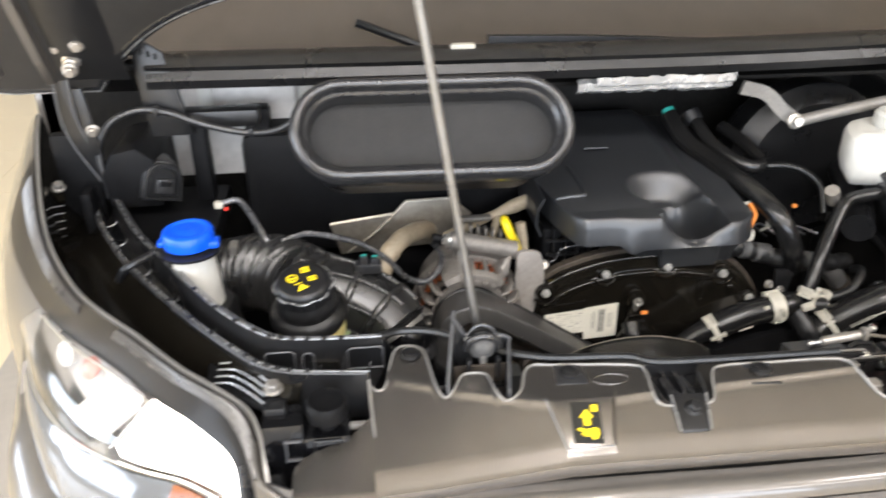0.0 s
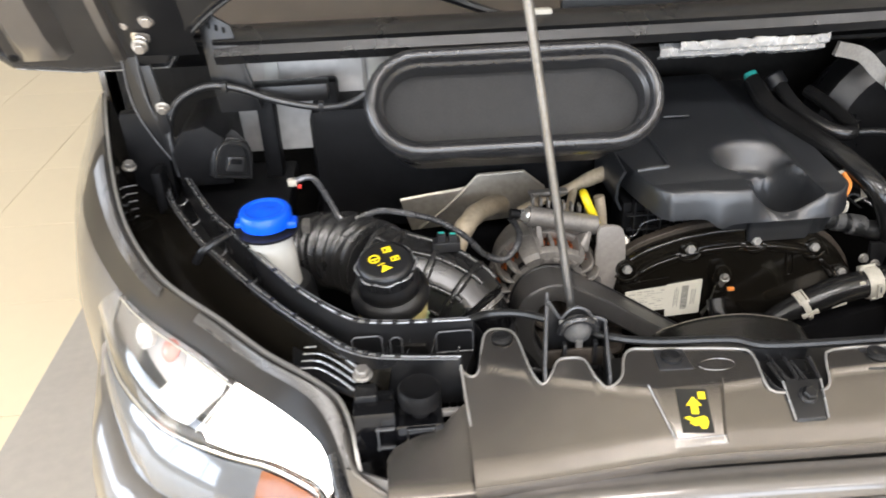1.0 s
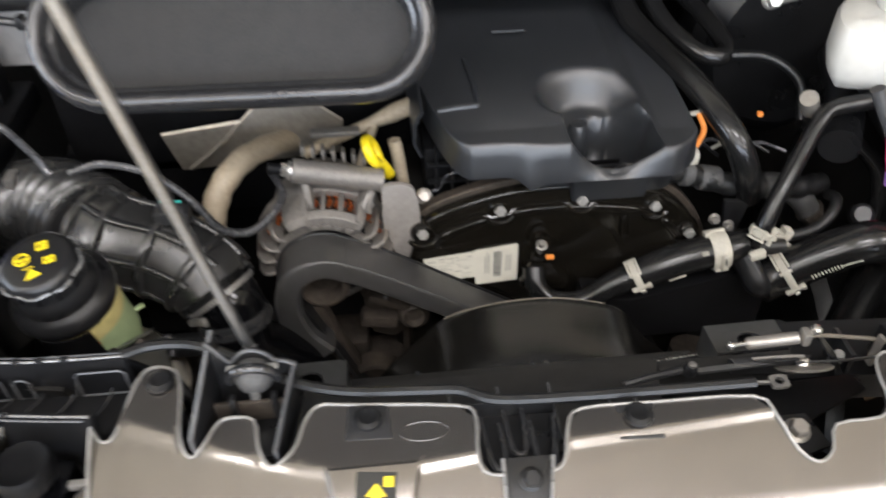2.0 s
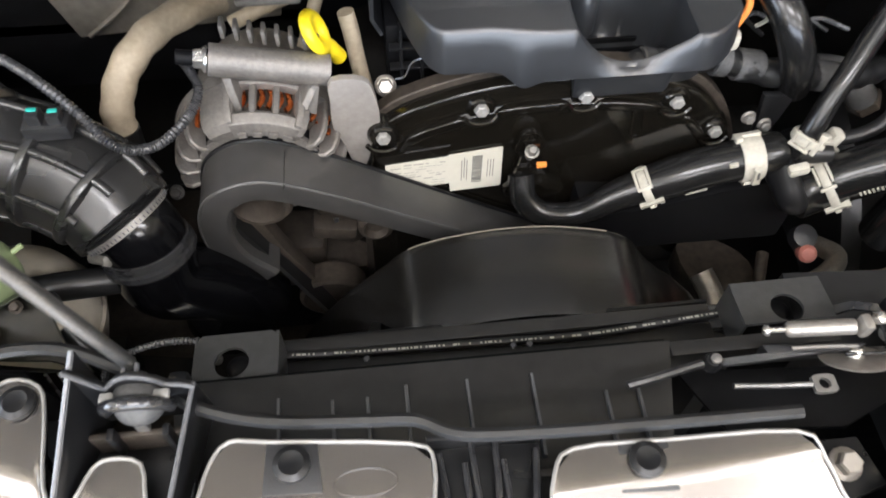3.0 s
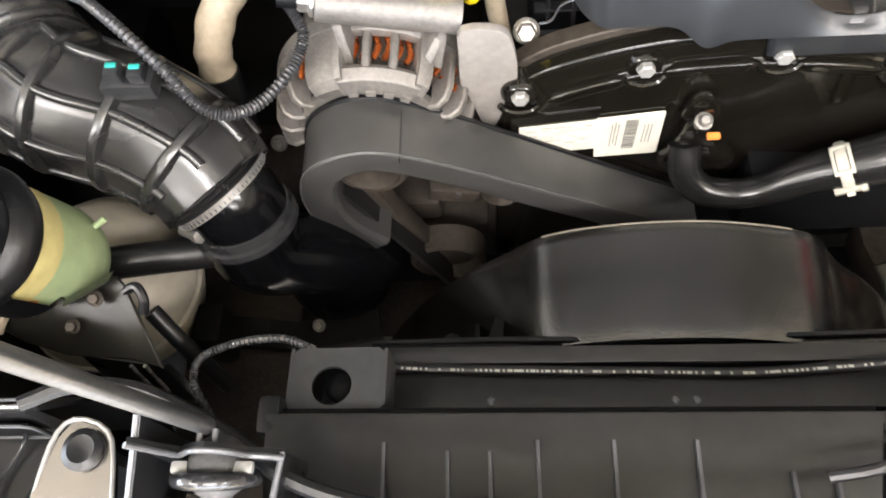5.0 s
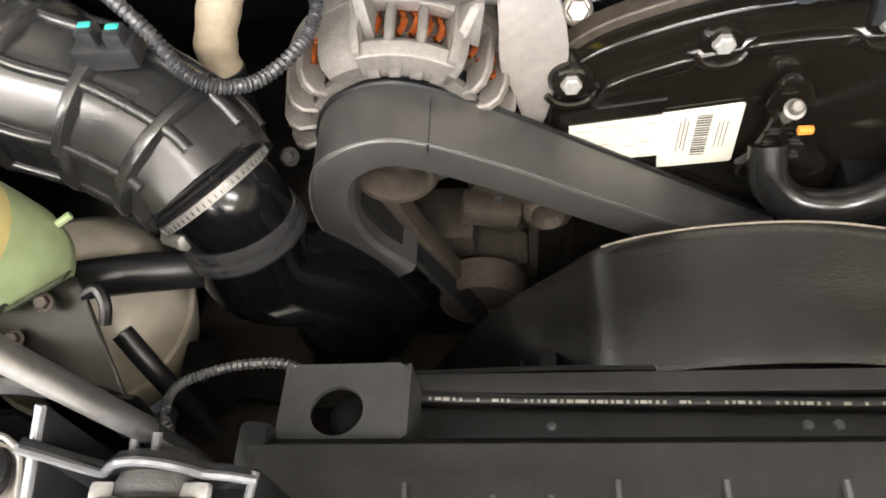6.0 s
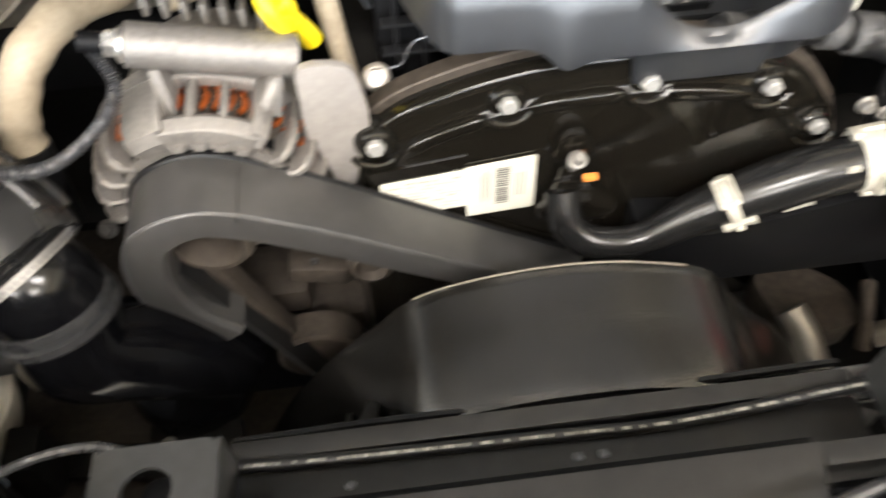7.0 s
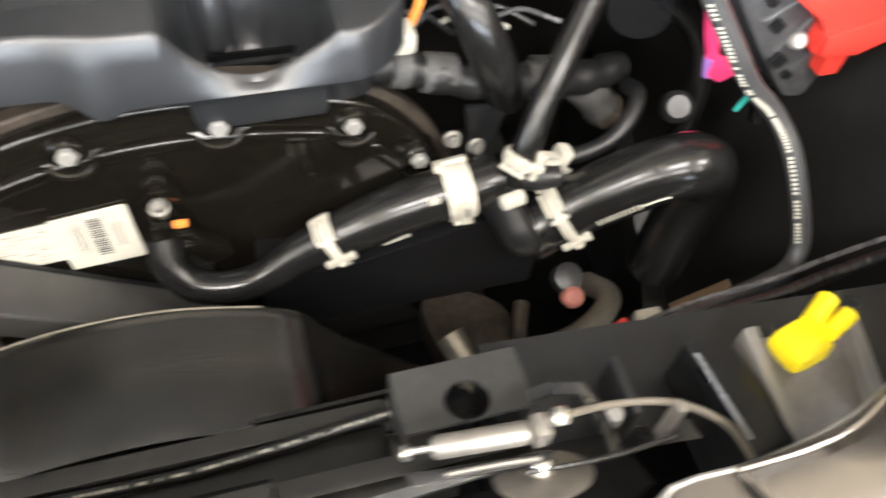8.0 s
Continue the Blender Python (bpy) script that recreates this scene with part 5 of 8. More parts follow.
def engine_cover(engine):
    bx, by = 0.4200, 0.838

    def smooth(v):
        v = max(0.0, min(1.0, v))
        return v * v * (3 - 2 * v)

    def front_y(x):
        y = 0.809 - 0.007 * smooth((x - 0.31) / 0.05)
        if x < 0.285:
            y += (0.285 - x) ** 2 * 58
        if x > 0.47:
            y += (x - 0.47) ** 2 * 22
        return y

    def top_z(x, y):
        z = 1.047 + 0.030 * max(0.0, min(1.0, (y - 0.83) / 0.27))
        z -= 0.012 * smooth((x - 0.44) / 0.03)
        # a shallow spoon behind, and the round well with steep walls
        scoop = math.hypot((x - 0.408) / 0.055, (y - 0.880) / 0.042)
        z1 = z - 0.034 * (1 - smooth((scoop - 0.45) / 0.55))
        d = math.hypot(x - bx, max(0.0, y - by) * 0.95)
        well = 0.972 + (z1 - 0.972) * smooth((d - 0.036) / 0.009)
        side = abs(x - bx) / 0.0445
        lip = 1.046 - 0.033 * max(0.0, 1 - side ** 2.2) - 0.012 * smooth((x - 0.44) / 0.03) * min(1.0, side)
        edge = max(0.0, 1 - (y - front_y(x)) / 0.006)
        return lip * edge + well * (1 - edge) if edge > 0 and side < 1 else well
    nx, ny = 110, 96
    rows = []
    for i in range(nx + 1):
        x = 0.243 + 0.262 * i / nx
        yf = front_y(x)
        rows.append([V((x, yf + (1.13 - yf) * (j / ny) ** 1.5, top_z(x, yf + (1.13 - yf) * (j / ny) ** 1.5))) for j in range(ny + 1)])
    full = []
    for i, r in enumerate(rows):
        x = r[0].x
        yf, zt = r[0].y, r[0].z
        f = max(0.0, min(1.0, (x - 0.322) / 0.026))
        zb = 1.012 - 0.006 * f * f * (3 - 2 * f) - 0.006 * math.exp(-((x - 0.338) / 0.011) ** 2)
        if x < 0.27:
            zb += (0.27 - x) * 0.3
        zb = min(zb, zt - 0.007)
        out = 0.009
        nose = 0.004 * math.exp(-((x - 0.337) / 0.010) ** 2)
        tuck = 0.972 if x > 0.352 else zb - 0.002
        skirt = [V((x, yf + 0.016, tuck)), V((x, yf + 0.006, zb - 0.001)), V((x, yf - out - nose, zb + 0.001)), V((x, yf - out * 0.9 - nose, zb + (zt - zb) * 0.25)), V((x, yf - out * 0.55 - nose * 0.4, zb + (zt - zb) * 0.6)), V((x, yf - 0.0035, zt - 0.0028)), V((x, yf - 0.0012, zt - 0.0004))]
        full.append(skirt + r)
    bm = loft(full, wrap=False, caps=False)
    bmesh.ops.recalc_face_normals(bm, faces=bm.faces)
    c = part("engine_cover", bm, COVER_GREY, engine, "charcoal plastic engine cover with a round well", 42)
    lou = part("louvre", box((0, 0, 0), (0.060, 0.0025, 0.005), 0.001), BLACK, c)
    lou.matrix_basis = Matrix.Translation((bx, by - 0.020, 0.976))
    for k in range(1, 5):
        repeat(lou, Matrix.Translation((bx, by - 0.020 + 0.012 * k, 0.976)))
    part("well_knob", lathe([(0.011, 0), (0.011, 0.03), (0.008, 0.036), (0, 0.037)], (bx - 0.020, by + 0.034, 0.985), n=20), COVER_GREY, c)
    side = sheet([[V((0.2435, y, 1.047 + 0.030 * max(0.0, min(1.0, (y - 0.83) / 0.27)))), V((0.236, y, 1.036)), V((0.235, y, 1.015)), V((0.242, y, 1.0))] for y in (0.862, 0.90, 0.96, 1.04, 1.13)], 0.003)
    part("cover_side", side, COVER_GREY, c)
    part("raised_rib", tube([(0.293, 0.945, 1.0605), (0.297, 0.905, 1.0565), (0.297, 0.872, 1.0525), (0.292, 0.867, 1.052), (0.275, 0.866, 1.0515), (0.257, 0.864, 1.050)], 0.0030, 8), COVER_GREY, c)
    part("badge_bar", box((0.345, 0.985, 1.0705), (0.035, 0.004, 0.002), 0.0008), COVER_GREY, c)
    g = part("manifold", box((0.285, 0.885, 0.965), (0.085, 0.05, 0.09), 0.004), BLACK, engine, "black ribbed plastic manifold")
    fin = part("fin", box((0, 0, 0), (0.0022, 0.012, 0.050), 0.0006), BLACK_SATIN, g)
    fin.matrix_basis = Matrix.Translation((0.254, 0.853, 0.990))
    for k in range(1, 5):
        repeat(fin, Matrix.Translation((0.254 + 0.0160 * k, 0.853 - 0.002 * k, 0.990)))
    part("cross_fin", box((0.285, 0.850, 0.998), (0.08, 0.008, 0.0022), 0.0006), BLACK_SATIN, g)
    part("cross_fin", box((0.285, 0.850, 0.978), (0.08, 0.008, 0.0022), 0.0006), BLACK_SATIN, g)
    part("wire", tube([(0.248, 0.842, 0.972), (0.256, 0.842, 0.975), (0.264, 0.842, 0.990), (0.290, 0.842, 0.994), (0.320, 0.842, 0.995)], 0.0008, 6), CONDUIT, g, "thin grey wire")
    part("lower_rail", box((0.285, 0.846, 0.958), (0.085, 0.004, 0.003), 0.0008), GREY_PLASTIC, g)
    part("engine_block", box((0.36, 1.0, 0.80), (0.30, 0.28, 0.30), 0.02), DARK, engine)
    loom = part("wiring_loom", tube([(0.42, 0.835, 0.975), (0.46, 0.832, 0.982), (0.50, 0.832, 0.981), (0.55, 0.828, 0.965), (0.62, 0.832, 0.95), (0.67, 0.85, 0.94)], 0.013, 12, 10, rfun=lambda k: 0.0115 + 0.0010 * math.sin(k * 75)), RUBBER, engine, "tape-wrapped wiring loom")
    for x, z, w in ((0.445, 0.981, 0.006), (0.470, 0.983, 0.010), (0.505, 0.980, 0.006), (0.530, 0.972, 0.011), (0.568, 0.961, 0.008), (0.60, 0.954, 0.010)):
        part("tape", lathe([(0.0122, -w), (0.0132, -w * 0.8), (0.0132, w * 0.8), (0.0122, w)], (x, 0.831, z), (0.95, 0, -0.2), 14), TAPE, loom, "grey cloth tape")
    part("connector", box((0.503, 0.836, 0.999), (0.024, 0.020, 0.016), 0.005), IVORY, loom, "ivory plug connector")
    part("orange_wire", tube([(0.514, 0.842, 1.002), (0.521, 0.846, 1.020), (0.519, 0.86, 1.03)], 0.0028, 8), ORANGE, loom, "orange wire")
    part("pale_wire", tube([(0.512, 0.865, 1.028), (0.530, 0.862, 1.030), (0.542, 0.855, 1.018), (0.545, 0.850, 1.0)], 0.0026, 8), IVORY, loom, "pale wire")
    for k in range(5):
        x0 = 0.50 + 0.018 * k
        part("thin_wire", tube([(x0, 0.85, 0.995), (x0 + 0.02, 0.855 + 0.004 * (k % 2), 1.002 - 0.002 * k), (x0 + 0.045, 0.85, 0.985)], 0.0018, 6), (RUBBER, CONDUIT, IVORY)[k % 3], loom)
    part("bracket", prism([(0.545, 0.955), (0.572, 0.952), (0.568, 0.925), (0.562, 0.90), (0.552, 0.90), (0.549, 0.93)], 0.812, 0.818, "xz", 0.001), BLACK_SATIN, engine)
    for x, z in ((0.535, 0.938), (0.552, 0.928), (0.540, 0.908), (0.580, 0.888), (0.567, 0.870)):
        bolt("bolt", (x, 0.806, z), (0, -1, 0.2), 0.0045, engine, CAST)


def belt_cover(engine):
    line = [(0.120, 0.838), (0.100, 0.866), (0.0905, 0.895), (0.0905, 0.925), (0.0985, 0.951), (0.1145, 0.9655), (0.137, 0.9695), (0.160, 0.9615), (0.197, 0.9395), (0.244, 0.907), (0.287, 0.877), (0.33, 0.847), (0.37, 0.82)]
    path = [(p.x, p.y) for p in smooth_path([(*q, 0) for q in line], 6)]
    loops = []
    w = 0.0235
    n = len(path)
    for i, (x, z) in enumerate(path):
        a, b = path[max(0, i - 1)], path[min(n - 1, i + 1)]
        t = V((b[0] - a[0], b[1] - a[1])).normalized()
        inn = V((t.y, -t.x))
        f = i / (n - 1)
        y0, y1 = 0.747 + 0.030 * max(0, f - 0.4), 0.787 + 0.020 * max(0, f - 0.4)

        def q(d, y):
            return V((x + inn.x * d, y, z + inn.y * d))
        loops.append([q(0, y1), q(0, y0 + 0.003), q(0.0006, y0 + 0.001), q(0.0020, y0), q(w - 0.003, y0), q(w, y0 + 0.003), q(w, y1 - 0.006), q(w - 0.004, y1 - 0.006), q(w - 0.004, y0 + 0.006), q(0.004, y0 + 0.006), q(0.004, y1)])
    c = part("belt_cover", loft(loops), BELT_GREY, engine, "dusty black moulded belt guard", 40)
    part("moulding_line", box((0.1602, 0.767, 0.9612), (0.0006, 0.038, 0.0010), 0), BLACK_SATIN, c)
    part("rear_bead", tube([(x, 0.789 + 0.020 * max(0, i / (n - 1) - 0.4), z) for i, (x, z) in enumerate(path)][12::3], 0.0018, 6, 2), BLACK_SATIN, c)
    part("worn_edge", tube([(q[0] - 0.0002, 0.7482 + 0.030 * max(0, i / (n - 1) - 0.4), q[1] + 0.0002) for i, q in enumerate(path)][6::3], 0.0007, 6, 2), TAPE, c, "worn pale edge")
    part("pip", box((0.194, 0.7462, 0.922), (0.0035, 0.002, 0.0045), 0.0006), GREY_PLASTIC, c)
    part("pulley", lathe([(0.0255, 0)] + [(0.0255 - 0.0028 * (k % 2), 0.003 + 0.002 * k) for k in range(10)] + [(0.0225, 0.023), (0.0195, 0.023), (0.018, 0.018), (0.017, 0.004), (0.0, 0.004)], (0.135, 0.788, 0.920), (0, -1, 0), 32), BROWN, engine, "dusty brown alternator pulley")
    part("belt", sweep([(0.112, 0.770, 0.905), (0.128, 0.770, 0.865), (0.160, 0.770, 0.78), (0.19, 0.770, 0.70)], [(-0.002, -0.011), (0.002, -0.011), (0.002, 0.011), (-0.002, 0.011)], up=(0, 1, 0)), RUBBER, engine, "dusty ribbed drive belt")
    part("arm", bevelled(loft([[(0.112, 0.774, 0.893), (0.131, 0.774, 0.887), (0.131, 0.79, 0.887), (0.112, 0.79, 0.893)], [(0.126, 0.772, 0.855), (0.143, 0.772, 0.846), (0.143, 0.79, 0.846), (0.126, 0.79, 0.855)], [(0.150, 0.776, 0.785), (0.167, 0.776, 0.778), (0.167, 0.79, 0.778), (0.150, 0.79, 0.785)]]), 0.002), BROWN, engine, "dull cast tensioner arm")
    part("casting", prism([(0.155, 0.905), (0.20, 0.895), (0.245, 0.868), (0.240, 0.835), (0.20, 0.80), (0.175, 0.81), (0.17, 0.86)], 0.805, 0.86, "xz", 0.006), BROWN, engine, "dusty brown engine casting")
    part("casting_rib", box((0.20, 0.798, 0.868), (0.055, 0.02, 0.010), 0.003, Matrix.Rotation(0.45, 4, "Y")), BROWN, engine)
    part("casting_rib", box((0.185, 0.80, 0.84), (0.04, 0.02, 0.016), 0.004, Matrix.Rotation(0.2, 4, "Y")), BROWN, engine)
    part("casting_boss", lathe([(0.016, 0), (0.016, 0.02), (0.011, 0.024), (0.008, 0.018), (0, 0.018)], (0.222, 0.808, 0.846), (0, -1, 0.2), 20), BROWN, engine)
    part("pump_pulley", lathe([(0.032, 0), (0.032, 0.02), (0.028, 0.022), (0.024, 0.012), (0.010, 0.010), (0, 0.012)], (0.175, 0.79, 0.765), (0, -1, 0), 28), BROWN, engine)
    for z in (0.77, 0.73):
        part("sump_part", box((0.12 + (0.77 - z), 0.84, z), (0.10, 0.05, 0.03), 0.008), BROWN, engine)
    part("crossmember", box((0.17, 0.76, 0.66), (0.3, 0.06, 0.05), 0.01), BROWN, engine)


def alternator():
    cx, cz = 0.138, 0.929
    a = thing("alternator", (cx, 0.86, 0.86), "cast aluminium alternator with copper windings behind its slots", "alternator")
    ax = (0, 1, 0)
    part("rear_housing", lathe([(0.0, 0), (0.055, 0.0), (0.0655, 0.001), (0.066, 0.006), (0.058, 0.014), (0.056, 0.06), (0.048, 0.078), (0, 0.08)], (cx, 0.829, cz), ax, 48), ALT_CAST, a)
    part("front_ring", lathe([(0.040, 0.004), (0.046, 0.002), (0.050, 0.003), (0.050, 0.008), (0.040, 0.008)], (cx, 0.790, cz), ax, 48), ALT_CAST, a)
    part("winding", lathe([(0.0, 0), (0.052, 0.0), (0.0585, 0.003), (0.0585, 0.022), (0, 0.022)], (cx, 0.8065, cz), ax, 48), BROWN, a, "dark winding core")
    random.seed(3)
    for k in range(34):
        an = radians(-112 + 6.6 * k)
        s0, c0, s1, c1 = math.sin(an), math.cos(an), math.sin(an + 0.05), math.cos(an + 0.05)
        part("winding_strand", tube([(cx + s0 * 0.0588, 0.807, cz + c0 * 0.0588), (cx + s1 * 0.0603, 0.815 + random.uniform(-0.002, 0.002), cz + c1 * 0.0603), (cx + s0 * 0.0590, 0.828, cz + c0 * 0.0590)], 0.0021, 6, 3), COPPER, a, "orange copper strand")
    part("rotor", lathe([(0, 0), (0.048, 0), (0.050, 0.004), (0.050, 0.030), (0, 0.030)], (cx, 0.793, cz), ax, 40), BLACK, a)
    part("rear_band", lathe([(0.0580, 0.0), (0.0690, 0.0), (0.0695, 0.010), (0.0580, 0.010)], (cx, 0.8255, cz), ax, 56), ALT_CAST, a)
    # ribs are what is left between the slots of the end frame, angles clockwise from the top
    slots = [(-104, 11), (-88, 12), (-72, 12), (-56, 12), (-39, 12), (-4, 10.5), (11, 10.5), (26, 10.5), (47, 11), (62, 10), (77, 10), (92, 10)]
    ends = [(-s[1] / 2 + s[0], s[1] / 2 + s[0]) for s in slots]
    for (lo0, lo1), (hi0, hi1) in zip(ends, ends[1:]):
        loops = []
        k = max(2, round((hi0 - lo1) / 4))
        for i in range(k + 1):
            an = radians(lo1 + (hi0 - lo1) * i / k)
            s, c = math.sin(an), math.cos(an)
            rows = ((0.046, 0.791), (0.056, 0.788), (0.0625, 0.791), (0.0665, 0.799), (0.0680, 0.812), (0.0685, 0.830), (0.052, 0.830), (0.050, 0.797))
            loops.append([(cx + s * r, y, cz + c * r) for r, y in rows])
        part("rib", bevelled(loft(loops), 0.0012, 1, 50), ALT_CAST, a)
    # sill, lintel and raised posts round the three top windows
    def arc_bar(name, a0, a1, rows):
        loops = []
        for i in range(15):
            an = radians(a0 + (a1 - a0) * i / 14)
            loops.append([(cx + math.sin(an) * r, y, cz + math.cos(an) * r) for r, y in rows])
        part(name, bevelled(loft(loops), 0.0010, 2, 50), ALT_CAST, a)
    arc_bar("window_sill", -13, 36, ((0.050, 0.7865), (0.0620, 0.7880), (0.0655, 0.7950), (0.0640, 0.7990), (0.052, 0.7990)))
    arc_bar("window_lintel", -15, 37, ((0.062, 0.8215), (0.0695, 0.8205), (0.0740, 0.8300), (0.0760, 0.8420), (0.062, 0.8420)))
    for a0, a1 in ((-13, -9.5), (31.5, 36)):
        arc_bar("window_post", a0, a1, ((0.056, 0.7885), (0.0650, 0.7890), (0.0700, 0.7990), (0.0725, 0.8200), (0.0740, 0.8400), (0.060, 0.8400)))
    for k in range(4):
        arc_bar("fan_slot", -9 + 12 * k, -2 + 12 * k, ((0.0500, 0.7845), (0.0545, 0.7850), (0.0545, 0.7880), (0.0500, 0.7880)))
    part("pad_plate", bevelled(loft([[(0.122, 0.8230, 0.9980), (0.180, 0.8235, 0.9880), (0.180, 0.838, 0.9880), (0.122, 0.838, 0.9980)], [(0.124, 0.8200, 1.0160), (0.190, 0.8230, 0.9990), (0.190, 0.838, 0.9990), (0.124, 0.838, 1.0160)]]), 0.0015), ALT_CAST, a)
    part("corner_brace", bevelled(loft([[(0.1795, 0.806, 0.9790), (0.1865, 0.806, 0.9750), (0.1865, 0.818, 0.9750), (0.1795, 0.818, 0.9790)], [(0.1860, 0.812, 1.0000), (0.1915, 0.812, 0.9985), (0.1915, 0.828, 0.9985), (0.1860, 0.828, 1.0000)]]), 0.0014), ALT_CAST, a)
    p0, p1 = V((0.116, 0.822, 1.0225)), V((0.199, 0.826, 1.001))
    d = (p1 - p0).normalized()
    boss = part("mounting_boss", tube([p0, p1], 0.0118, 24, 1), ALT_CAST, a, "pale cast mounting boss")
    bolt("bolt", p0 - d * 0.001, -d, 0.007, boss)
    part("plug", tube([p0 - d * 0.008, p0 - d * 0.022], 0.0055, 10, 1), BLACK, boss)
    for x0, z0, x1 in ((0.127, 1.012, 0.131), (0.187, 0.998, 0.178)):
        part("web", bevelled(loft([[(x0 - 0.003, 0.812, z0), (x0 + 0.003, 0.812, z0), (x0 + 0.004, 0.84, z0), (x0 - 0.004, 0.84, z0)], [(x1 - 0.004, 0.803, 0.984), (x1 + 0.003, 0.803, 0.984), (x1 + 0.006, 0.84, 0.980), (x1 - 0.008, 0.84, 0.980)]]), 0.0015), ALT_CAST, a)
    for k in range(8):
        x = 0.126 + 0.0095 * k
        part("cooling_fin", box((x, 0.846, 1.030 - 0.0026 * k), (0.0032, 0.012, 0.012), 0.001), ALT_CAST, a)
    st = prism(round_poly([(0.200, 1.006), (0.224, 1.005), (0.231, 0.990), (0.2335, 0.962), (0.227, 0.944), (0.2215, 0.917), (0.213, 0.903), (0.208, 0.918), (0.202, 0.943), (0.197, 0.957), (0.1975, 0.985)], 3), 0.808, 0.814, "xz", 0.001)
    part("strap", st, STRAP, a, "flat dull steel adjuster strap", 30)


def dipstick():
    d = thing("dipstick", (0.20, 0.87, 0.92), "yellow ring-handled oil dipstick in a steel tube", "dipstick")
    c, n = V((0.192, 0.842, 1.024)), V((-0.915, 0.06, -0.40)).normalized()
    u = V((0, 1, 0.15)).normalized()
    u = (u - n * u.dot(n)).normalized()
    w = n.cross(u)
    ring = [c + u * (0.0115 * math.cos(2 * math.pi * k / 28)) + w * (0.0135 * math.sin(2 * math.pi * k / 28)) for k in range(29)]
    part("handle", tube(ring, 0.0050, 12, 1, straight=True), YELLOW, d, "yellow ring handle")
    part("stem", tube([c + V((0.006, 0.002, -0.012)), c + V((0.010, 0.006, -0.022)), c + V((0.014, 0.010, -0.034))], 0.0060, 12, rfun=lambda k: 0.0050 + 0.0016 * k), YELLOW, d)
    part("tube", tube([(0.214, 0.872, 1.016), (0.217, 0.869, 0.998), (0.220, 0.865, 0.97), (0.226, 0.858, 0.93), (0.232, 0.85, 0.88)], 0.0068, 12), BEIGE_WRAP, d, "dull tube")
    bolt("bolt", (0.240, 0.842, 0.966), (0, -0.8, 0.6), 0.0065, d, DULL_STEEL)


# ---- air intake ----
def stadium(c, ux, uy, half_len, r, n=14):
    c, ux, uy = V(c), V(ux), V(uy)
    out = []
    for s, a0 in ((1, -math.pi / 2), (-1, math.pi / 2)):
        for k in range(n):
            a = a0 + math.pi * k / (n - 1)
            out.append(c + ux * (s * half_len + r * math.cos(a)) + uy * (r * math.sin(a)))
    return out


def air_box():
    a = thing("air_filter_box", (0.09, 0.95, 0.94), "black plastic air filter box with a wide oval intake mouth", "air box")
    c = V((0.0945, 0.793, 1.177))
    ux = V((1, -0.035, 0)).normalized()
    uy = V((0, 0.60, 0.80)).normalized()
    un = ux.cross(uy).normalized()
    if un.y > 0:
        un = -un
    loops = []
    hl, r0 = 0.098, 0.0585
    for dr, dn in ((-0.002, -0.030), (0.001, -0.010), (0.001, -0.002), (-0.002, 0.005), (-0.006, 0.0085), (-0.010, 0.0080), (-0.013, 0.0045), (-0.0140, -0.001), (-0.0155, -0.003), (-0.0180, -0.004), (-0.0195, -0.007), (-0.0205, -0.030)):
        loops.append(stadium(c + un * dn, ux, uy, hl, r0 + dr))
    rim = part("intake_rim", loft(loops, caps=False), RIM_BLACK, a, "satin black oval rim", 60)
    part("intake_mesh", loft([stadium(c - un * 0.028, ux, uy, hl, r0 - 0.018), stadium(c - un * 0.031, ux, uy, hl, r0 - 0.018)]), MESH_DARK, rim, "dark mesh screen")
    loops = [stadium(c - un * d, ux, uy, hl + e, r0 - 0.006 + g) for d, e, g in ((0.033, 0, 0), (0.04, 0, 0.001), (0.06, 0.0, -0.004), (0.12, 0.0, -0.01))]
    part("intake_duct", loft(loops), BLACK_SATIN, a)
    part("body", box((0.05, 1.03, 1.02), (0.38, 0.14, 0.20), 0.02), BLACK, a)
    part("lower_body", box((0.02, 1.02, 0.92), (0.34, 0.12, 0.10), 0.02), BLACK, a)
    p = thing("relay_box", (-0.223, 0.93, 1.04), "black plastic box with an arched recessed lid", "box")
    arch = [(-0.262, 1.042), (-0.262, 1.090), (-0.254, 1.108), (-0.238, 1.118), (-0.214, 1.118), (-0.198, 1.108), (-0.190, 1.090), (-0.186, 1.042)]
    pivot = V((-0.224, 0.905, 1.080))
    turn = Matrix.Translation(V((-0.2265, 0.905, 1.083))) @ Matrix.Scale(0.62, 4) @ Matrix.Rotation(0.30, 4, "Y") @ Matrix.Rotation(0.42, 4, "Z") @ Matrix.Rotation(-0.16, 4, "X") @ Matrix.Translation(-pivot)

    def turned(bm):
        bmesh.ops.transform(bm, matrix=turn, verts=bm.verts)
        return bm
    part("shell", turned(stacked(arch, [(-0.003, 1.03), (-0.003, 0.925), (-0.001, 0.918), (0.001, 0.917), (0.0, 0.904), (0.002, 0.902), (0.009, 0.902), (0.012, 0.910)])), BLACK_SATIN, p)
    part("inset", turned(box((-0.224, 0.903, 1.072), (0.034, 0.010, 0.030), 0.003)), GREY_PLASTIC, p)
    part("inset_slot", turned(box((-0.224, 0.8975, 1.078), (0.022, 0.004, 0.010), 0.001)), BLACK, p)
    part("housing", bevelled(prism([(-0.296, 1.050), (-0.300, 1.095), (-0.285, 1.122), (-0.255, 1.128), (-0.235, 1.112), (-0.232, 1.050)], 0.905, 1.02, "xz"), 0.006), BLACK, p, "dark rounded housing")
    part("tray", box((-0.23, 0.93, 1.02), (0.13, 0.16, 0.03), 0.008), BLACK, p)


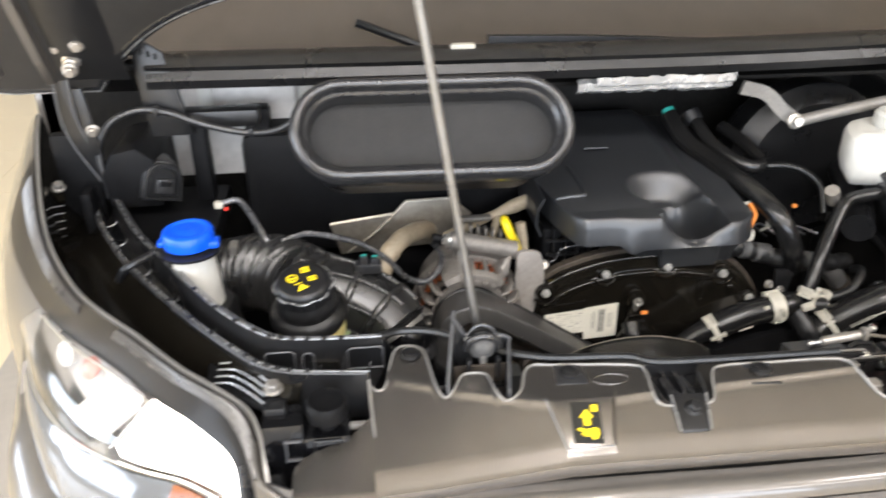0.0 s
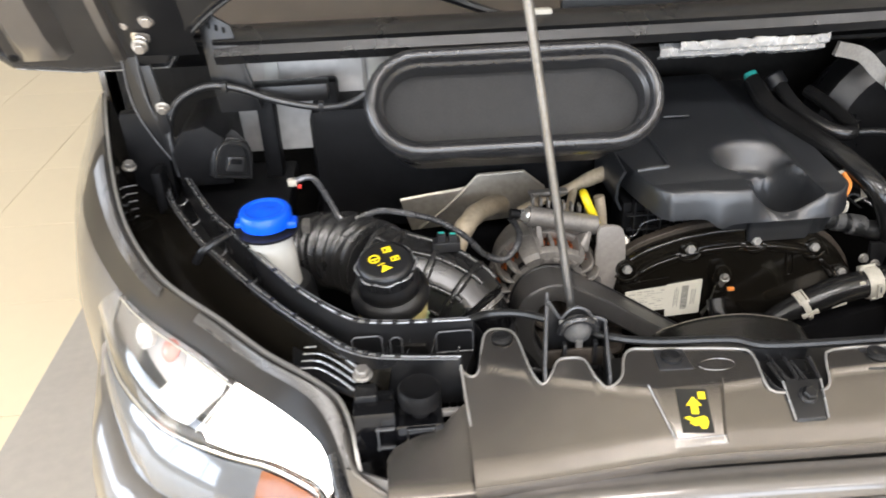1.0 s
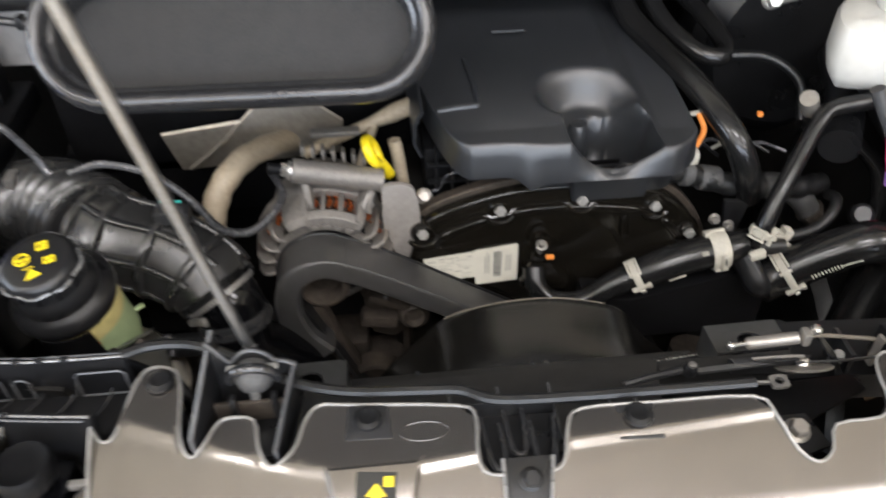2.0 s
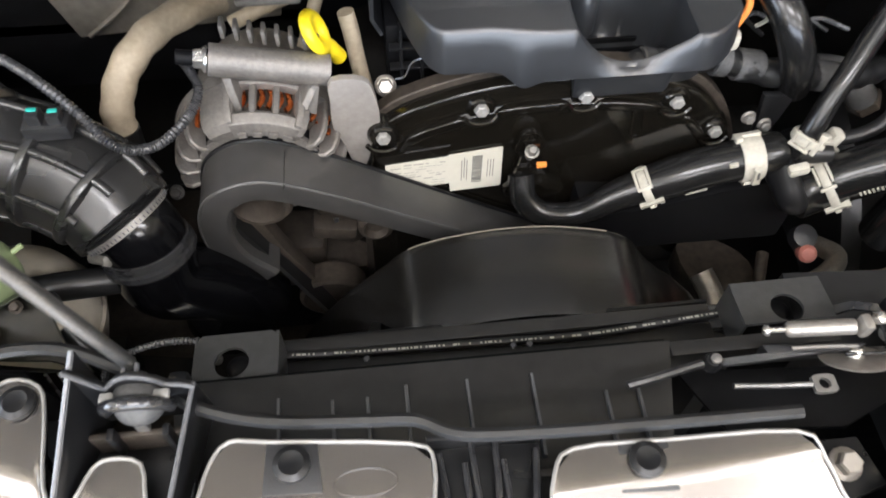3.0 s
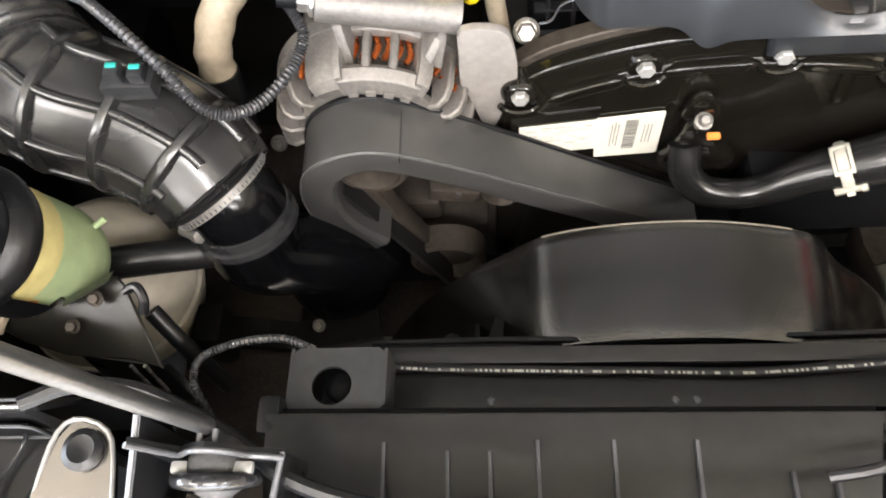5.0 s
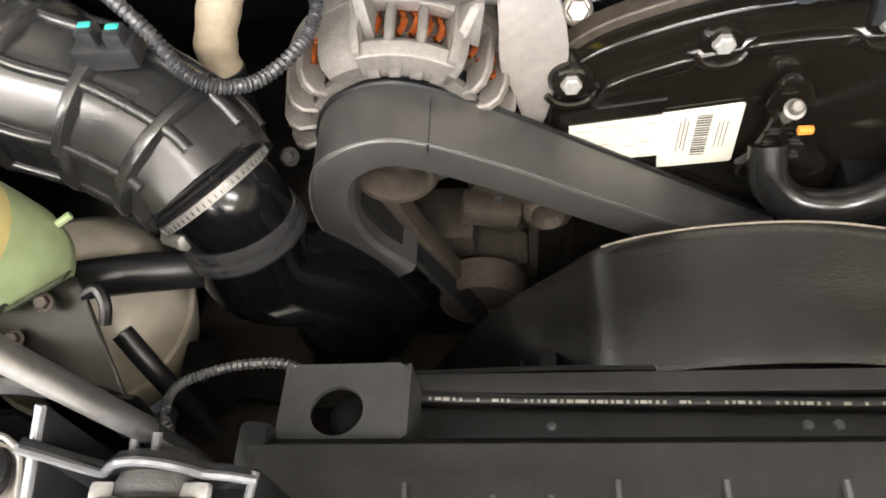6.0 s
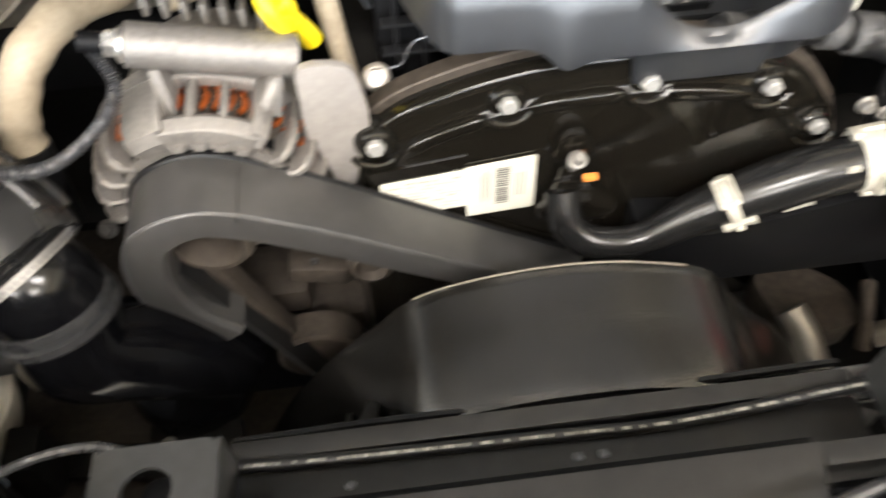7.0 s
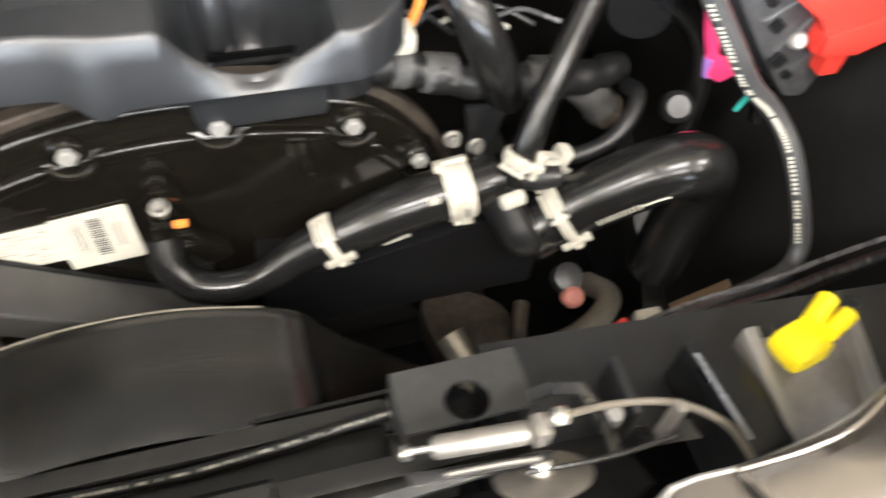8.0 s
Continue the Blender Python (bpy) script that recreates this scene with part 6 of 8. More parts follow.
def intake_hose():
    h = thing("intake_hose", (0.0, 0.8, 0.9), "ribbed black rubber air intake hose with a steel clamp", "hose")
    bell = [(-0.190, 0.886, 0.950), (-0.155, 0.874, 0.963), (-0.120, 0.852, 0.979), (-0.090, 0.822, 0.989), (-0.062, 0.793, 0.990)]
    part("bellows", tube(bell, 0.05, 36, 34, rfun=lambda k: 0.0440 + 0.0042 * math.cos(k * 2 * math.pi * 12)), INTAKE_RUBBER, h, "pleated black bellows")
    body = [(-0.064, 0.795, 0.989), (-0.043, 0.7835, 0.986), (-0.005, 0.772, 0.978), (0.0285, 0.756, 0.964), (0.0455, 0.7395, 0.9505)]
    path = smooth_path(body, 10)
    fr = frames(path)
    sides, fine = 8, 32
    facing = V((0.38, -0.50, 0.775))

    def radius(i):
        return 0.0445 - 0.0050 * i / 40

    def turned_to(i, k):
        t, s, u = fr[i]
        return math.atan2(facing.dot(u), facing.dot(s)) - radians(45 * k)
    loops = [[p + (s * math.cos(a) + u * math.sin(a)) * radius(i) * (0.975 + 0.025 * math.cos(sides * (a - turned_to(i, 0)))) for a in (turned_to(i, k * sides / fine) for k in range(fine))] for i, (p, (t, s, u)) in enumerate(zip(path, fr))]
    part("sleeve", loft(loops), INTAKE_RUBBER, h, "satin black rubber sleeve in shallow panels", 60)
    for i in (1, 10, 20, 30):
        t, s, u = fr[i]
        r = radius(i)
        part("hoop", lathe([(r - 0.003, -0.0052), (r + 0.0008, -0.0042), (r + 0.0034, -0.0024), (r + 0.0039, 0.0), (r + 0.0034, 0.0024), (r + 0.0008, 0.0042), (r - 0.003, 0.0052)], path[i], t, 36), INTAKE_RUBBER, h)
    for k in range(sides):
        line = [p + (s * math.cos(turned_to(i, k)) + u * math.sin(turned_to(i, k))) * (radius(i) - 0.0003) for i, (p, (t, s, u)) in enumerate(zip(path, fr))]
        part("rib", tube(line[2:37:3], 0.0033, 10, 3), INTAKE_RUBBER, h)
    t = V((0.535, -0.434, -0.724)).normalized()
    end = V((0.046, 0.7395, 0.950))
    for k in range(3):
        part("end_bead", lathe([(0.0350 - 0.0012 * k, -0.0018), (0.0385 - 0.0017 * k, 0.0), (0.0350 - 0.0012 * k, 0.0018)], end - t * (0.010 - 0.0035 * k), t, 36), INTAKE_RUBBER, h)
    cl = part("clamp", lathe([(0.0325, -0.0026), (0.0342, -0.0026), (0.0342, 0.0026), (0.0325, 0.0026)], end, t, 48), CAST, h, "steel band clamp")
    slot = part("band_slot", box((0, 0, 0), (0.0008, 0.0036, 0.0005), 0), CONDUIT, cl)
    q = V((0, 0, 1)).rotation_difference(t).to_matrix()
    ok = False
    for k in range(60):
        an = 2 * math.pi * k / 60
        rad = q @ V((math.cos(an), math.sin(an), 0))
        tan = q @ V((-math.sin(an), math.cos(an), 0))
        m = Matrix((tan, t, rad)).transposed().to_4x4()
        m.translation = end + rad * 0.0346
        if not ok:
            slot.matrix_basis = m
            ok = True
        else:
            repeat(slot, m)
    part("clamp_screw", tube([(0.0205, 0.7175, 0.9385), (0.0335, 0.7095, 0.9465)], 0.0042, 10, 1), CAST, cl, "clamp screw")
    part("clamp_head", lathe([(0.0050, 0), (0.0050, 0.004), (0.0035, 0.005), (0, 0.005)], (0.033, 0.7100, 0.9460), (0.8, -0.5, 0.3), 6), CAST, cl)
    d = thing("turbo_duct", (0.07, 0.74, 0.77), "deep black moulded duct below the intake hose", "duct")
    fc, fa = V((0.0545, 0.7315, 0.926)), V((0.14, -0.28, -0.95)).normalized()
    part("neck", tube([end + t * 0.001, end + t * 0.008, fc - fa * 0.010, fc], 0.0315, 32, 6), DEEP_GLOSS, d)
    part("flange", lathe([(0.030, -0.008), (0.0328, -0.007), (0.0335, -0.0035), (0.0322, -0.0025), (0.0325, 0.0), (0.0348, 0.001), (0.0352, 0.005), (0.0335, 0.0075), (0.030, 0.008)], fc, fa, 48), RIM_BLACK, d, "stepped black flange")
    part("elbow", tube([fc + fa * 0.004, fc + fa * 0.03, (0.078, 0.735, 0.868), (0.096, 0.748, 0.835), (0.110, 0.765, 0.79)], 0.0315, 32, 6), DEEP_GLOSS, d)
    part("barrel", lathe([(0.040, 0.04), (0.044, 0.03), (0.042, 0.012), (0.036, 0.003), (0.02, 0.0), (0, 0.0)], (0.085, 0.760, 0.750), (0, 0, 1), 32), DEEP_GLOSS, d)
    part("foot_rail", sweep([(-0.02, 0.70, 0.80), (0.02, 0.705, 0.775), (0.06, 0.705, 0.765), (0.12, 0.715, 0.765)], [(-0.012, -0.004), (0.012, -0.004), (0.012, 0.004), (-0.012, 0.004)]), DARK, d)
    bolt("bolt", (0.056, 0.818, 0.882), (0, -0.7, 0.7), 0.0048, d, CAST)
    bolt("bolt", (0.089, 0.783, 0.800), (0, -0.7, 0.7), 0.0055, d, CAST)
    bolt("bolt", (0.070, 0.712, 0.772), (0, -0.4, 0.9), 0.004, d, CAST)
    c = thing("wiring_conduit", (0.03, 0.82, 0.93), "grey corrugated wiring conduit looping past the hose", "conduit")
    part("conduit", tube([(-0.020, 0.822, 1.035), (0.008, 0.796, 1.038), (0.036, 0.771, 1.030), (0.052, 0.757, 1.017), (0.065, 0.754, 1.009), (0.081, 0.768, 0.998), (0.098, 0.795, 0.996), (0.105, 0.813, 1.003), (0.101, 0.822, 1.012), (0.096, 0.828, 1.018)], 0.0040, 10, 45, rfun=lambda k: 0.0033 + 0.0007 * math.sin(k * 2 * math.pi * 86)), SMALL_CONDUIT, c)
    part("clip_base", box((0.0155, 0.768, 1.0225), (0.030, 0.016, 0.012), 0.002), GREY_PLASTIC, c, "dark grey clip block")
    for k in range(2):
        part("green_clip", box((0.0100 + 0.0125 * k, 0.7690, 1.0372 - 0.002 * k), (0.0062, 0.0030, 0.0014), 0.0005), TEAL, c, "small green tag")
        part("clip_block", box((0.0100 + 0.0125 * k, 0.7680, 1.0310 - 0.002 * k), (0.0090, 0.010, 0.0120), 0.0018), GREY_PLASTIC, c)
    w = thing("sensor_cable", (-0.15, 0.83, 1.05), "thin black sensor cable with a pale plug", "cable")
    part("cable", tube([(-0.150, 0.826, 1.085), (-0.128, 0.83, 1.085), (-0.112, 0.835, 1.050), (-0.098, 0.83, 1.028), (-0.06, 0.83, 1.038), (-0.035, 0.826, 1.037), (-0.018, 0.820, 1.035)], 0.0036, 8), CONDUIT, w)
    part("plug", box((-0.151, 0.826, 1.084), (0.010, 0.009, 0.008), 0.002), IVORY, w, "pale plug")
    part("red_mark", box((-0.143, 0.822, 1.080), (0.004, 0.004, 0.004), 0.001), RED, w)
    part("hose_clip", box((-0.145, 0.845, 1.004), (0.010, 0.02, 0.04), 0.003), CAST, w, "bright clip")


# ---- reservoirs ----
def washer_filler():
    t = thing("washer_reservoir", (-0.165, 0.735, 0.9), "milky white washer filler neck with a blue cap", "reservoir")
    ax = V((0.06, 0.10, -1)).normalized()
    top = V((-0.168, 0.728, 1.082))
    part("neck", lathe([(0.0215, 0), (0.0225, 0.01), (0.0215, 0.028), (0.0225, 0.031), (0.0215, 0.06), (0.022, 0.075)], top, ax, 28), WHITE, t, "milky plastic neck")
    cap = lathe([(0.0245, -0.011), (0.0258, -0.010), (0.0264, -0.003), (0.0262, 0.002), (0.0246, 0.0052), (0.0215, 0.0064), (0.0195, 0.0060), (0.0182, 0.0048), (0.009, 0.0044), (0.007, 0.0052), (0, 0.0052)], top + V((0, 0, 0.014)), (0, -0.04, 1), 36)
    c = part("cap", cap, BLUE, t, "bright blue filler cap")
    part("tab", box(top + V((0.0255, -0.006, 0.006)), (0.012, 0.016, 0.008), 0.003), BLUE, c)
    part("tab", box(top + V((-0.0262, -0.004, 0.008)), (0.007, 0.014, 0.006), 0.002), BLUE, c)
    part("body", lathe([(0.0, 0.070), (0.030, 0.072), (0.034, 0.08), (0.036, 0.16), (0, 0.17)], top, ax, 28), BLACK_SATIN, t, "black lower housing")
    part("collar", lathe([(0.024, 0), (0.031, 0.001), (0.032, 0.004), (0.024, 0.006)], top + V((0, 0, -0.006)), (0, 0, 1), 28), BLACK_SATIN, t, "black strap collar")
    part("strap", tube([top + V((-0.036, -0.004, -0.003)), top + V((-0.06, -0.02, -0.01)), top + V((-0.075, -0.01, -0.03))], 0.004, 8), BLACK_SATIN, t)


def power_steering():
    t = thing("steering_reservoir", (-0.048, 0.675, 0.94), "pale green fluid reservoir with a black cap", "reservoir")
    c = V((0, 0, 0))
    lean = Matrix.Translation((-0.051, 0.6585, 1.075)) @ Matrix.Rotation(radians(14), 4, "X") @ Matrix.Rotation(radians(-3), 4, "Y") @ Matrix.Translation((0, 0, -1.076))

    def leaned(bm):
        bmesh.ops.transform(bm, matrix=lean, verts=bm.verts)
        return bm
    part("tank", leaned(lathe([(0.0, 0.941), (0.024, 0.943), (0.031, 0.950), (0.0340, 0.962), (0.0345, 0.980), (0.0345, 1.000), (0.0348, 1.002)], c, n=36)), TANK_GREEN, t, "pale green lower tank")
    part("upper_tank", leaned(lathe([(0.0350, 1.002), (0.0352, 1.012), (0.034, 1.020), (0.030, 1.025), (0, 1.025)], c, n=36)), TANK_YELLOW, t, "yellowed upper tank")
    part("cradle_shell", leaned(lathe([(0.0354, 0.985), (0.0372, 0.985), (0.0374, 1.019), (0.0356, 1.019)], c, n=14, start=radians(-118), turn=radians(62))), BLACK, t, "black cradle round the tank")
    part("nipple", leaned(tube([(0.028, 0.018, 0.966), (0.035, 0.023, 0.966)], 0.0020, 10, 1)), TANK_GREEN, t)
    part("oil_stain", leaned(lathe([(0.0, 0.0), (0.005, 0.0004), (0.003, 0.001), (0, 0.001)], V((0.016, -0.0315, 1.000)), (0.45, -0.89, 0), 14)), ORANGE, t, "small brown oil stain")
    prof = [(0.030, 1.0205), (0.0375, 1.0225), (0.0392, 1.0270), (0.0387, 1.0330), (0.0340, 1.0372), (0.0312, 1.040), (0.0318, 1.044), (0.0300, 1.051), (0.0280, 1.054), (0.0272, 1.056), (0.0272, 1.069), (0.0255, 1.0735), (0.022, 1.075), (0, 1.075)]
    cap = part("cap", leaned(lathe(prof, c, n=40)), BLACK_SATIN, t, "black cap with yellow warning symbols", 50)
    scallop = [(0.0285 * (1 + 0.035 * math.cos(8 * a)) * math.cos(a), 0.0285 * (1 + 0.035 * math.cos(8 * a)) * math.sin(a), 1.0675) for a in (2 * math.pi * k / 64 for k in range(65))]
    part("scalloped_edge", leaned(tube(scallop, 0.0011, 6, 1)), EDGE_GLINT, cap, "pale scalloped edge")
    for k in range(12):
        a = 2 * math.pi * k / 12
        part("grip", leaned(box(c + V((0.0270 * math.cos(a), 0.0270 * math.sin(a), 1.063)), (0.004, 0.005, 0.012), 0.0015, Matrix.Rotation(a, 4, "Z"))), BLACK_SATIN, cap)
    z = 1.0752
    turn = Matrix.Rotation(0.25, 4, "Z")

    def symbol(name, polys):
        bm = bmesh.new()
        for poly in polys:
            pts = [turn @ V((0.86 * x, 0.86 * y, 0)) for x, y in poly]
            prism([(p.x, p.y) for p in pts], z, z + 0.0005, "xy", into=bm)
        part(name, leaned(bm), YELLOW, cap)

    def ring(x, y, r, w, n=16):
        return [[(x + r * math.cos(2 * math.pi * k / n), y + r * math.sin(2 * math.pi * k / n)), (x + r * math.cos(2 * math.pi * (k + 1) / n), y + r * math.sin(2 * math.pi * (k + 1) / n)), (x + (r - w) * math.cos(2 * math.pi * (k + 1) / n), y + (r - w) * math.sin(2 * math.pi * (k + 1) / n)), (x + (r - w) * math.cos(2 * math.pi * k / n), y + (r - w) * math.sin(2 * math.pi * k / n))] for k in range(n)]

    def frame_of(x0, y0, x1, y1, w):
        return [[(x0, y0), (x1, y0), (x1, y0 + w), (x0, y0 + w)], [(x0, y1 - w), (x1, y1 - w), (x1, y1), (x0, y1)], [(x0, y0 + w), (x0 + w, y0 + w), (x0 + w, y1 - w), (x0, y1 - w)], [(x1 - w, y0 + w), (x1, y0 + w), (x1, y1 - w), (x1 - w, y1 - w)]]
    symbol("wheel_symbol", ring(-0.011, 0.004, 0.0066, 0.0016) + [[(-0.0165, 0.0030), (-0.0055, 0.0030), (-0.0055, 0.0046), (-0.0165, 0.0046)], [(-0.0118, -0.0015), (-0.0102, -0.0015), (-0.0102, 0.0030), (-0.0118, 0.0030)]])
    symbol("triangle_symbol", [[(-0.009, -0.019), (0.004, -0.016), (-0.0045, -0.008)], [(-0.0105, -0.0075), (-0.002, -0.0065), (-0.002, -0.0055), (-0.0105, -0.0065)]])
    symbol("book_symbol", frame_of(0.001, 0.009, 0.0108, 0.0175, 0.0016) + [[(0.0052, 0.0106), (0.0068, 0.0106), (0.0068, 0.0159), (0.0052, 0.0159)], [(0.0072, 0.0125), (0.0092, 0.0125), (0.0092, 0.0140), (0.0072, 0.0140)]])
    symbol("can_symbol", frame_of(0.006, -0.007, 0.0155, 0.0000, 0.0014) + [[(0.0095, -0.0050), (0.0125, -0.0050), (0.0125, -0.0020), (0.0095, -0.0020)]])
    b = thing("reservoir_bracket", (-0.03, 0.655, 0.92), "glossy dark folded steel bracket holding the reservoir", "bracket")
    plate = [(-0.0633, 0.6702, 0.9791), (-0.0406, 0.6588, 0.9800), (-0.0369, 0.6654, 0.9800), (-0.0170, 0.6522, 0.9810), (0.0009, 0.6626, 0.9838), (0.0085, 0.6664, 0.9857), (0.0142, 0.6607, 0.9838), (0.0217, 0.6437, 0.9725), (0.0321, 0.6210, 0.9573), (0.0161, 0.6248, 0.9630), (-0.0208, 0.6267, 0.9668), (-0.0463, 0.6343, 0.9687), (-0.0652, 0.6437, 0.9706)]
    part("plate", bevelled(loft([[V(q) for q in plate], [V(q) + V((0, 0.001, -0.003)) for q in plate]]), 0.0008, 1), OLIVE_GLOSS, b, "glossy dark olive plate")
    part("folded_lip", bevelled(loft([[(-0.0198, 0.6522, 0.9829), (0.0085, 0.6683, 0.9876), (0.0085, 0.6692, 0.9857), (-0.0198, 0.6532, 0.9810)], [(-0.0161, 0.6461, 0.9881), (0.0104, 0.6598, 0.9928), (0.0104, 0.6607, 0.9909), (-0.0161, 0.6470, 0.9862)]]), 0.0006, 1), OLIVE_GLOSS, b)
    part("hook", tube([(0.0132, 0.6588, 0.9800), (0.0198, 0.6607, 0.9819), (0.0236, 0.6550, 0.9781), (0.0227, 0.6484, 0.9725)], 0.0028, 8), BLACK_SATIN, b)
    part("tan_clip", tube([(-0.0369, 0.6484, 0.9762), (-0.0444, 0.6532, 0.9800), (-0.0539, 0.6475, 0.9781), (-0.0595, 0.6380, 0.9734)], 0.0030, 8), BEIGE_WRAP, b, "tan clip")
    bolt("bolt", (0.0009, 0.6522, 0.9862), (0.1, -0.4, 0.9), 0.0032, b, BROWN)
    bolt("bolt", (-0.0142, 0.6399, 0.9767), (0.1, -0.4, 0.9), 0.0032, b, BROWN)
    part("lower_plate", bevelled(loft([[(-0.030, 0.636, 0.936), (0.020, 0.630, 0.932), (0.024, 0.632, 0.932), (-0.030, 0.640, 0.936)], [(-0.030, 0.628, 0.880), (0.022, 0.622, 0.880), (0.026, 0.626, 0.880), (-0.030, 0.632, 0.880)]]), 0.001), BLACK_SATIN, b)
    for x in (0.002, 0.0105):
        part("plate_edge", tube([(x, 0.6295, 0.936), (x + 0.001, 0.6235, 0.900)], 0.0012 + 0.08 * (x - 0.002) * 0.12, 6, 2), EDGE_GLINT, b)
    k = thing("expansion_tank", (-0.065, 0.71, 0.80), "large milky plastic tank below the reservoir", "tank")
    part("tank_shell", lathe([(0.0, 0.0), (0.034, 0.004), (0.055, 0.020), (0.0635, 0.045), (0.0640, 0.068), (0.058, 0.088), (0.042, 0.103), (0.020, 0.109), (0, 0.110)], (-0.066, 0.717, 0.795), n=40), TANK_CREAM, k)
    part("seam", lathe([(0.0632, 0.0), (0.0665, 0.001), (0.0665, 0.004), (0.0632, 0.005)], (-0.066, 0.717, 0.850), n=40), TANK_CREAM, k, "moulded seam")
    part("mount", box((0.006, 0.69, 0.82), (0.02, 0.03, 0.05), 0.004), DARK, k)
    o = thing("fluid_hose", (-0.01, 0.69, 0.88), "black hose running from the reservoir", "hose")
    part("hose", tube([(-0.040, 0.700, 0.925), (-0.005, 0.706, 0.922), (0.03, 0.715, 0.912), (0.06, 0.73, 0.895)], 0.011, 14), RUBBER, o)
    part("hose_end", tube([(0.008, 0.664, 0.935), (0.022, 0.650, 0.915), (0.038, 0.635, 0.87)], 0.0055, 12), RUBBER, o)


# ---- radiator ----
STRIP_RUN = [(0.158, 0.6262, 0.938), (0.190, 0.6248, 0.938), (0.240, 0.6235, 0.938), (0.300, 0.6225, 0.938), (0.355, 0.6215, 0.938), (0.400, 0.6240, 0.939), (0.430, 0.6262, 0.940), (0.460, 0.6280, 0.941)]


def radiator():
    r = thing("radiator", (0.31, 0.63, 0.45), "black radiator with a plastic fan shroud and steel brackets", "radiator")
    part("core", box((0.303, 0.612, 0.72), (0.292, 0.030, 0.41), 0.003), BLACK, r)
    part("header_tank", box((0.303, 0.614, 0.930), (0.292, 0.022, 0.012), 0.002), GUIDE, r)
    strip = part("crimp_strip", tube(STRIP_RUN, 0.0032, 10, 8), RUBBER, r, "black edge strip with unreadable white print")
    random.seed(21)
    short, wide = bpy.data.meshes.new("print_mark"), bpy.data.meshes.new("print_mark")
    for me, w in ((short, 0.0012), (wide, 0.0028)):
        bm = box((0, 0, 0), (w, 0.0014, 0.0005), 0)
        bm.to_mesh(me)
        bm.free()
        me.materials.append(FADED_INK)
    strip_y, strip_z = [(p.x, p.y) for p in smooth_path(STRIP_RUN, 4)], [(p.x, p.z) for p in smooth_path(STRIP_RUN, 4)]
    x = 0.164
    while x < 0.456:
        m = new("print_mark", random.choice((short, short, wide)))
        m.parent, m.matrix_parent_inverse = strip, Matrix.Translation(-WHERE[strip])
        m.matrix_basis = Matrix.Translation((x, lerp_table(strip_y, x) - 0.0008, lerp_table(strip_z, x) + 0.0031))
        x += random.choice((0.0026, 0.0030, 0.0034, 0.0036, 0.0075))
    part("strip_rail", box((0.303, 0.634, 0.930), (0.296, 0.010, 0.012), 0.001), GUIDE, r)
    # sloping ribbed air guide in front
    def gz(y):
        return 0.9905 - (0.588 - y) * 0.14
    top = loft([[(0.104, 0.588, gz(0.588)), (0.396, 0.588, gz(0.588)), (0.396, 0.588, 0.980), (0.104, 0.588, 0.978)], [(0.106, 0.525, gz(0.525)), (0.384, 0.520, gz(0.520)), (0.384, 0.522, 0.960), (0.106, 0.527, 0.960)]])
    g = part("air_guide", bevelled(top, 0.001), GUIDE, r, "dusty black ribbed air guide")
    part("guide_wall", box((0.250, 0.590, 0.950), (0.290, 0.004, 0.07), 0.001), BLACK, g)
    for x, y0, l in ((0.1635, 0.574, 0.6), (0.194, 0.570, 0.75), (0.214, 0.570, 0.75), (0.2365, 0.575, 0.8), (0.272, 0.575, 1.0), (0.310, 0.575, 1.0), (0.3515, 0.561, 0.75), (0.3705, 0.561, 0.75)):
        y1 = y0 - 0.048 * l
        # ribs are greyer than the guide: their highlights are put into the colour
        part("rib", loft([[(x - 0.0011, y0, gz(y0) - 0.002), (x + 0.0011, y0, gz(y0) - 0.002), (x + 0.0008, y0, gz(y0) + 0.002), (x - 0.0008, y0, gz(y0) + 0.002)], [(x - 0.0008, y1, gz(y1) - 0.002), (x + 0.0016, y1, gz(y1) - 0.002), (x + 0.0013, y1, gz(y1) + 0.006), (x - 0.0003, y1, gz(y1) + 0.006)]]), DIM_GLINT, g)
    for x in (0.215, 0.302, 0.312):
        part("pip", lathe([(0.002, 0), (0.0016, 0.0014), (0, 0.0016)], (x, 0.5915 + 0.002, 0.9905), n=10), GREY_PLASTIC, g)
    part("guide_end", box((0.449, 0.584, 0.974), (0.106, 0.010, 0.026), 0.002), GUIDE, g)
    part("side_pillar", box((0.105, 0.588, 0.965), (0.012, 0.02, 0.05), 0.004), BLACK_SATIN, g)
    for x0, y0, zb, wide, deep, hx, hy in ((0.1355, 0.6085, 0.9755, 0.0515, 0.0345, -0.0025, -0.0035), (0.4825, 0.6165, 0.9715, 0.0600, 0.0320, 0.001, -0.006)):
        c = V((x0, y0, zb))
        uy = V((0, 1, -0.10)).normalized()
        b = part("mounting_bracket", plate_with_hole(c, (1, 0, 0.02), uy, (0, 0.1, 1), wide, deep, 0.0105, 0.0025, hole_dx=hx, hole_dy=hy), BRACKET_GREY, r, "grey steel bracket with a round hole")
        part("bracket_leg", box(c + V((-wide / 2 + 0.001, 0.0, -0.014)), (0.002, deep, 0.030), 0.0005), BRACKET_GREY, b)
        part("bracket_leg", box(c + V((wide / 2 - 0.001, 0.0, -0.014)), (0.002, deep, 0.030), 0.0005), BRACKET_GREY, b)
        part("bracket_pin", lathe([(0.008, -0.02), (0.008, -0.004), (0.005, -0.002), (0, -0.002)], c + V((0, -0.002, -0.004)), n=16), BLACK, b)
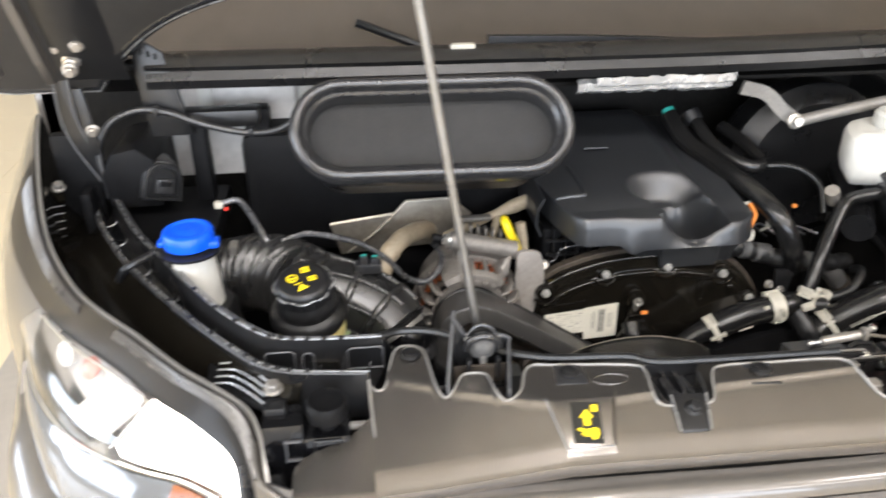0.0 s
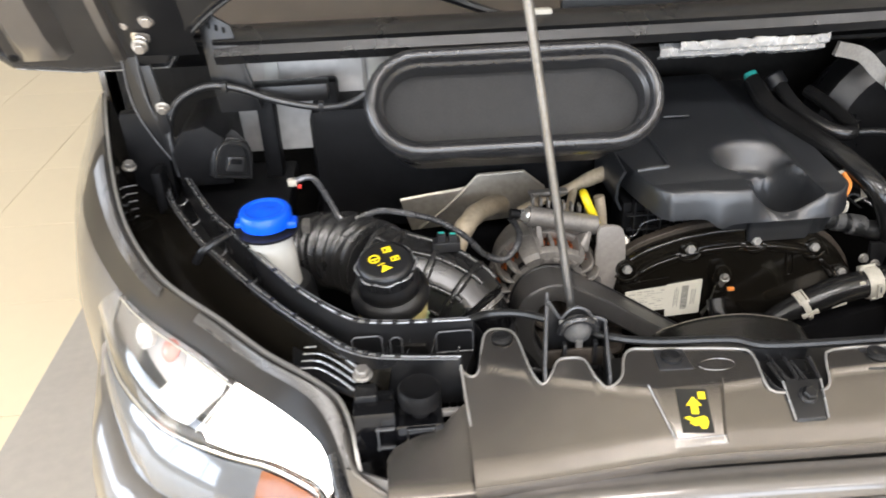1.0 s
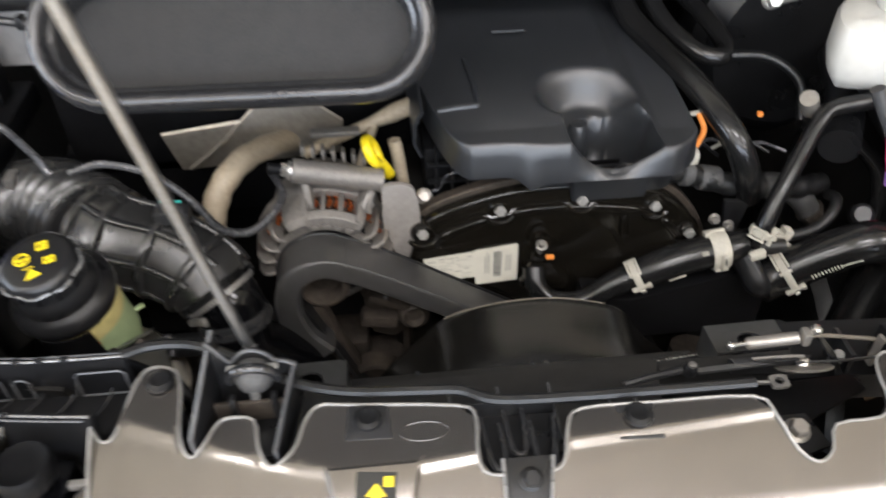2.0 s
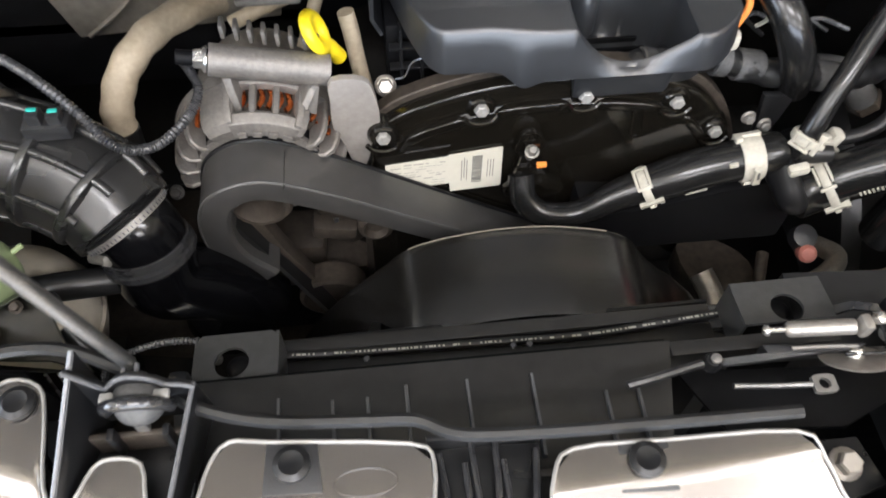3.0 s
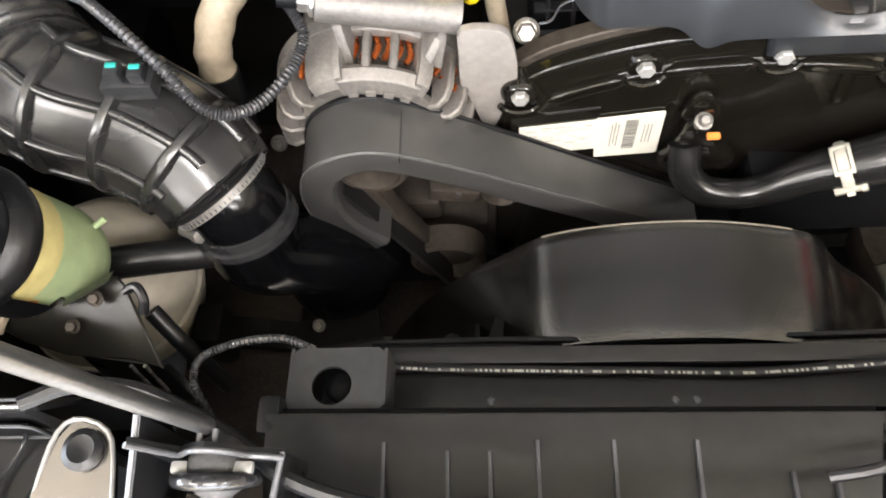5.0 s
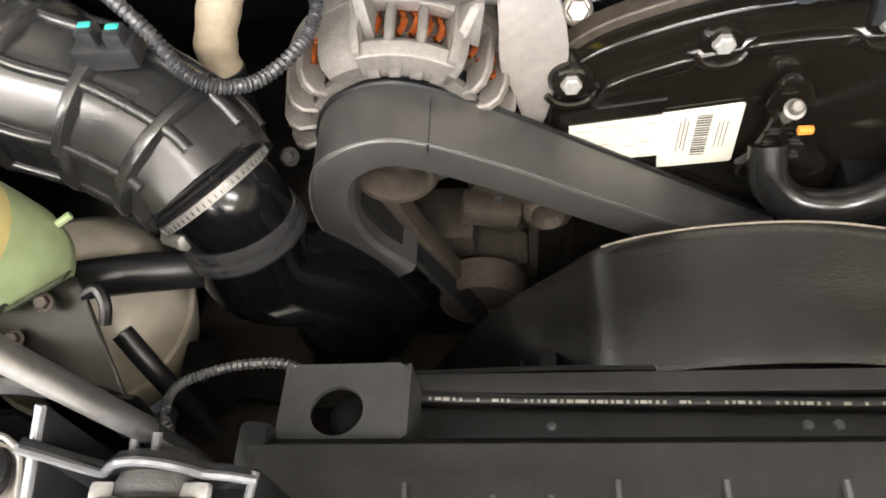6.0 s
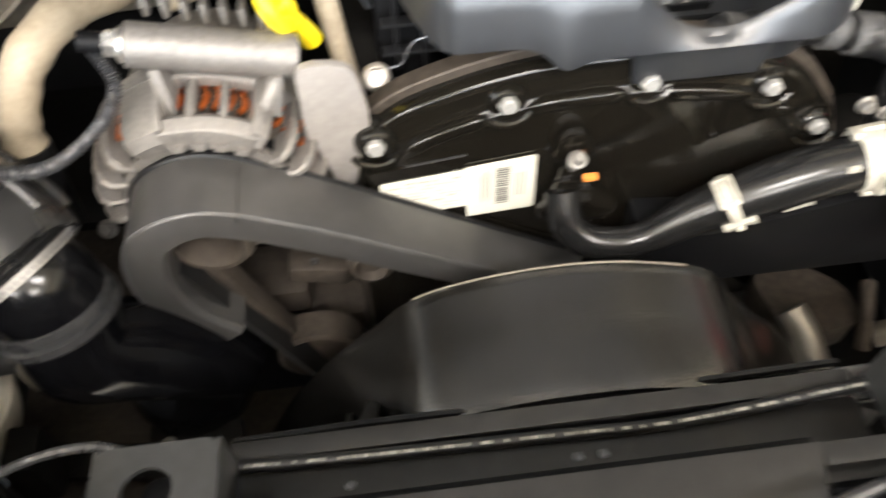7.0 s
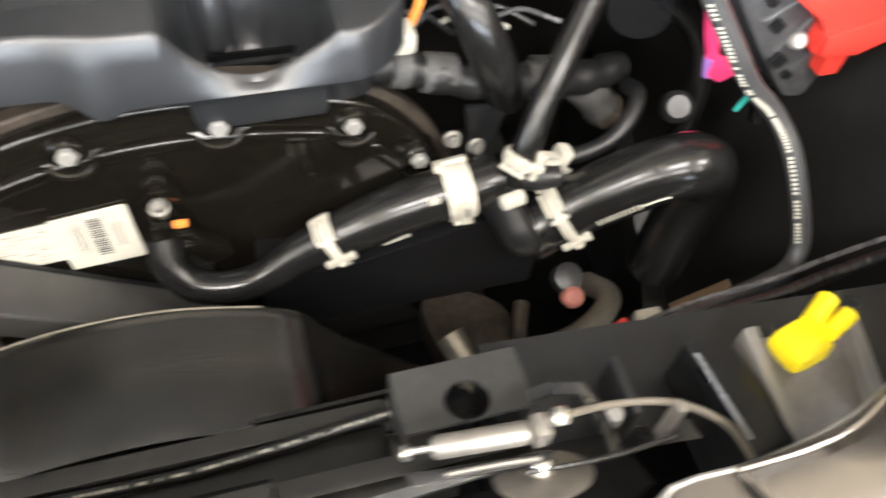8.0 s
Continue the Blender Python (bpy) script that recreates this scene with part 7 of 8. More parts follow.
    # fan shroud: a shallow hump between two rounded shoulders
    line = [(0.11, 0.68), (0.130, 0.74), (0.160, 0.805), (0.190, 0.852), (0.213, 0.880), (0.228, 0.896), (0.238, 0.908), (0.249, 0.9165), (0.264, 0.923), (0.283, 0.928), (0.306, 0.9315), (0.332, 0.9325), (0.355, 0.9305), (0.374, 0.9262), (0.391, 0.9212), (0.405, 0.916), (0.416, 0.909), (0.425, 0.899), (0.434, 0.884), (0.450, 0.862), (0.475, 0.835), (0.51, 0.785), (0.54, 0.70)]
    path = [(p.x, p.y) for p in smooth_path([(*q, 0) for q in line], 5)]
    loops = []
    for x, z in path:
        loops.append([V((x, 0.646, z - 0.0062)), V((x, 0.650, z - 0.0052)), V((x, 0.656, z - 0.0043)), V((x, 0.664, z - 0.0035)), V((x, 0.685, z - 0.0015)), V((x, 0.711, z - 0.0004)), V((x, 0.7155, z + 0.0010)), V((x, 0.7180, z)), V((x, 0.7180, z - 0.005))])
    s = part("fan_shroud", sheet(loops, 0.003), SHROUD, r, "black plastic fan shroud", 60)
    # highlight along the black rim, painted as a thin tan line
    part("shroud_lip", tube([(x, 0.7178, z + 0.0006) for x, z in path[34:76:3]], 0.0006, 6, 3), CABLE_TAN, s, "tan line drawn for the rim's highlight")
    part("shroud_plate", prism([(0.13, 0.50), (0.13, 0.84), (0.20, 0.895), (0.46, 0.900), (0.50, 0.87), (0.52, 0.50)], 0.637, 0.646, "xz", 0.003), BLACK_SATIN, s)
    part("shroud_ledge", box((0.31, 0.6395, 0.911), (0.34, 0.020, 0.006), 0.002), SHROUD, s)
    part("shroud_ridge", tube([(0.15, 0.6500, 0.910), (0.22, 0.6500, 0.914), (0.30, 0.6480, 0.917), (0.38, 0.6500, 0.916), (0.46, 0.6520, 0.914)], 0.0022, 6), BLACK_SATIN, s)
    fin = loft([[(0.2115, 0.650, 0.9135), (0.2205, 0.650, 0.9135), (0.2200, 0.651, 0.900), (0.2120, 0.651, 0.900)], [(0.2222, 0.716, 0.835), (0.2236, 0.716, 0.835), (0.2236, 0.716, 0.822), (0.2222, 0.716, 0.822)]])
    part("gusset", fin, GREY_PLASTIC, s)
    part("gusset", prism([(0.650, 0.84), (0.650, 0.897), (0.656, 0.895), (0.69, 0.85), (0.70, 0.82)], 0.2025, 0.2050, "yz", 0.0006), GREY_PLASTIC, s)
    part("rivet", lathe([(0.009, 0), (0.008, 0.004), (0.004, 0.0065), (0, 0.007)], (0.186, 0.668, 0.848), (-0.5, -0.3, 0.8), 16), GREY_PLASTIC, s)
    w = thing("radiator_cable", (0.07, 0.64, 0.93), "thin braided cable looping beside the radiator", "cable")
    part("cable", tube([(0.112, 0.638, 0.936), (0.094, 0.6445, 0.937), (0.075, 0.6440, 0.938), (0.058, 0.640, 0.938), (0.046, 0.635, 0.937), (0.040, 0.628, 0.934), (0.039, 0.618, 0.925), (0.044, 0.606, 0.905)], 0.0030, 8, 20, rfun=lambda k: 0.0024 + 0.0004 * math.sin(k * 300)), CONDUIT, w)


# ---- hoses on the far side ----
def clip(parent, at, axis, r, wide=False):
    """An ivory nylon clip round a hose: a slotted loop, a narrow band and a T-shaped end."""
    a, at = V(axis).normalized(), V(at)
    n = V((0, -0.6, 0.8))
    n = (n - a * n.dot(a)).normalized()
    m = a.cross(n).normalized()
    if m.y > 0:
        m = -m
    w = 0.0085 if wide else 0.0032
    c = part("clip", lathe([(r, -w), (r + 0.0012, -w - 0.0004), (r + 0.0020, -w + 0.001), (r + 0.0020, w - 0.001), (r + 0.0012, w + 0.0004), (r, w)], at, axis, 32), IVORY, parent, "ivory nylon hose clip")

    def spot(name, deg, size, along=0.0, up=0.0015, material=None):
        an = radians(deg)
        out = n * math.cos(an) + m * math.sin(an)
        tan = m * math.cos(an) - n * math.sin(an)
        q = Matrix((a, tan, out)).transposed().to_4x4()
        part(name, box(at + out * (r + up) + a * along, size, 0.0007, q), material or IVORY, c)
    if wide:
        spot("tongue", 52, (0.0060, 0.018, 0.0040), 0.001, 0.0028)
        spot("slot", 44, (0.0022, 0.0085, 0.0010), 0.001, 0.0050, TAPE)
        spot("tab", -66, (0.021, 0.0060, 0.0040), -0.001, 0.0022)
        spot("tab", -52, (0.006, 0.0050, 0.0050), -0.009, 0.0020)
        spot("tail", 92, (0.010, 0.006, 0.0040), -0.002, 0.0024)
    else:
        for d in (-0.0052, 0.0052):
            spot("loop_side", -28, (0.0022, 0.017, 0.0032), d)
        spot("loop_end", -62, (0.0125, 0.0025, 0.0032))
        spot("loop_end", 2, (0.0125, 0.0030, 0.0036))
        spot("cross_bar", 62, (0.019, 0.0050, 0.0042))
        spot("nub", 62, (0.004, 0.006, 0.006), 0.0085)
        spot("tail", 84, (0.0050, 0.014, 0.0040), up=0.003)
    return c


def coolant_hoses():
    h = thing("coolant_hose", (0.44, 0.775, 0.86), "shiny black coolant hose with ivory clips", "hose", "coolant hoses")
    pts = [(0.347, 0.793, 0.903), (0.349, 0.780, 0.886), (0.362, 0.772, 0.8745), (0.385, 0.770, 0.8705), (0.405, 0.771, 0.875), (0.428, 0.774, 0.887), (0.455, 0.774, 0.900), (0.495, 0.775, 0.915), (0.54, 0.777, 0.922), (0.556, 0.78, 0.922)]
    part("hose_body", tube(pts, 0.012, 20, 6, rfun=lambda k: 0.0112 + 0.0060 * max(0.0, min(1.0, (k - 0.42) / 0.3))), RUBBER_GLOSS, h)
    clip(h, (0.450, 0.774, 0.898), (0.85, 0, 0.45), 0.0150)
    clip(h, (0.531, 0.777, 0.921), (0.98, 0, 0.15), 0.0176, True)
    part("print_patch", box((0.488, 0.761, 0.903), (0.018, 0.002, 0.005), 0.0008, Matrix.Rotation(-0.3, 4, "Y")), IVORY, h, "pale worn print")
    part("print_dot", box((0.512, 0.763, 0.930), (0.007, 0.003, 0.004), 0.0008, Matrix.Rotation(-0.2, 4, "Y")), IVORY, h)
    part("stub", tube([(0.55, 0.78, 0.922), (0.575, 0.79, 0.92)], 0.013, 16, 2), BLACK, h)
    b = thing("radiator_hose", (0.66, 0.76, 0.86), "thick shiny black radiator hose with an ivory clip", "hose", "coolant hoses")
    run = [(0.578, 0.762, 0.884), (0.592, 0.764, 0.889), (0.612, 0.763, 0.902), (0.637, 0.758, 0.921), (0.660, 0.753, 0.936), (0.677, 0.751, 0.939), (0.693, 0.755, 0.929), (0.704, 0.763, 0.905), (0.708, 0.770, 0.86), (0.710, 0.775, 0.79)]
    body = part("hose_body", tube(run, 0.0215, 28, 6), RUBBER_GLOSS, b)
    mid = smooth_path(run, 10)
    axes = frames(mid)

    def on_hose(i, toward, lift):
        t = axes[i][0]
        n = V(toward)
        return mid[i] + (n - t * n.dot(t)).normalized() * lift
    part("red_line", tube([on_hose(i, (0.10, 0.60, 0.74), 0.0206) for i in (47, 49, 51, 53)], 0.0009, 6, 3), PINK, body, "thin red stripe")
    low = (-0.36, -0.93, -0.20)
    part("white_line", tube([on_hose(i, low, 0.0214) for i in range(33, 41)], 0.0007, 6, 1), PAPER, body, "fine white line")
    mk = part("print_mark", box((0, 0, 0), (0.0012, 0.0055, 0.0006), 0.0002), PAPER, body, "unreadable white print")
    for k, i in enumerate(range(24, 34)):
        t = axes[i][0]
        n = (V(low) - t * V(low).dot(t)).normalized()
        m = Matrix((t, n.cross(t), n)).transposed().to_4x4()
        m.translation = mid[i] + n * 0.0214
        if k == 0:
            mk.matrix_basis = m
        else:
            repeat(mk, m)
    part("elbow", tube([(0.553, 0.775, 0.920), (0.563, 0.762, 0.905), (0.570, 0.752, 0.893), (0.582, 0.757, 0.885)], 0.0125, 16), BLACK_SATIN, b)
    clip(b, (0.603, 0.7635, 0.8965), (0.82, -0.02, 0.57), 0.0222)
    part("stud", box((0.5570, 0.748, 0.9375), (0.016, 0.008, 0.009), 0.003, Matrix.Rotation(-0.3, 4, "Y")), IVORY, b, "ivory stud")
    u = thing("heater_hose", (0.60, 0.8, 0.9), "slim black heater hose rising past the loom", "hose", "coolant hoses")
    part("hose_body", tube([(0.566, 0.775, 0.925), (0.574, 0.778, 0.948), (0.585, 0.7895, 0.972), (0.598, 0.8020, 0.990), (0.616, 0.820, 1.011), (0.633, 0.835, 1.030), (0.650, 0.843, 1.038), (0.70, 0.845, 1.043), (0.76, 0.85, 1.045), (0.80, 0.86, 1.045)], 0.0088, 14), RUBBER_GLOSS, u)
    c = clip(u, (0.572, 0.777, 0.941), (0.3, 0.15, 0.93), 0.0100)
    part("band", box((0.588, 0.775, 0.936), (0.020, 0.003, 0.0036), 0.001, Matrix.Rotation(0.25, 4, "Y")), IVORY, c)
    part("spring_clip", box((0.605, 0.787, 0.925), (0.011, 0.012, 0.018), 0.003, Matrix.Rotation(0.3, 4, "Y")), IVORY, u, "ivory clip ear")
    part("clip_leg", box((0.597, 0.785, 0.930), (0.014, 0.005, 0.004), 0.0012, Matrix.Rotation(0.35, 4, "Y")), IVORY, u)
    part("clip_leg", box((0.610, 0.783, 0.915), (0.010, 0.005, 0.004), 0.0012, Matrix.Rotation(0.6, 4, "Y")), IVORY, u)
    w = thing("side_hose", (0.63, 0.80, 0.93), "thin black return hose", "hose", "coolant hoses")
    part("hose_body", tube([(0.600, 0.788, 0.922), (0.626, 0.789, 0.924), (0.644, 0.792, 0.930), (0.658, 0.800, 0.940), (0.668, 0.815, 0.945), (0.672, 0.835, 0.935)], 0.0058, 12), RUBBER, w)
    part("hose_body", tube([(0.552, 0.785, 0.921), (0.580, 0.777, 0.921), (0.600, 0.776, 0.920)], 0.0085, 12), RUBBER, w)
    for pts, r, gr in (([(0.476, 1.052, 1.090), (0.486, 1.01, 1.066), (0.505, 0.955, 1.053), (0.527, 0.88, 1.042), (0.544, 0.828, 1.022), (0.562, 0.815, 0.985), (0.575, 0.825, 0.95)], 0.0135, 0),
                       ([(0.508, 1.045, 1.090), (0.522, 1.0, 1.064), (0.545, 0.955, 1.050), (0.568, 0.945, 1.046), (0.582, 0.965, 1.048), (0.575, 1.01, 1.060), (0.56, 1.05, 1.07)], 0.010, 1)):
        t = thing("turbo_hose", pts[2], "shiny black hose running over the engine cover", "hose", "turbo hoses")
        part("hose_body", tube(pts, r, 16), RUBBER_GLOSS, t)
        if not gr:
            part("collar", lathe([(0, -0.008), (0.0085, -0.008), (0.0095, -0.006), (0.0095, 0.003), (0.0085, 0.005)], V(pts[0]) + V((0, 0.002, 0.003)), (0.2, -0.5, -0.6), 16), TEAL, t, "teal collar")
        else:
            part("collar", lathe([(0.010, -0.010), (0.013, -0.008), (0.013, 0.008), (0.010, 0.010)], pts[0], (0.3, -0.5, -0.6), 16), GREY_PLASTIC, t, "grey collar")
    e = thing("small_pipe", (0.60, 0.90, 1.02), "thin black pipe curving down beside the engine", "pipe")
    part("pipe", tube([(0.57, 0.95, 1.045), (0.62, 0.94, 1.045), (0.652, 0.92, 1.025), (0.655, 0.90, 0.99)], 0.005, 10), RUBBER, e)
    part("orange_plug", box((0.592, 0.875, 1.016), (0.006, 0.006, 0.005), 0.002), ORANGE, e, "orange connector")


def brake_parts():
    t = thing("brake_reservoir", (0.68, 0.90, 1.0), "white brake fluid reservoir on a grey master cylinder", "reservoir")
    part("tank", stacked(round_poly([(0.642, 0.87), (0.66, 0.845), (0.72, 0.840), (0.77, 0.855), (0.78, 0.90), (0.75, 0.935), (0.68, 0.93)], 4), [(0.026, 1.046), (0.014, 1.050), (0.004, 1.064), (0, 1.078), (0, 1.106), (0.003, 1.114), (0.014, 1.120), (0.018, 1.120)], "xy"), WHITE, t, "white moulded tank")
    part("cap", lathe([(0.026, 0), (0.028, 0.004), (0.028, 0.018), (0.024, 0.022), (0, 0.022)], (0.715, 0.885, 1.118), n=28), WHITE, t)
    part("master_cylinder", tube([(0.66, 0.83, 1.0), (0.70, 0.90, 1.005), (0.74, 1.0, 1.01)], 0.020, 20, 3), BLACK_SATIN, t, "black cast cylinder")
    part("port", tube([(0.632, 0.855, 1.03), (0.62, 0.845, 1.05)], 0.009, 12, 1), DULL_STEEL, t)
    part("booster", lathe([(0.0, 0), (0.10, 0.0), (0.125, 0.02), (0.125, 0.06), (0.11, 0.09), (0, 0.09)], (0.70, 1.02, 1.01), (0, 1, 0), 40), BLACK_SATIN, t, "round black brake booster")


def fuse_box():
    t = thing("battery_terminal_box", (0.80, 0.84, 0.93), "grey terminal box with a red plastic cover", "terminal box")
    shell = part("body", prism([(0.685, 1.055), (0.702, 1.027), (0.736, 0.983), (0.775, 0.938), (0.793, 0.935), (0.798, 0.962), (0.792, 0.985), (0.86, 0.97), (0.86, 1.06)], 0.797, 0.90, "xz", 0.006), DUSTY_GREY, t, "dusty grey ribbed body")
    for i in range(4):
        part("rib", tube([(0.708 + 0.019 * i, 0.7965, 1.035 - 0.026 * i), (0.735 + 0.014 * i, 0.7965, 1.043 - 0.018 * i)], 0.0014, 6, 1), DUSTY_GREY, shell)
    for x, z, w in ((0.738, 1.005, 0.010), (0.752, 0.976, 0.012), (0.765, 0.962, 0.008), (0.772, 0.985, 0.009), (0.726, 1.024, 0.008)):
        part("cell", box((x, 0.7955, z), (w, 0.004, w * 0.8), 0.0015, Matrix.Rotation(0.7, 4, "Y")), BLACK_SATIN, shell)
    part("red_cover", prism([(0.715, 1.047), (0.732, 1.032), (0.759, 1.013), (0.767, 1.003), (0.767, 0.986), (0.780, 0.981), (0.781, 0.966), (0.796, 0.966), (0.797, 0.981), (0.808, 0.988), (0.836, 1.000), (0.845, 1.055)], 0.785, 0.86, "xz", 0.002), RED, t, "red plastic terminal cover")
    part("cover_step", prism([(0.767, 1.003), (0.836, 1.018), (0.834, 1.001), (0.808, 0.990), (0.797, 0.985), (0.769, 0.988)], 0.7805, 0.787, "xz", 0.001), RED, t)
    part("knob", lathe([(0.0060, 0), (0.0060, 0.004), (0.0045, 0.006), (0, 0.006)], (0.7585, 0.796, 0.991), (-0.2, -0.8, 0.5), 16), PALE_BOLT, t)
    part("green_strip", tube([(0.704, 0.762, 0.971), (0.709, 0.762, 0.984)], 0.0016, 6, 1), TEAL, t, "green wire end")
    c = thing("printed_cable", (0.72, 0.72, 0.95), "black cable sleeve with unreadable white print", "cable")
    path = [(0.625, 0.765, 1.105), (0.648, 0.757, 1.066), (0.672, 0.753, 1.033), (0.697, 0.752, 1.001), (0.719, 0.749, 0.980), (0.733, 0.735, 0.960), (0.741, 0.715, 0.932), (0.747, 0.700, 0.904), (0.738, 0.690, 0.892), (0.712, 0.680, 0.896), (0.663, 0.669, 0.900), (0.600, 0.658, 0.902), (0.535, 0.648, 0.900)]
    part("cable", tube(path, 0.0060, 12), PRINTED_SLEEVE, c)
    pth = smooth_path(path[1:8], 24)
    fr = frames(pth)
    mk = part("print_mark", box((0, 0, 0), (0.0015, 0.0030, 0.0006), 0), PAPER, c)
    random.seed(8)
    ok = False
    for i in range(2, len(pth) - 2, 2):
        if random.random() < 0.12:
            continue
        tt = fr[i][0]
        n = V((-0.78, -0.32, 0.50))
        n = (n - tt * n.dot(tt)).normalized()
        m = Matrix((tt, n.cross(tt), n)).transposed().to_4x4()
        m.translation = pth[i] + n * 0.0061
        if not ok:
            mk.matrix_basis = m
            ok = True
        else:
            repeat(mk, m)
    p = thing("pink_tag", (0.668, 0.775, 1.02), "bright pink cable tag", "tag")
    part("strip", tube([(0.668, 0.782, 1.060), (0.671, 0.780, 1.040), (0.680, 0.780, 1.015), (0.685, 0.780, 1.003)], 0.0042, 8), PINK, p)
    part("flag", prism([(0.684, 1.006), (0.698, 1.000), (0.704, 0.990), (0.694, 0.984), (0.684, 0.990)], 0.774, 0.779, "xz", 0.0015), PINK, p)
    part("violet_end", tube([(0.683, 0.779, 1.002), (0.687, 0.779, 0.988)], 0.0034, 8, 2), VIOLET, p, "violet end of the tag")
    l = thing("front_loom", (0.66, 0.65, 0.9), "black wiring loom along the radiator support", "loom")
    run = [(0.500, 0.634, 0.918), (0.536, 0.638, 0.920), (0.589, 0.644, 0.920), (0.646, 0.653, 0.920), (0.698, 0.657, 0.920), (0.737, 0.662, 0.922), (0.779, 0.666, 0.925), (0.84, 0.668, 0.93)]
    part("loom", tube(run, 0.0045, 10, 16, rfun=lambda k: 0.0042 + 0.0006 * math.sin(k * 260)), RUBBER, l)
    part("thin_wire", tube([V(q) + V((0, 0.010, 0.002)) for q in run], 0.0018, 6), CONDUIT, l)
    part("plug", box((0.622, 0.667, 0.903), (0.016, 0.013, 0.009), 0.002), IVORY, l)
    part("plug", box((0.6285, 0.656, 0.908), (0.016, 0.010, 0.008), 0.002), IVORY, l)
    part("red_wire", tube([(0.602, 0.674, 0.885), (0.616, 0.679, 0.885)], 0.0032, 6, 2), RED, l)
    k = thing("card_tag", (0.822, 0.797, 0.64), "brown card tag with faded print deep in the bay", "tag")
    v = V((-0.50, -0.41, 0.76))
    ux = V((0.94, 0.03, 0.34))
    ux = (ux - v * ux.dot(v)).normalized()
    q = Matrix((ux, v.cross(ux), v)).transposed().to_4x4()
    card = part("card", box((0.822, 0.797, 0.652), (0.064, 0.036, 0.002), 0.0005, q), CARD, k)
    for d in (-0.012, 0.004, 0.018):
        part("print_bar", box(V((0.822, 0.797, 0.652)) + ux * d + v * 0.0013, (0.010, 0.002, 0.0005), 0, q @ Matrix.Rotation(0.5, 4, "Z")), INK, card)


def lower_clutter():
    h = thing("lower_hose", (0.66, 0.76, 0.75), "dusty brown hose deep beside the radiator", "hose")
    part("hose_body", tube([(0.600, 0.745, 0.74), (0.632, 0.742, 0.755), (0.660, 0.752, 0.765), (0.676, 0.772, 0.760), (0.672, 0.80, 0.74)], 0.010, 14), CABLE_TAN, h)
    part("red_cap", lathe([(0.009, 0), (0.009, 0.010), (0.006, 0.013), (0, 0.013)], (0.641, 0.7735, 0.768), (-0.2, -0.6, 0.7), 14), PALE_RED, h, "reddish cap")
    part("grey_cap", lathe([(0.012, 0), (0.012, 0.014), (0, 0.016)], (0.640, 0.789, 0.770), (0, -0.4, 0.9), 16), GREY_PLASTIC, h)
    u = thing("hose_union", (0.64, 0.84, 0.92), "dusty grey hose union beside the loom", "union")
    part("elbow", tube([(0.600, 0.845, 0.948), (0.624, 0.842, 0.945), (0.648, 0.842, 0.926), (0.664, 0.842, 0.906)], 0.013, 14, 6), TAPE, u)
    part("nut", lathe([(0.015, 0), (0.015, 0.010), (0.011, 0.012), (0, 0.012)], (0.660, 0.842, 0.912), (0.6, 0, -0.7), 6), BROWN, u)
    k = thing("vacuum_pipe", (0.74, 0.87, 0.90), "black vacuum pipe curving past the booster", "pipe")
    part("pipe", tube([(0.655, 0.90, 0.985), (0.700, 0.89, 0.975), (0.745, 0.875, 0.94), (0.760, 0.865, 0.89), (0.755, 0.86, 0.83)], 0.009, 12), RUBBER_GLOSS, k)
    part("pipe", tube([(0.690, 0.93, 1.00), (0.76, 0.90, 0.985), (0.81, 0.87, 0.93), (0.82, 0.85, 0.86)], 0.008, 12), RUBBER_GLOSS, k)
    part("end_plug", lathe([(0.013, 0), (0.013, 0.014), (0.009, 0.018), (0, 0.018)], (0.742, 0.862, 0.878), (-0.3, -0.6, 0.6), 18), GREY_PLASTIC, k)
    m = thing("engine_mount", (0.55, 0.77, 0.74), "dusty cast engine mounting", "mounting")
    part("casting", prism(round_poly([(0.520, 0.80), (0.545, 0.815), (0.585, 0.79), (0.590, 0.755), (0.555, 0.745), (0.53, 0.75)], 3), 0.72, 0.755, "xy", 0.005), BROWN, m)
    part("sleeve", tube([(0.535, 0.765, 0.76), (0.542, 0.745, 0.752), (0.545, 0.72, 0.74)], 0.012, 14), DULL_STEEL, m)
    part("arm", tube([(0.598, 0.775, 0.77), (0.590, 0.755, 0.765), (0.588, 0.735, 0.74)], 0.006, 10), BROWN, m)


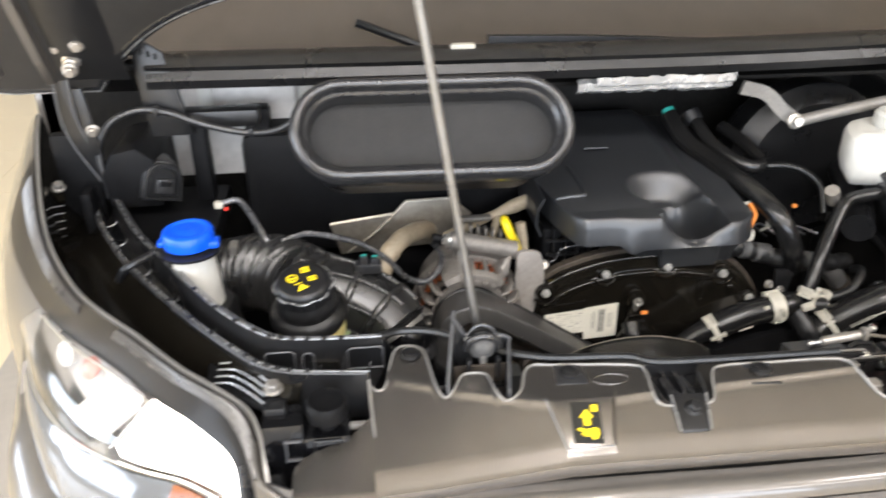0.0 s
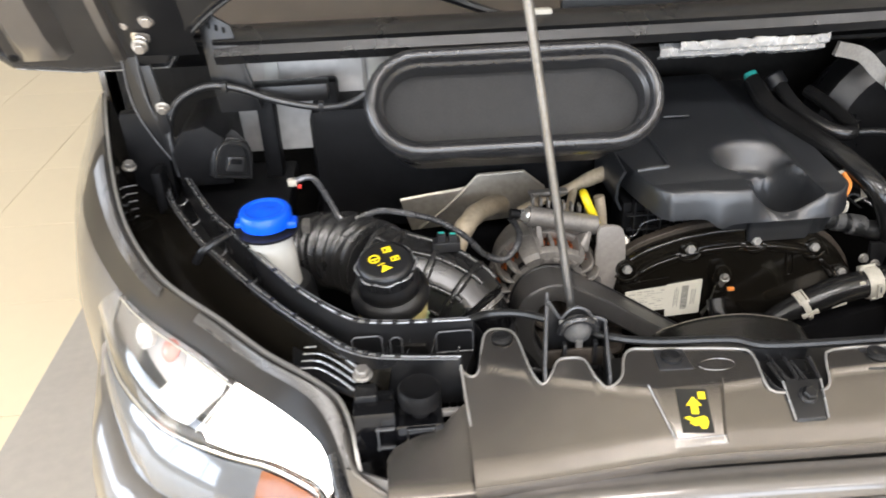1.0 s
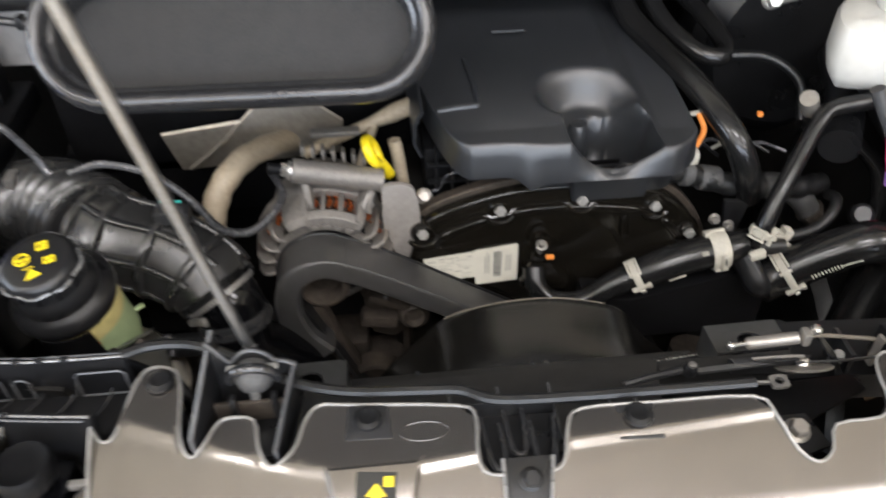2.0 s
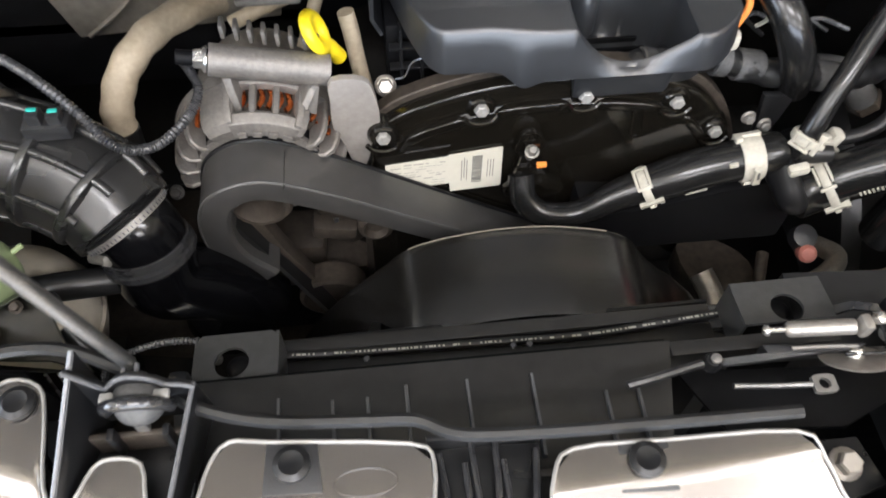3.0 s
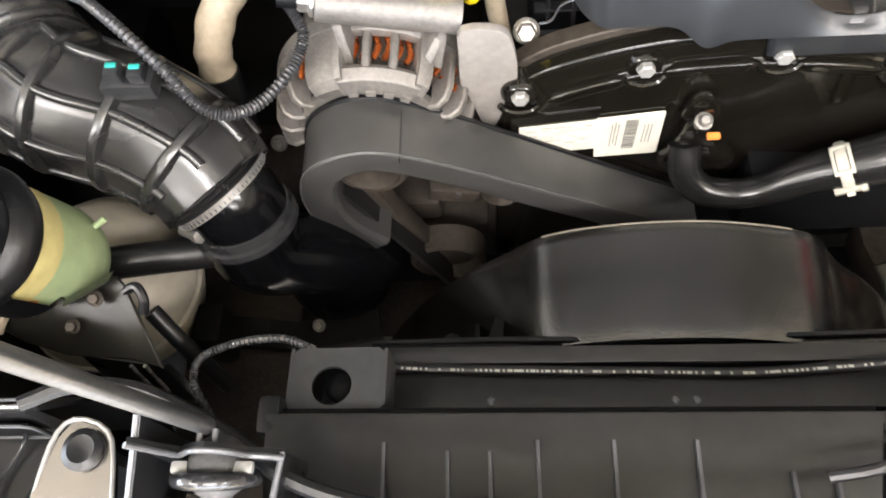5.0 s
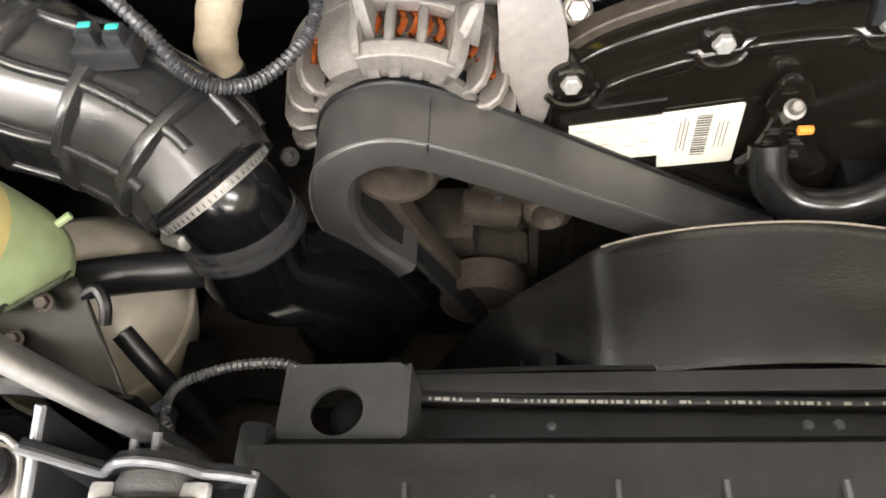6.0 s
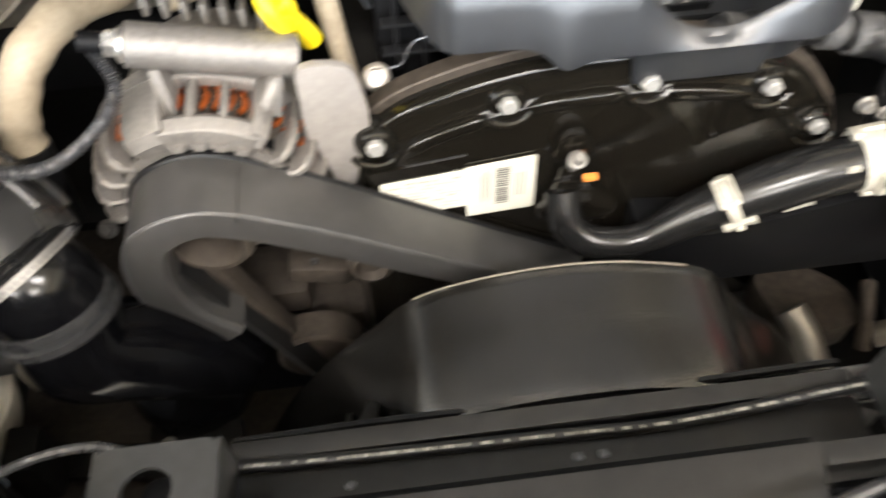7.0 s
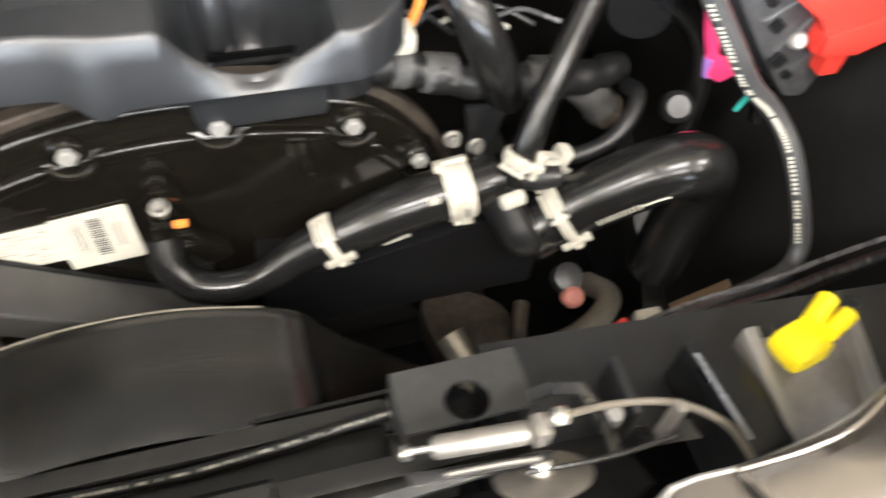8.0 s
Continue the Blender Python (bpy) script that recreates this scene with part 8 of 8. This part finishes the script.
def far_side():
    s = thing("radiator_support", (0.62, 0.62, 0.9), "black pressed radiator support member", "support")
    part("beam", sweep([(0.50, 0.618, 0.945), (0.60, 0.612, 0.945), (0.72, 0.604, 0.945), (0.84, 0.597, 0.945)], [(-0.03, -0.03), (0.024, -0.03), (0.024, 0.0), (-0.03, 0.008)]), BLACK_SATIN, s)
    part("upright", box((0.556, 0.600, 0.962), (0.004, 0.030, 0.030), 0.001), GREY_PLASTIC, s)
    part("pale_stud", lathe([(0.0050, 0), (0.0055, 0.008), (0.004, 0.013), (0, 0.014)], (0.545, 0.590, 0.965), (0, -0.2, 1), 14), PALE_BOLT, s, "pale stud")
    part("angle_bar", sweep([(0.508, 0.602, 0.982), (0.516, 0.601, 0.988), (0.530, 0.598, 0.988), (0.538, 0.586, 0.978), (0.544, 0.572, 0.962)], [(-0.003, -0.001), (0.003, -0.001), (0.003, 0.001), (-0.003, 0.001)], straight=True), RIM_BLACK, s)
    y = thing("yellow_clip", (0.637, 0.588, 0.975), "yellow plastic clip in a grey pressed holder", "clip")
    part("holder", bevelled(loft([[(0.626, 0.609, 0.975), (0.621, 0.552, 0.968), (0.662, 0.558, 0.968), (0.675, 0.604, 0.975)], [(0.626, 0.609, 0.968), (0.621, 0.552, 0.961), (0.662, 0.558, 0.961), (0.675, 0.604, 0.968)]]), 0.001), STRAP, y, "tan pressed holder")
    for p0, p1 in (((0.624, 0.611), (0.618, 0.548)), ((0.677, 0.606), (0.665, 0.554))):
        part("holder_side", bevelled(loft([[(p0[0] - 0.0035, p0[1], 0.95), (p0[0] + 0.0035, p0[1], 0.95), (p0[0] + 0.0035, p0[1], 0.984), (p0[0] - 0.0035, p0[1], 0.984)], [(p1[0] - 0.0035, p1[1], 0.95), (p1[0] + 0.0035, p1[1], 0.95), (p1[0] + 0.0035, p1[1], 0.980), (p1[0] - 0.0035, p1[1], 0.980)]]), 0.001), PAINT_DULL, y)
    part("side_block", box((0.603, 0.583, 0.965), (0.022, 0.060, 0.034), 0.003, Matrix.Rotation(0.1, 4, "Z")), BLACK_SATIN, y)
    part("side_edge", tube([(0.592, 0.604, 0.983), (0.596, 0.560, 0.983)], 0.0012, 6, 2), EDGE_GLINT, y)
    part("clip_base", box((0.636, 0.593, 0.992), (0.024, 0.021, 0.014), 0.006, Matrix.Rotation(0.25, 4, "Z")), YELLOW, y)
    part("clip_prong", tube([(0.640, 0.598, 1.002), (0.652, 0.606, 1.006)], 0.005, 10, 2), YELLOW, y)
    part("clip_prong", tube([(0.646, 0.592, 1.0), (0.660, 0.598, 1.002)], 0.0045, 10, 2), YELLOW, y)
    p = thing("side_bracket", (0.58, 0.52, 1.0), "grey painted end of the front panel", "panel")
    b = [[(0.548, 0.5325, 1.046), (0.55, 0.527, 1.0495), (0.56, 0.50, 1.048), (0.56, 0.46, 1.02)], [(0.575, 0.533, 1.047), (0.577, 0.528, 1.0510), (0.585, 0.50, 1.049), (0.585, 0.46, 1.02)], [(0.600, 0.538, 1.047), (0.603, 0.532, 1.0515), (0.61, 0.503, 1.050), (0.61, 0.465, 1.02)], [(0.645, 0.560, 1.044), (0.650, 0.551, 1.050), (0.66, 0.52, 1.048), (0.67, 0.475, 1.015)], [(0.74, 0.615, 1.03), (0.742, 0.60, 1.036), (0.745, 0.55, 1.03), (0.75, 0.49, 0.99)]]
    part("shell", sheet(b, 0.003), PANEL_PAINT, p)
    part("rolled_edge", tube([q[0] for q in b], 0.0016, 8), PANEL_PAINT, p)


def bonnet_latch():
    t = thing("bonnet_latch", (0.475, 0.57, 0.98), "zinc-plated bonnet latch with a spring barrel and cable", "latch")
    a, b = V((0.4575, 0.578, 1.011)), V((0.4920, 0.572, 1.020))
    d = (b - a).normalized()
    barrel = part("spring_barrel", lathe([(0.0, -0.001), (0.0034, -0.001), (0.0046, 0.0005), (0.0047, 0.002), (0.0047, 0.0335), (0.0044, 0.0355), (0.0030, 0.0365), (0.0, 0.0365)], a, d, 24), DULL_STEEL, t, "satin steel spring barrel")
    for k in range(12):
        part("coil_ring", lathe([(0.0044, -0.0007), (0.00485, 0.0), (0.0044, 0.0007)], a + d * (0.004 + 0.0026 * k), d, 24), DULL_STEEL, barrel)
    part("end_pin", tube([a - d * 0.010, a], 0.0016, 8, 1), STEEL, t)
    part("pin_head", lathe([(0.0032, 0), (0.0034, 0.002), (0.0020, 0.0035), (0, 0.0035)], a - d * 0.010, -d, 12), STEEL, t)
    part("end_stop", box(b + d * 0.004, (0.006, 0.010, 0.012), 0.002), DULL_STEEL, t)
    part("stop_nut", lathe([(0.0040, 0), (0.0040, 0.004), (0.0025, 0.005), (0, 0.005)], b + d * 0.010 + V((0.001, 0.003, 0.002)), (0.3, -0.3, 0.9), 6), STEEL, t)
    part("cable_end", tube([(0.500, 0.575, 1.017), (0.514, 0.578, 1.013), (0.538, 0.580, 1.006), (0.560, 0.575, 1.005), (0.578, 0.562, 1.002), (0.588, 0.548, 0.99)], 0.0017, 10), CABLE_TAN, t, "release cable")
    part("base_plate", prism([(0.40, 0.574), (0.50, 0.568), (0.545, 0.570), (0.55, 0.555), (0.49, 0.530), (0.42, 0.535)], 0.972, 0.975, "xy", 0.0008), BLACK, t)
    part("cradle", bevelled(loft([[(0.447, 0.569, 1.000), (0.500, 0.565, 1.003), (0.505, 0.569, 1.003), (0.445, 0.575, 1.000)], [(0.452, 0.575, 0.980), (0.505, 0.570, 0.980), (0.508, 0.574, 0.980), (0.450, 0.580, 0.980)]]), 0.001), GREY_PLASTIC, t, "dark folded cradle")
    part("cradle_lip", tube([(0.460, 0.5695, 1.0035), (0.480, 0.568, 1.005), (0.497, 0.566, 1.006)], 0.0013, 8), CAST, t)
    part("lever", sweep([(0.420, 0.5675, 0.997), (0.424, 0.567, 0.998), (0.450, 0.568, 0.998), (0.480, 0.570, 0.997)], [(-0.0022, -0.0012), (0.0022, -0.0012), (0.0022, 0.0012), (-0.0022, 0.0012)]), ROD_STEEL, t, "flat steel lever")
    part("catch_disc", lathe([(0.0, 0.0), (0.017, 0.0), (0.0195, 0.0010), (0.0200, 0.0024), (0.0170, 0.0032), (0, 0.0034)], (0.498, 0.561, 0.996), (0.0, 0.68, 0.73), 28), DULL_STEEL, t, "polished round catch")
    part("disc_pivot", lathe([(0.0050, 0), (0.0050, 0.004), (0.0035, 0.006), (0, 0.006)], (0.498, 0.563, 0.998), (0.0, 0.68, 0.73), 14), STEEL, t)
    part("eye", plate_with_hole((0.4690, 0.5455, 1.004), (1, 0, 0), (0, 1, 0), (0, 0, 1), 0.013, 0.011, 0.0033, 0.003, 16), CAST, t)
    part("rod", tube([(0.418, 0.549, 1.006), (0.440, 0.547, 1.006), (0.463, 0.546, 1.005)], 0.0018, 8), ROD_STEEL, t)
    part("pivot", lathe([(0.0050, 0), (0.0055, 0.005), (0.004, 0.008), (0, 0.008)], (0.412, 0.566, 0.998), n=14), BLACK_SATIN, t)
    part("pivot_cap", lathe([(0.0030, 0), (0.0030, 0.002), (0, 0.003)], (0.413, 0.566, 1.006), n=12), CAST, t)
    part("upright", box((0.556, 0.570, 1.000), (0.003, 0.006, 0.030), 0.0005), DULL_STEEL, t)
    part("guide_rod", tube([(0.490, 0.563, 1.003), (0.525, 0.561, 1.003), (0.556, 0.563, 1.002)], 0.0012, 8), GREY_PLASTIC, t)
    part("catch_plate", prism([(0.438, 0.512), (0.470, 0.512), (0.476, 0.486), (0.446, 0.478)], 1.010, 1.014, "xy", 0.001), BLACK_SATIN, t)
    bolt("bolt", (0.457, 0.498, 1.015), (0, -0.2, 1), 0.0065, t, DULL_STEEL)
    part("cable_sheath", tube([(0.36, 0.556, 1.004), (0.375, 0.558, 1.006), (0.39, 0.562, 1.004), (0.406, 0.566, 1.002)], 0.0026, 8), GREY_PLASTIC, t)


# ---- rear of the bay ----
def rear_parts():
    s = thing("heat_shield", (0.05, 1.0, 0.92), "creased tan metal heat shield below the air box", "heat shield")
    plan = [(-0.032, 0.945, 0.992), (0.055, 0.941, 1.005), (0.071, 0.945, 1.021), (0.132, 0.941, 1.024), (0.162, 0.945, 0.996), (0.156, 0.941, 0.960), (-0.019, 0.945, 0.947)]
    part("sheet", bevelled(loft([[V(p) for p in plan], [V(p) + V((0, 0.002, 0.003)) for p in plan]]), 0.0008), SHIELD, s)
    part("fold", tube([(0.055, 0.941, 1.005), (0.024, 0.940, 0.976), (-0.009, 0.941, 0.951)], 0.002, 6), SHIELD, s)
    e = thing("exhaust_pipe", (0.1, 0.9, 0.93), "cream-coloured wrapped pipe curving behind the alternator", "pipe")
    part("pipe", tube([(0.0265, 0.839, 0.938), (0.029, 0.845, 0.960), (0.041, 0.861, 0.984), (0.063, 0.889, 0.995), (0.093, 0.930, 0.985), (0.120, 0.985, 0.953), (0.141, 1.045, 0.92)], 0.0128, 18, 8, rfun=lambda k: 0.0126 + 0.0006 * math.sin(k * 55)), BEIGE_WRAP, e)
    part("joint", tube([(0.0268, 0.8395, 0.942), (0.026, 0.836, 0.920), (0.024, 0.832, 0.88)], 0.0142, 18), RUBBER, e, "black rubber joint")
    part("branch", tube([(0.120, 0.905, 0.985), (0.150, 0.910, 0.996), (0.185, 0.918, 1.006), (0.222, 0.924, 1.018), (0.250, 0.927, 1.026)], 0.0095, 14, 8, rfun=lambda k: 0.0062 + 0.0035 * max(0.0, min(1.0, (k - 0.55) / 0.15))), BEIGE_WRAP, e)
    part("branch", tube([(0.195, 0.920, 1.008), (0.185, 0.900, 0.990), (0.176, 0.885, 0.972)], 0.0055, 10), BEIGE_WRAP, e)
    part("riser", tube([(0.205, 0.97, 1.01), (0.205, 0.985, 1.06), (0.20, 1.0, 1.12)], 0.009, 12), BEIGE_WRAP, e)
    part("riser", tube([(0.232, 0.97, 1.0), (0.234, 0.985, 1.05), (0.236, 1.0, 1.12)], 0.009, 12), BROWN, e)
    part("bracket", box((0.155, 0.895, 1.015), (0.05, 0.012, 0.006), 0.002), CAST, e)
    c = thing("bay_cable", (-0.15, 0.93, 1.14), "grey cable draped below the cowl", "cable")
    part("cable", tube([(-0.300, 0.92, 1.06), (-0.302, 0.925, 1.12), (-0.285, 0.93, 1.152), (-0.250, 0.93, 1.167), (-0.215, 0.93, 1.163), (-0.174, 0.93, 1.146), (-0.122, 0.925, 1.135), (-0.081, 0.91, 1.143), (-0.050, 0.90, 1.165)], 0.0042, 10), GREY_PLASTIC, c)
    part("cable_tie", box((-0.228, 0.927, 1.166), (0.006, 0.012, 0.012), 0.001), BLACK_SATIN, c)
    part("cable_tie", box((-0.118, 0.924, 1.136), (0.006, 0.012, 0.012), 0.001), BLACK_SATIN, c)
    b = thing("cowl_drain", (-0.17, 0.98, 1.14), "black plastic drain box under the cowl", "drain")
    part("shell", box((-0.165, 0.965, 1.145), (0.11, 0.03, 0.022), 0.004), BLACK_SATIN, b)
    part("spout", box((-0.19, 0.97, 1.08), (0.022, 0.03, 0.12), 0.006), BLACK, b)
    part("spout", box((-0.115, 0.99, 1.05), (0.03, 0.03, 0.2), 0.006), BLACK, b)
    f = thing("foil_insulation", (0.40, 0.95, 1.16), "crinkled silver foil strip under the cowl edge", "insulation")
    random.seed(11)
    loops = []
    for k in range(30):
        x = 0.300 + 0.21 * k / 29
        j = random.uniform(-0.0014, 0.0014)
        loops.append([(x, 0.952, 1.179), (x, 0.944 + j, 1.174 + j), (x, 0.945 + j, 1.164), (x, 0.953, 1.159 + j)])
    part("strip", sheet(loops, 0.002), FOIL, f)
    part("upper_strip", sheet([[(x, y - 0.006, z + 0.010) for x, y, z in q[1:]] for q in loops[3:]], 0.0015), FOIL, f, "flat upper foil edge")
    g = thing("stay_bracket", (0.56, 0.94, 1.15), "pale metal bracket below the cowl", "bracket")
    part("arm", sweep([(0.525, 0.945, 1.162), (0.56, 0.945, 1.152), (0.585, 0.94, 1.130), (0.60, 0.93, 1.118)], [(-0.003, -0.009), (0.003, -0.009), (0.003, 0.009), (-0.003, 0.009)], up=(0, 0, 1)), CAST, g)
    part("rail", tube([(0.60, 0.93, 1.115), (0.66, 0.935, 1.125), (0.76, 0.94, 1.14)], 0.008, 12), CAST, g)
    bolt("bolt", (0.598, 0.925, 1.118), (0, -1, 0.2), 0.008, g)
    n = thing("strut_mount", (-0.33, 0.93, 1.02), "small bolt on the inner wing", "bolt")
    bolt("bolt_head", (-0.352, 0.905, 1.082), (0.2, -0.3, 1), 0.0062, n, CAST)
    st = thing("wing_stay", (-0.31, 0.9, 1.05), "grey inner wing brackets beside the hinge", "bracket")
    part("plate", box((-0.335, 0.94, 1.08), (0.05, 0.02, 0.12), 0.006), BLACK, st)
    part("post", box((-0.318, 0.90, 1.05), (0.012, 0.03, 0.06), 0.004), BLACK, st)
    for k in range(5):
        part("grille_bar", tube([(-0.362, 0.86 - 0.004 * k, 1.075 - 0.008 * k), (-0.335, 0.865 - 0.004 * k, 1.076 - 0.008 * k)], 0.0008, 6, 2), DIM_GLINT, st)


ENGINE = thing("engine", (0.38, 0.95, 0.6), "van engine with a charcoal cover and gloss black timing cover", "engine")
timing_cover(ENGINE)
sensor(ENGINE)
engine_cover(ENGINE)
belt_cover(ENGINE)
alternator()
dipstick()
air_box()
intake_hose()
washer_filler()
power_steering()
radiator()
coolant_hoses()
brake_parts()
fuse_box()
lower_clutter()
far_side()
bonnet_latch()
rear_parts()


# ---- floor tiles ----
def floor_tiles():
    floor = bpy.data.objects["floor"]
    WHERE[floor] = floor.location.copy()
    size = 0.6
    tile = part("tile", box((0, 0, 0), (size - 0.003, size - 0.003, 0.012), 0), TILE, floor)
    ok = False
    rest = bmesh.new()
    for i in range(-14, 13):
        for j in range(-9, 18):
            x, y = -1.135 - size * (i - 1.5), -1.53 + size * j
            if not (-7.6 < x < 8.2 and -6.8 < y < 8.9):
                continue
            if x > -1.2 or y > 6 or y < -4:
                box((x, y, -0.012), (size - 0.003, size - 0.003, 0.012), 0, into=rest)
                continue
            m = Matrix.Translation((x, y, -0.012))
            if not ok:
                tile.matrix_basis = m
                ok = True
            else:
                repeat(tile, m)
    tagged(part("tile_field", rest, TILE, floor, "cream tiles of the rest of the floor"), kind="stuff")


floor_tiles()
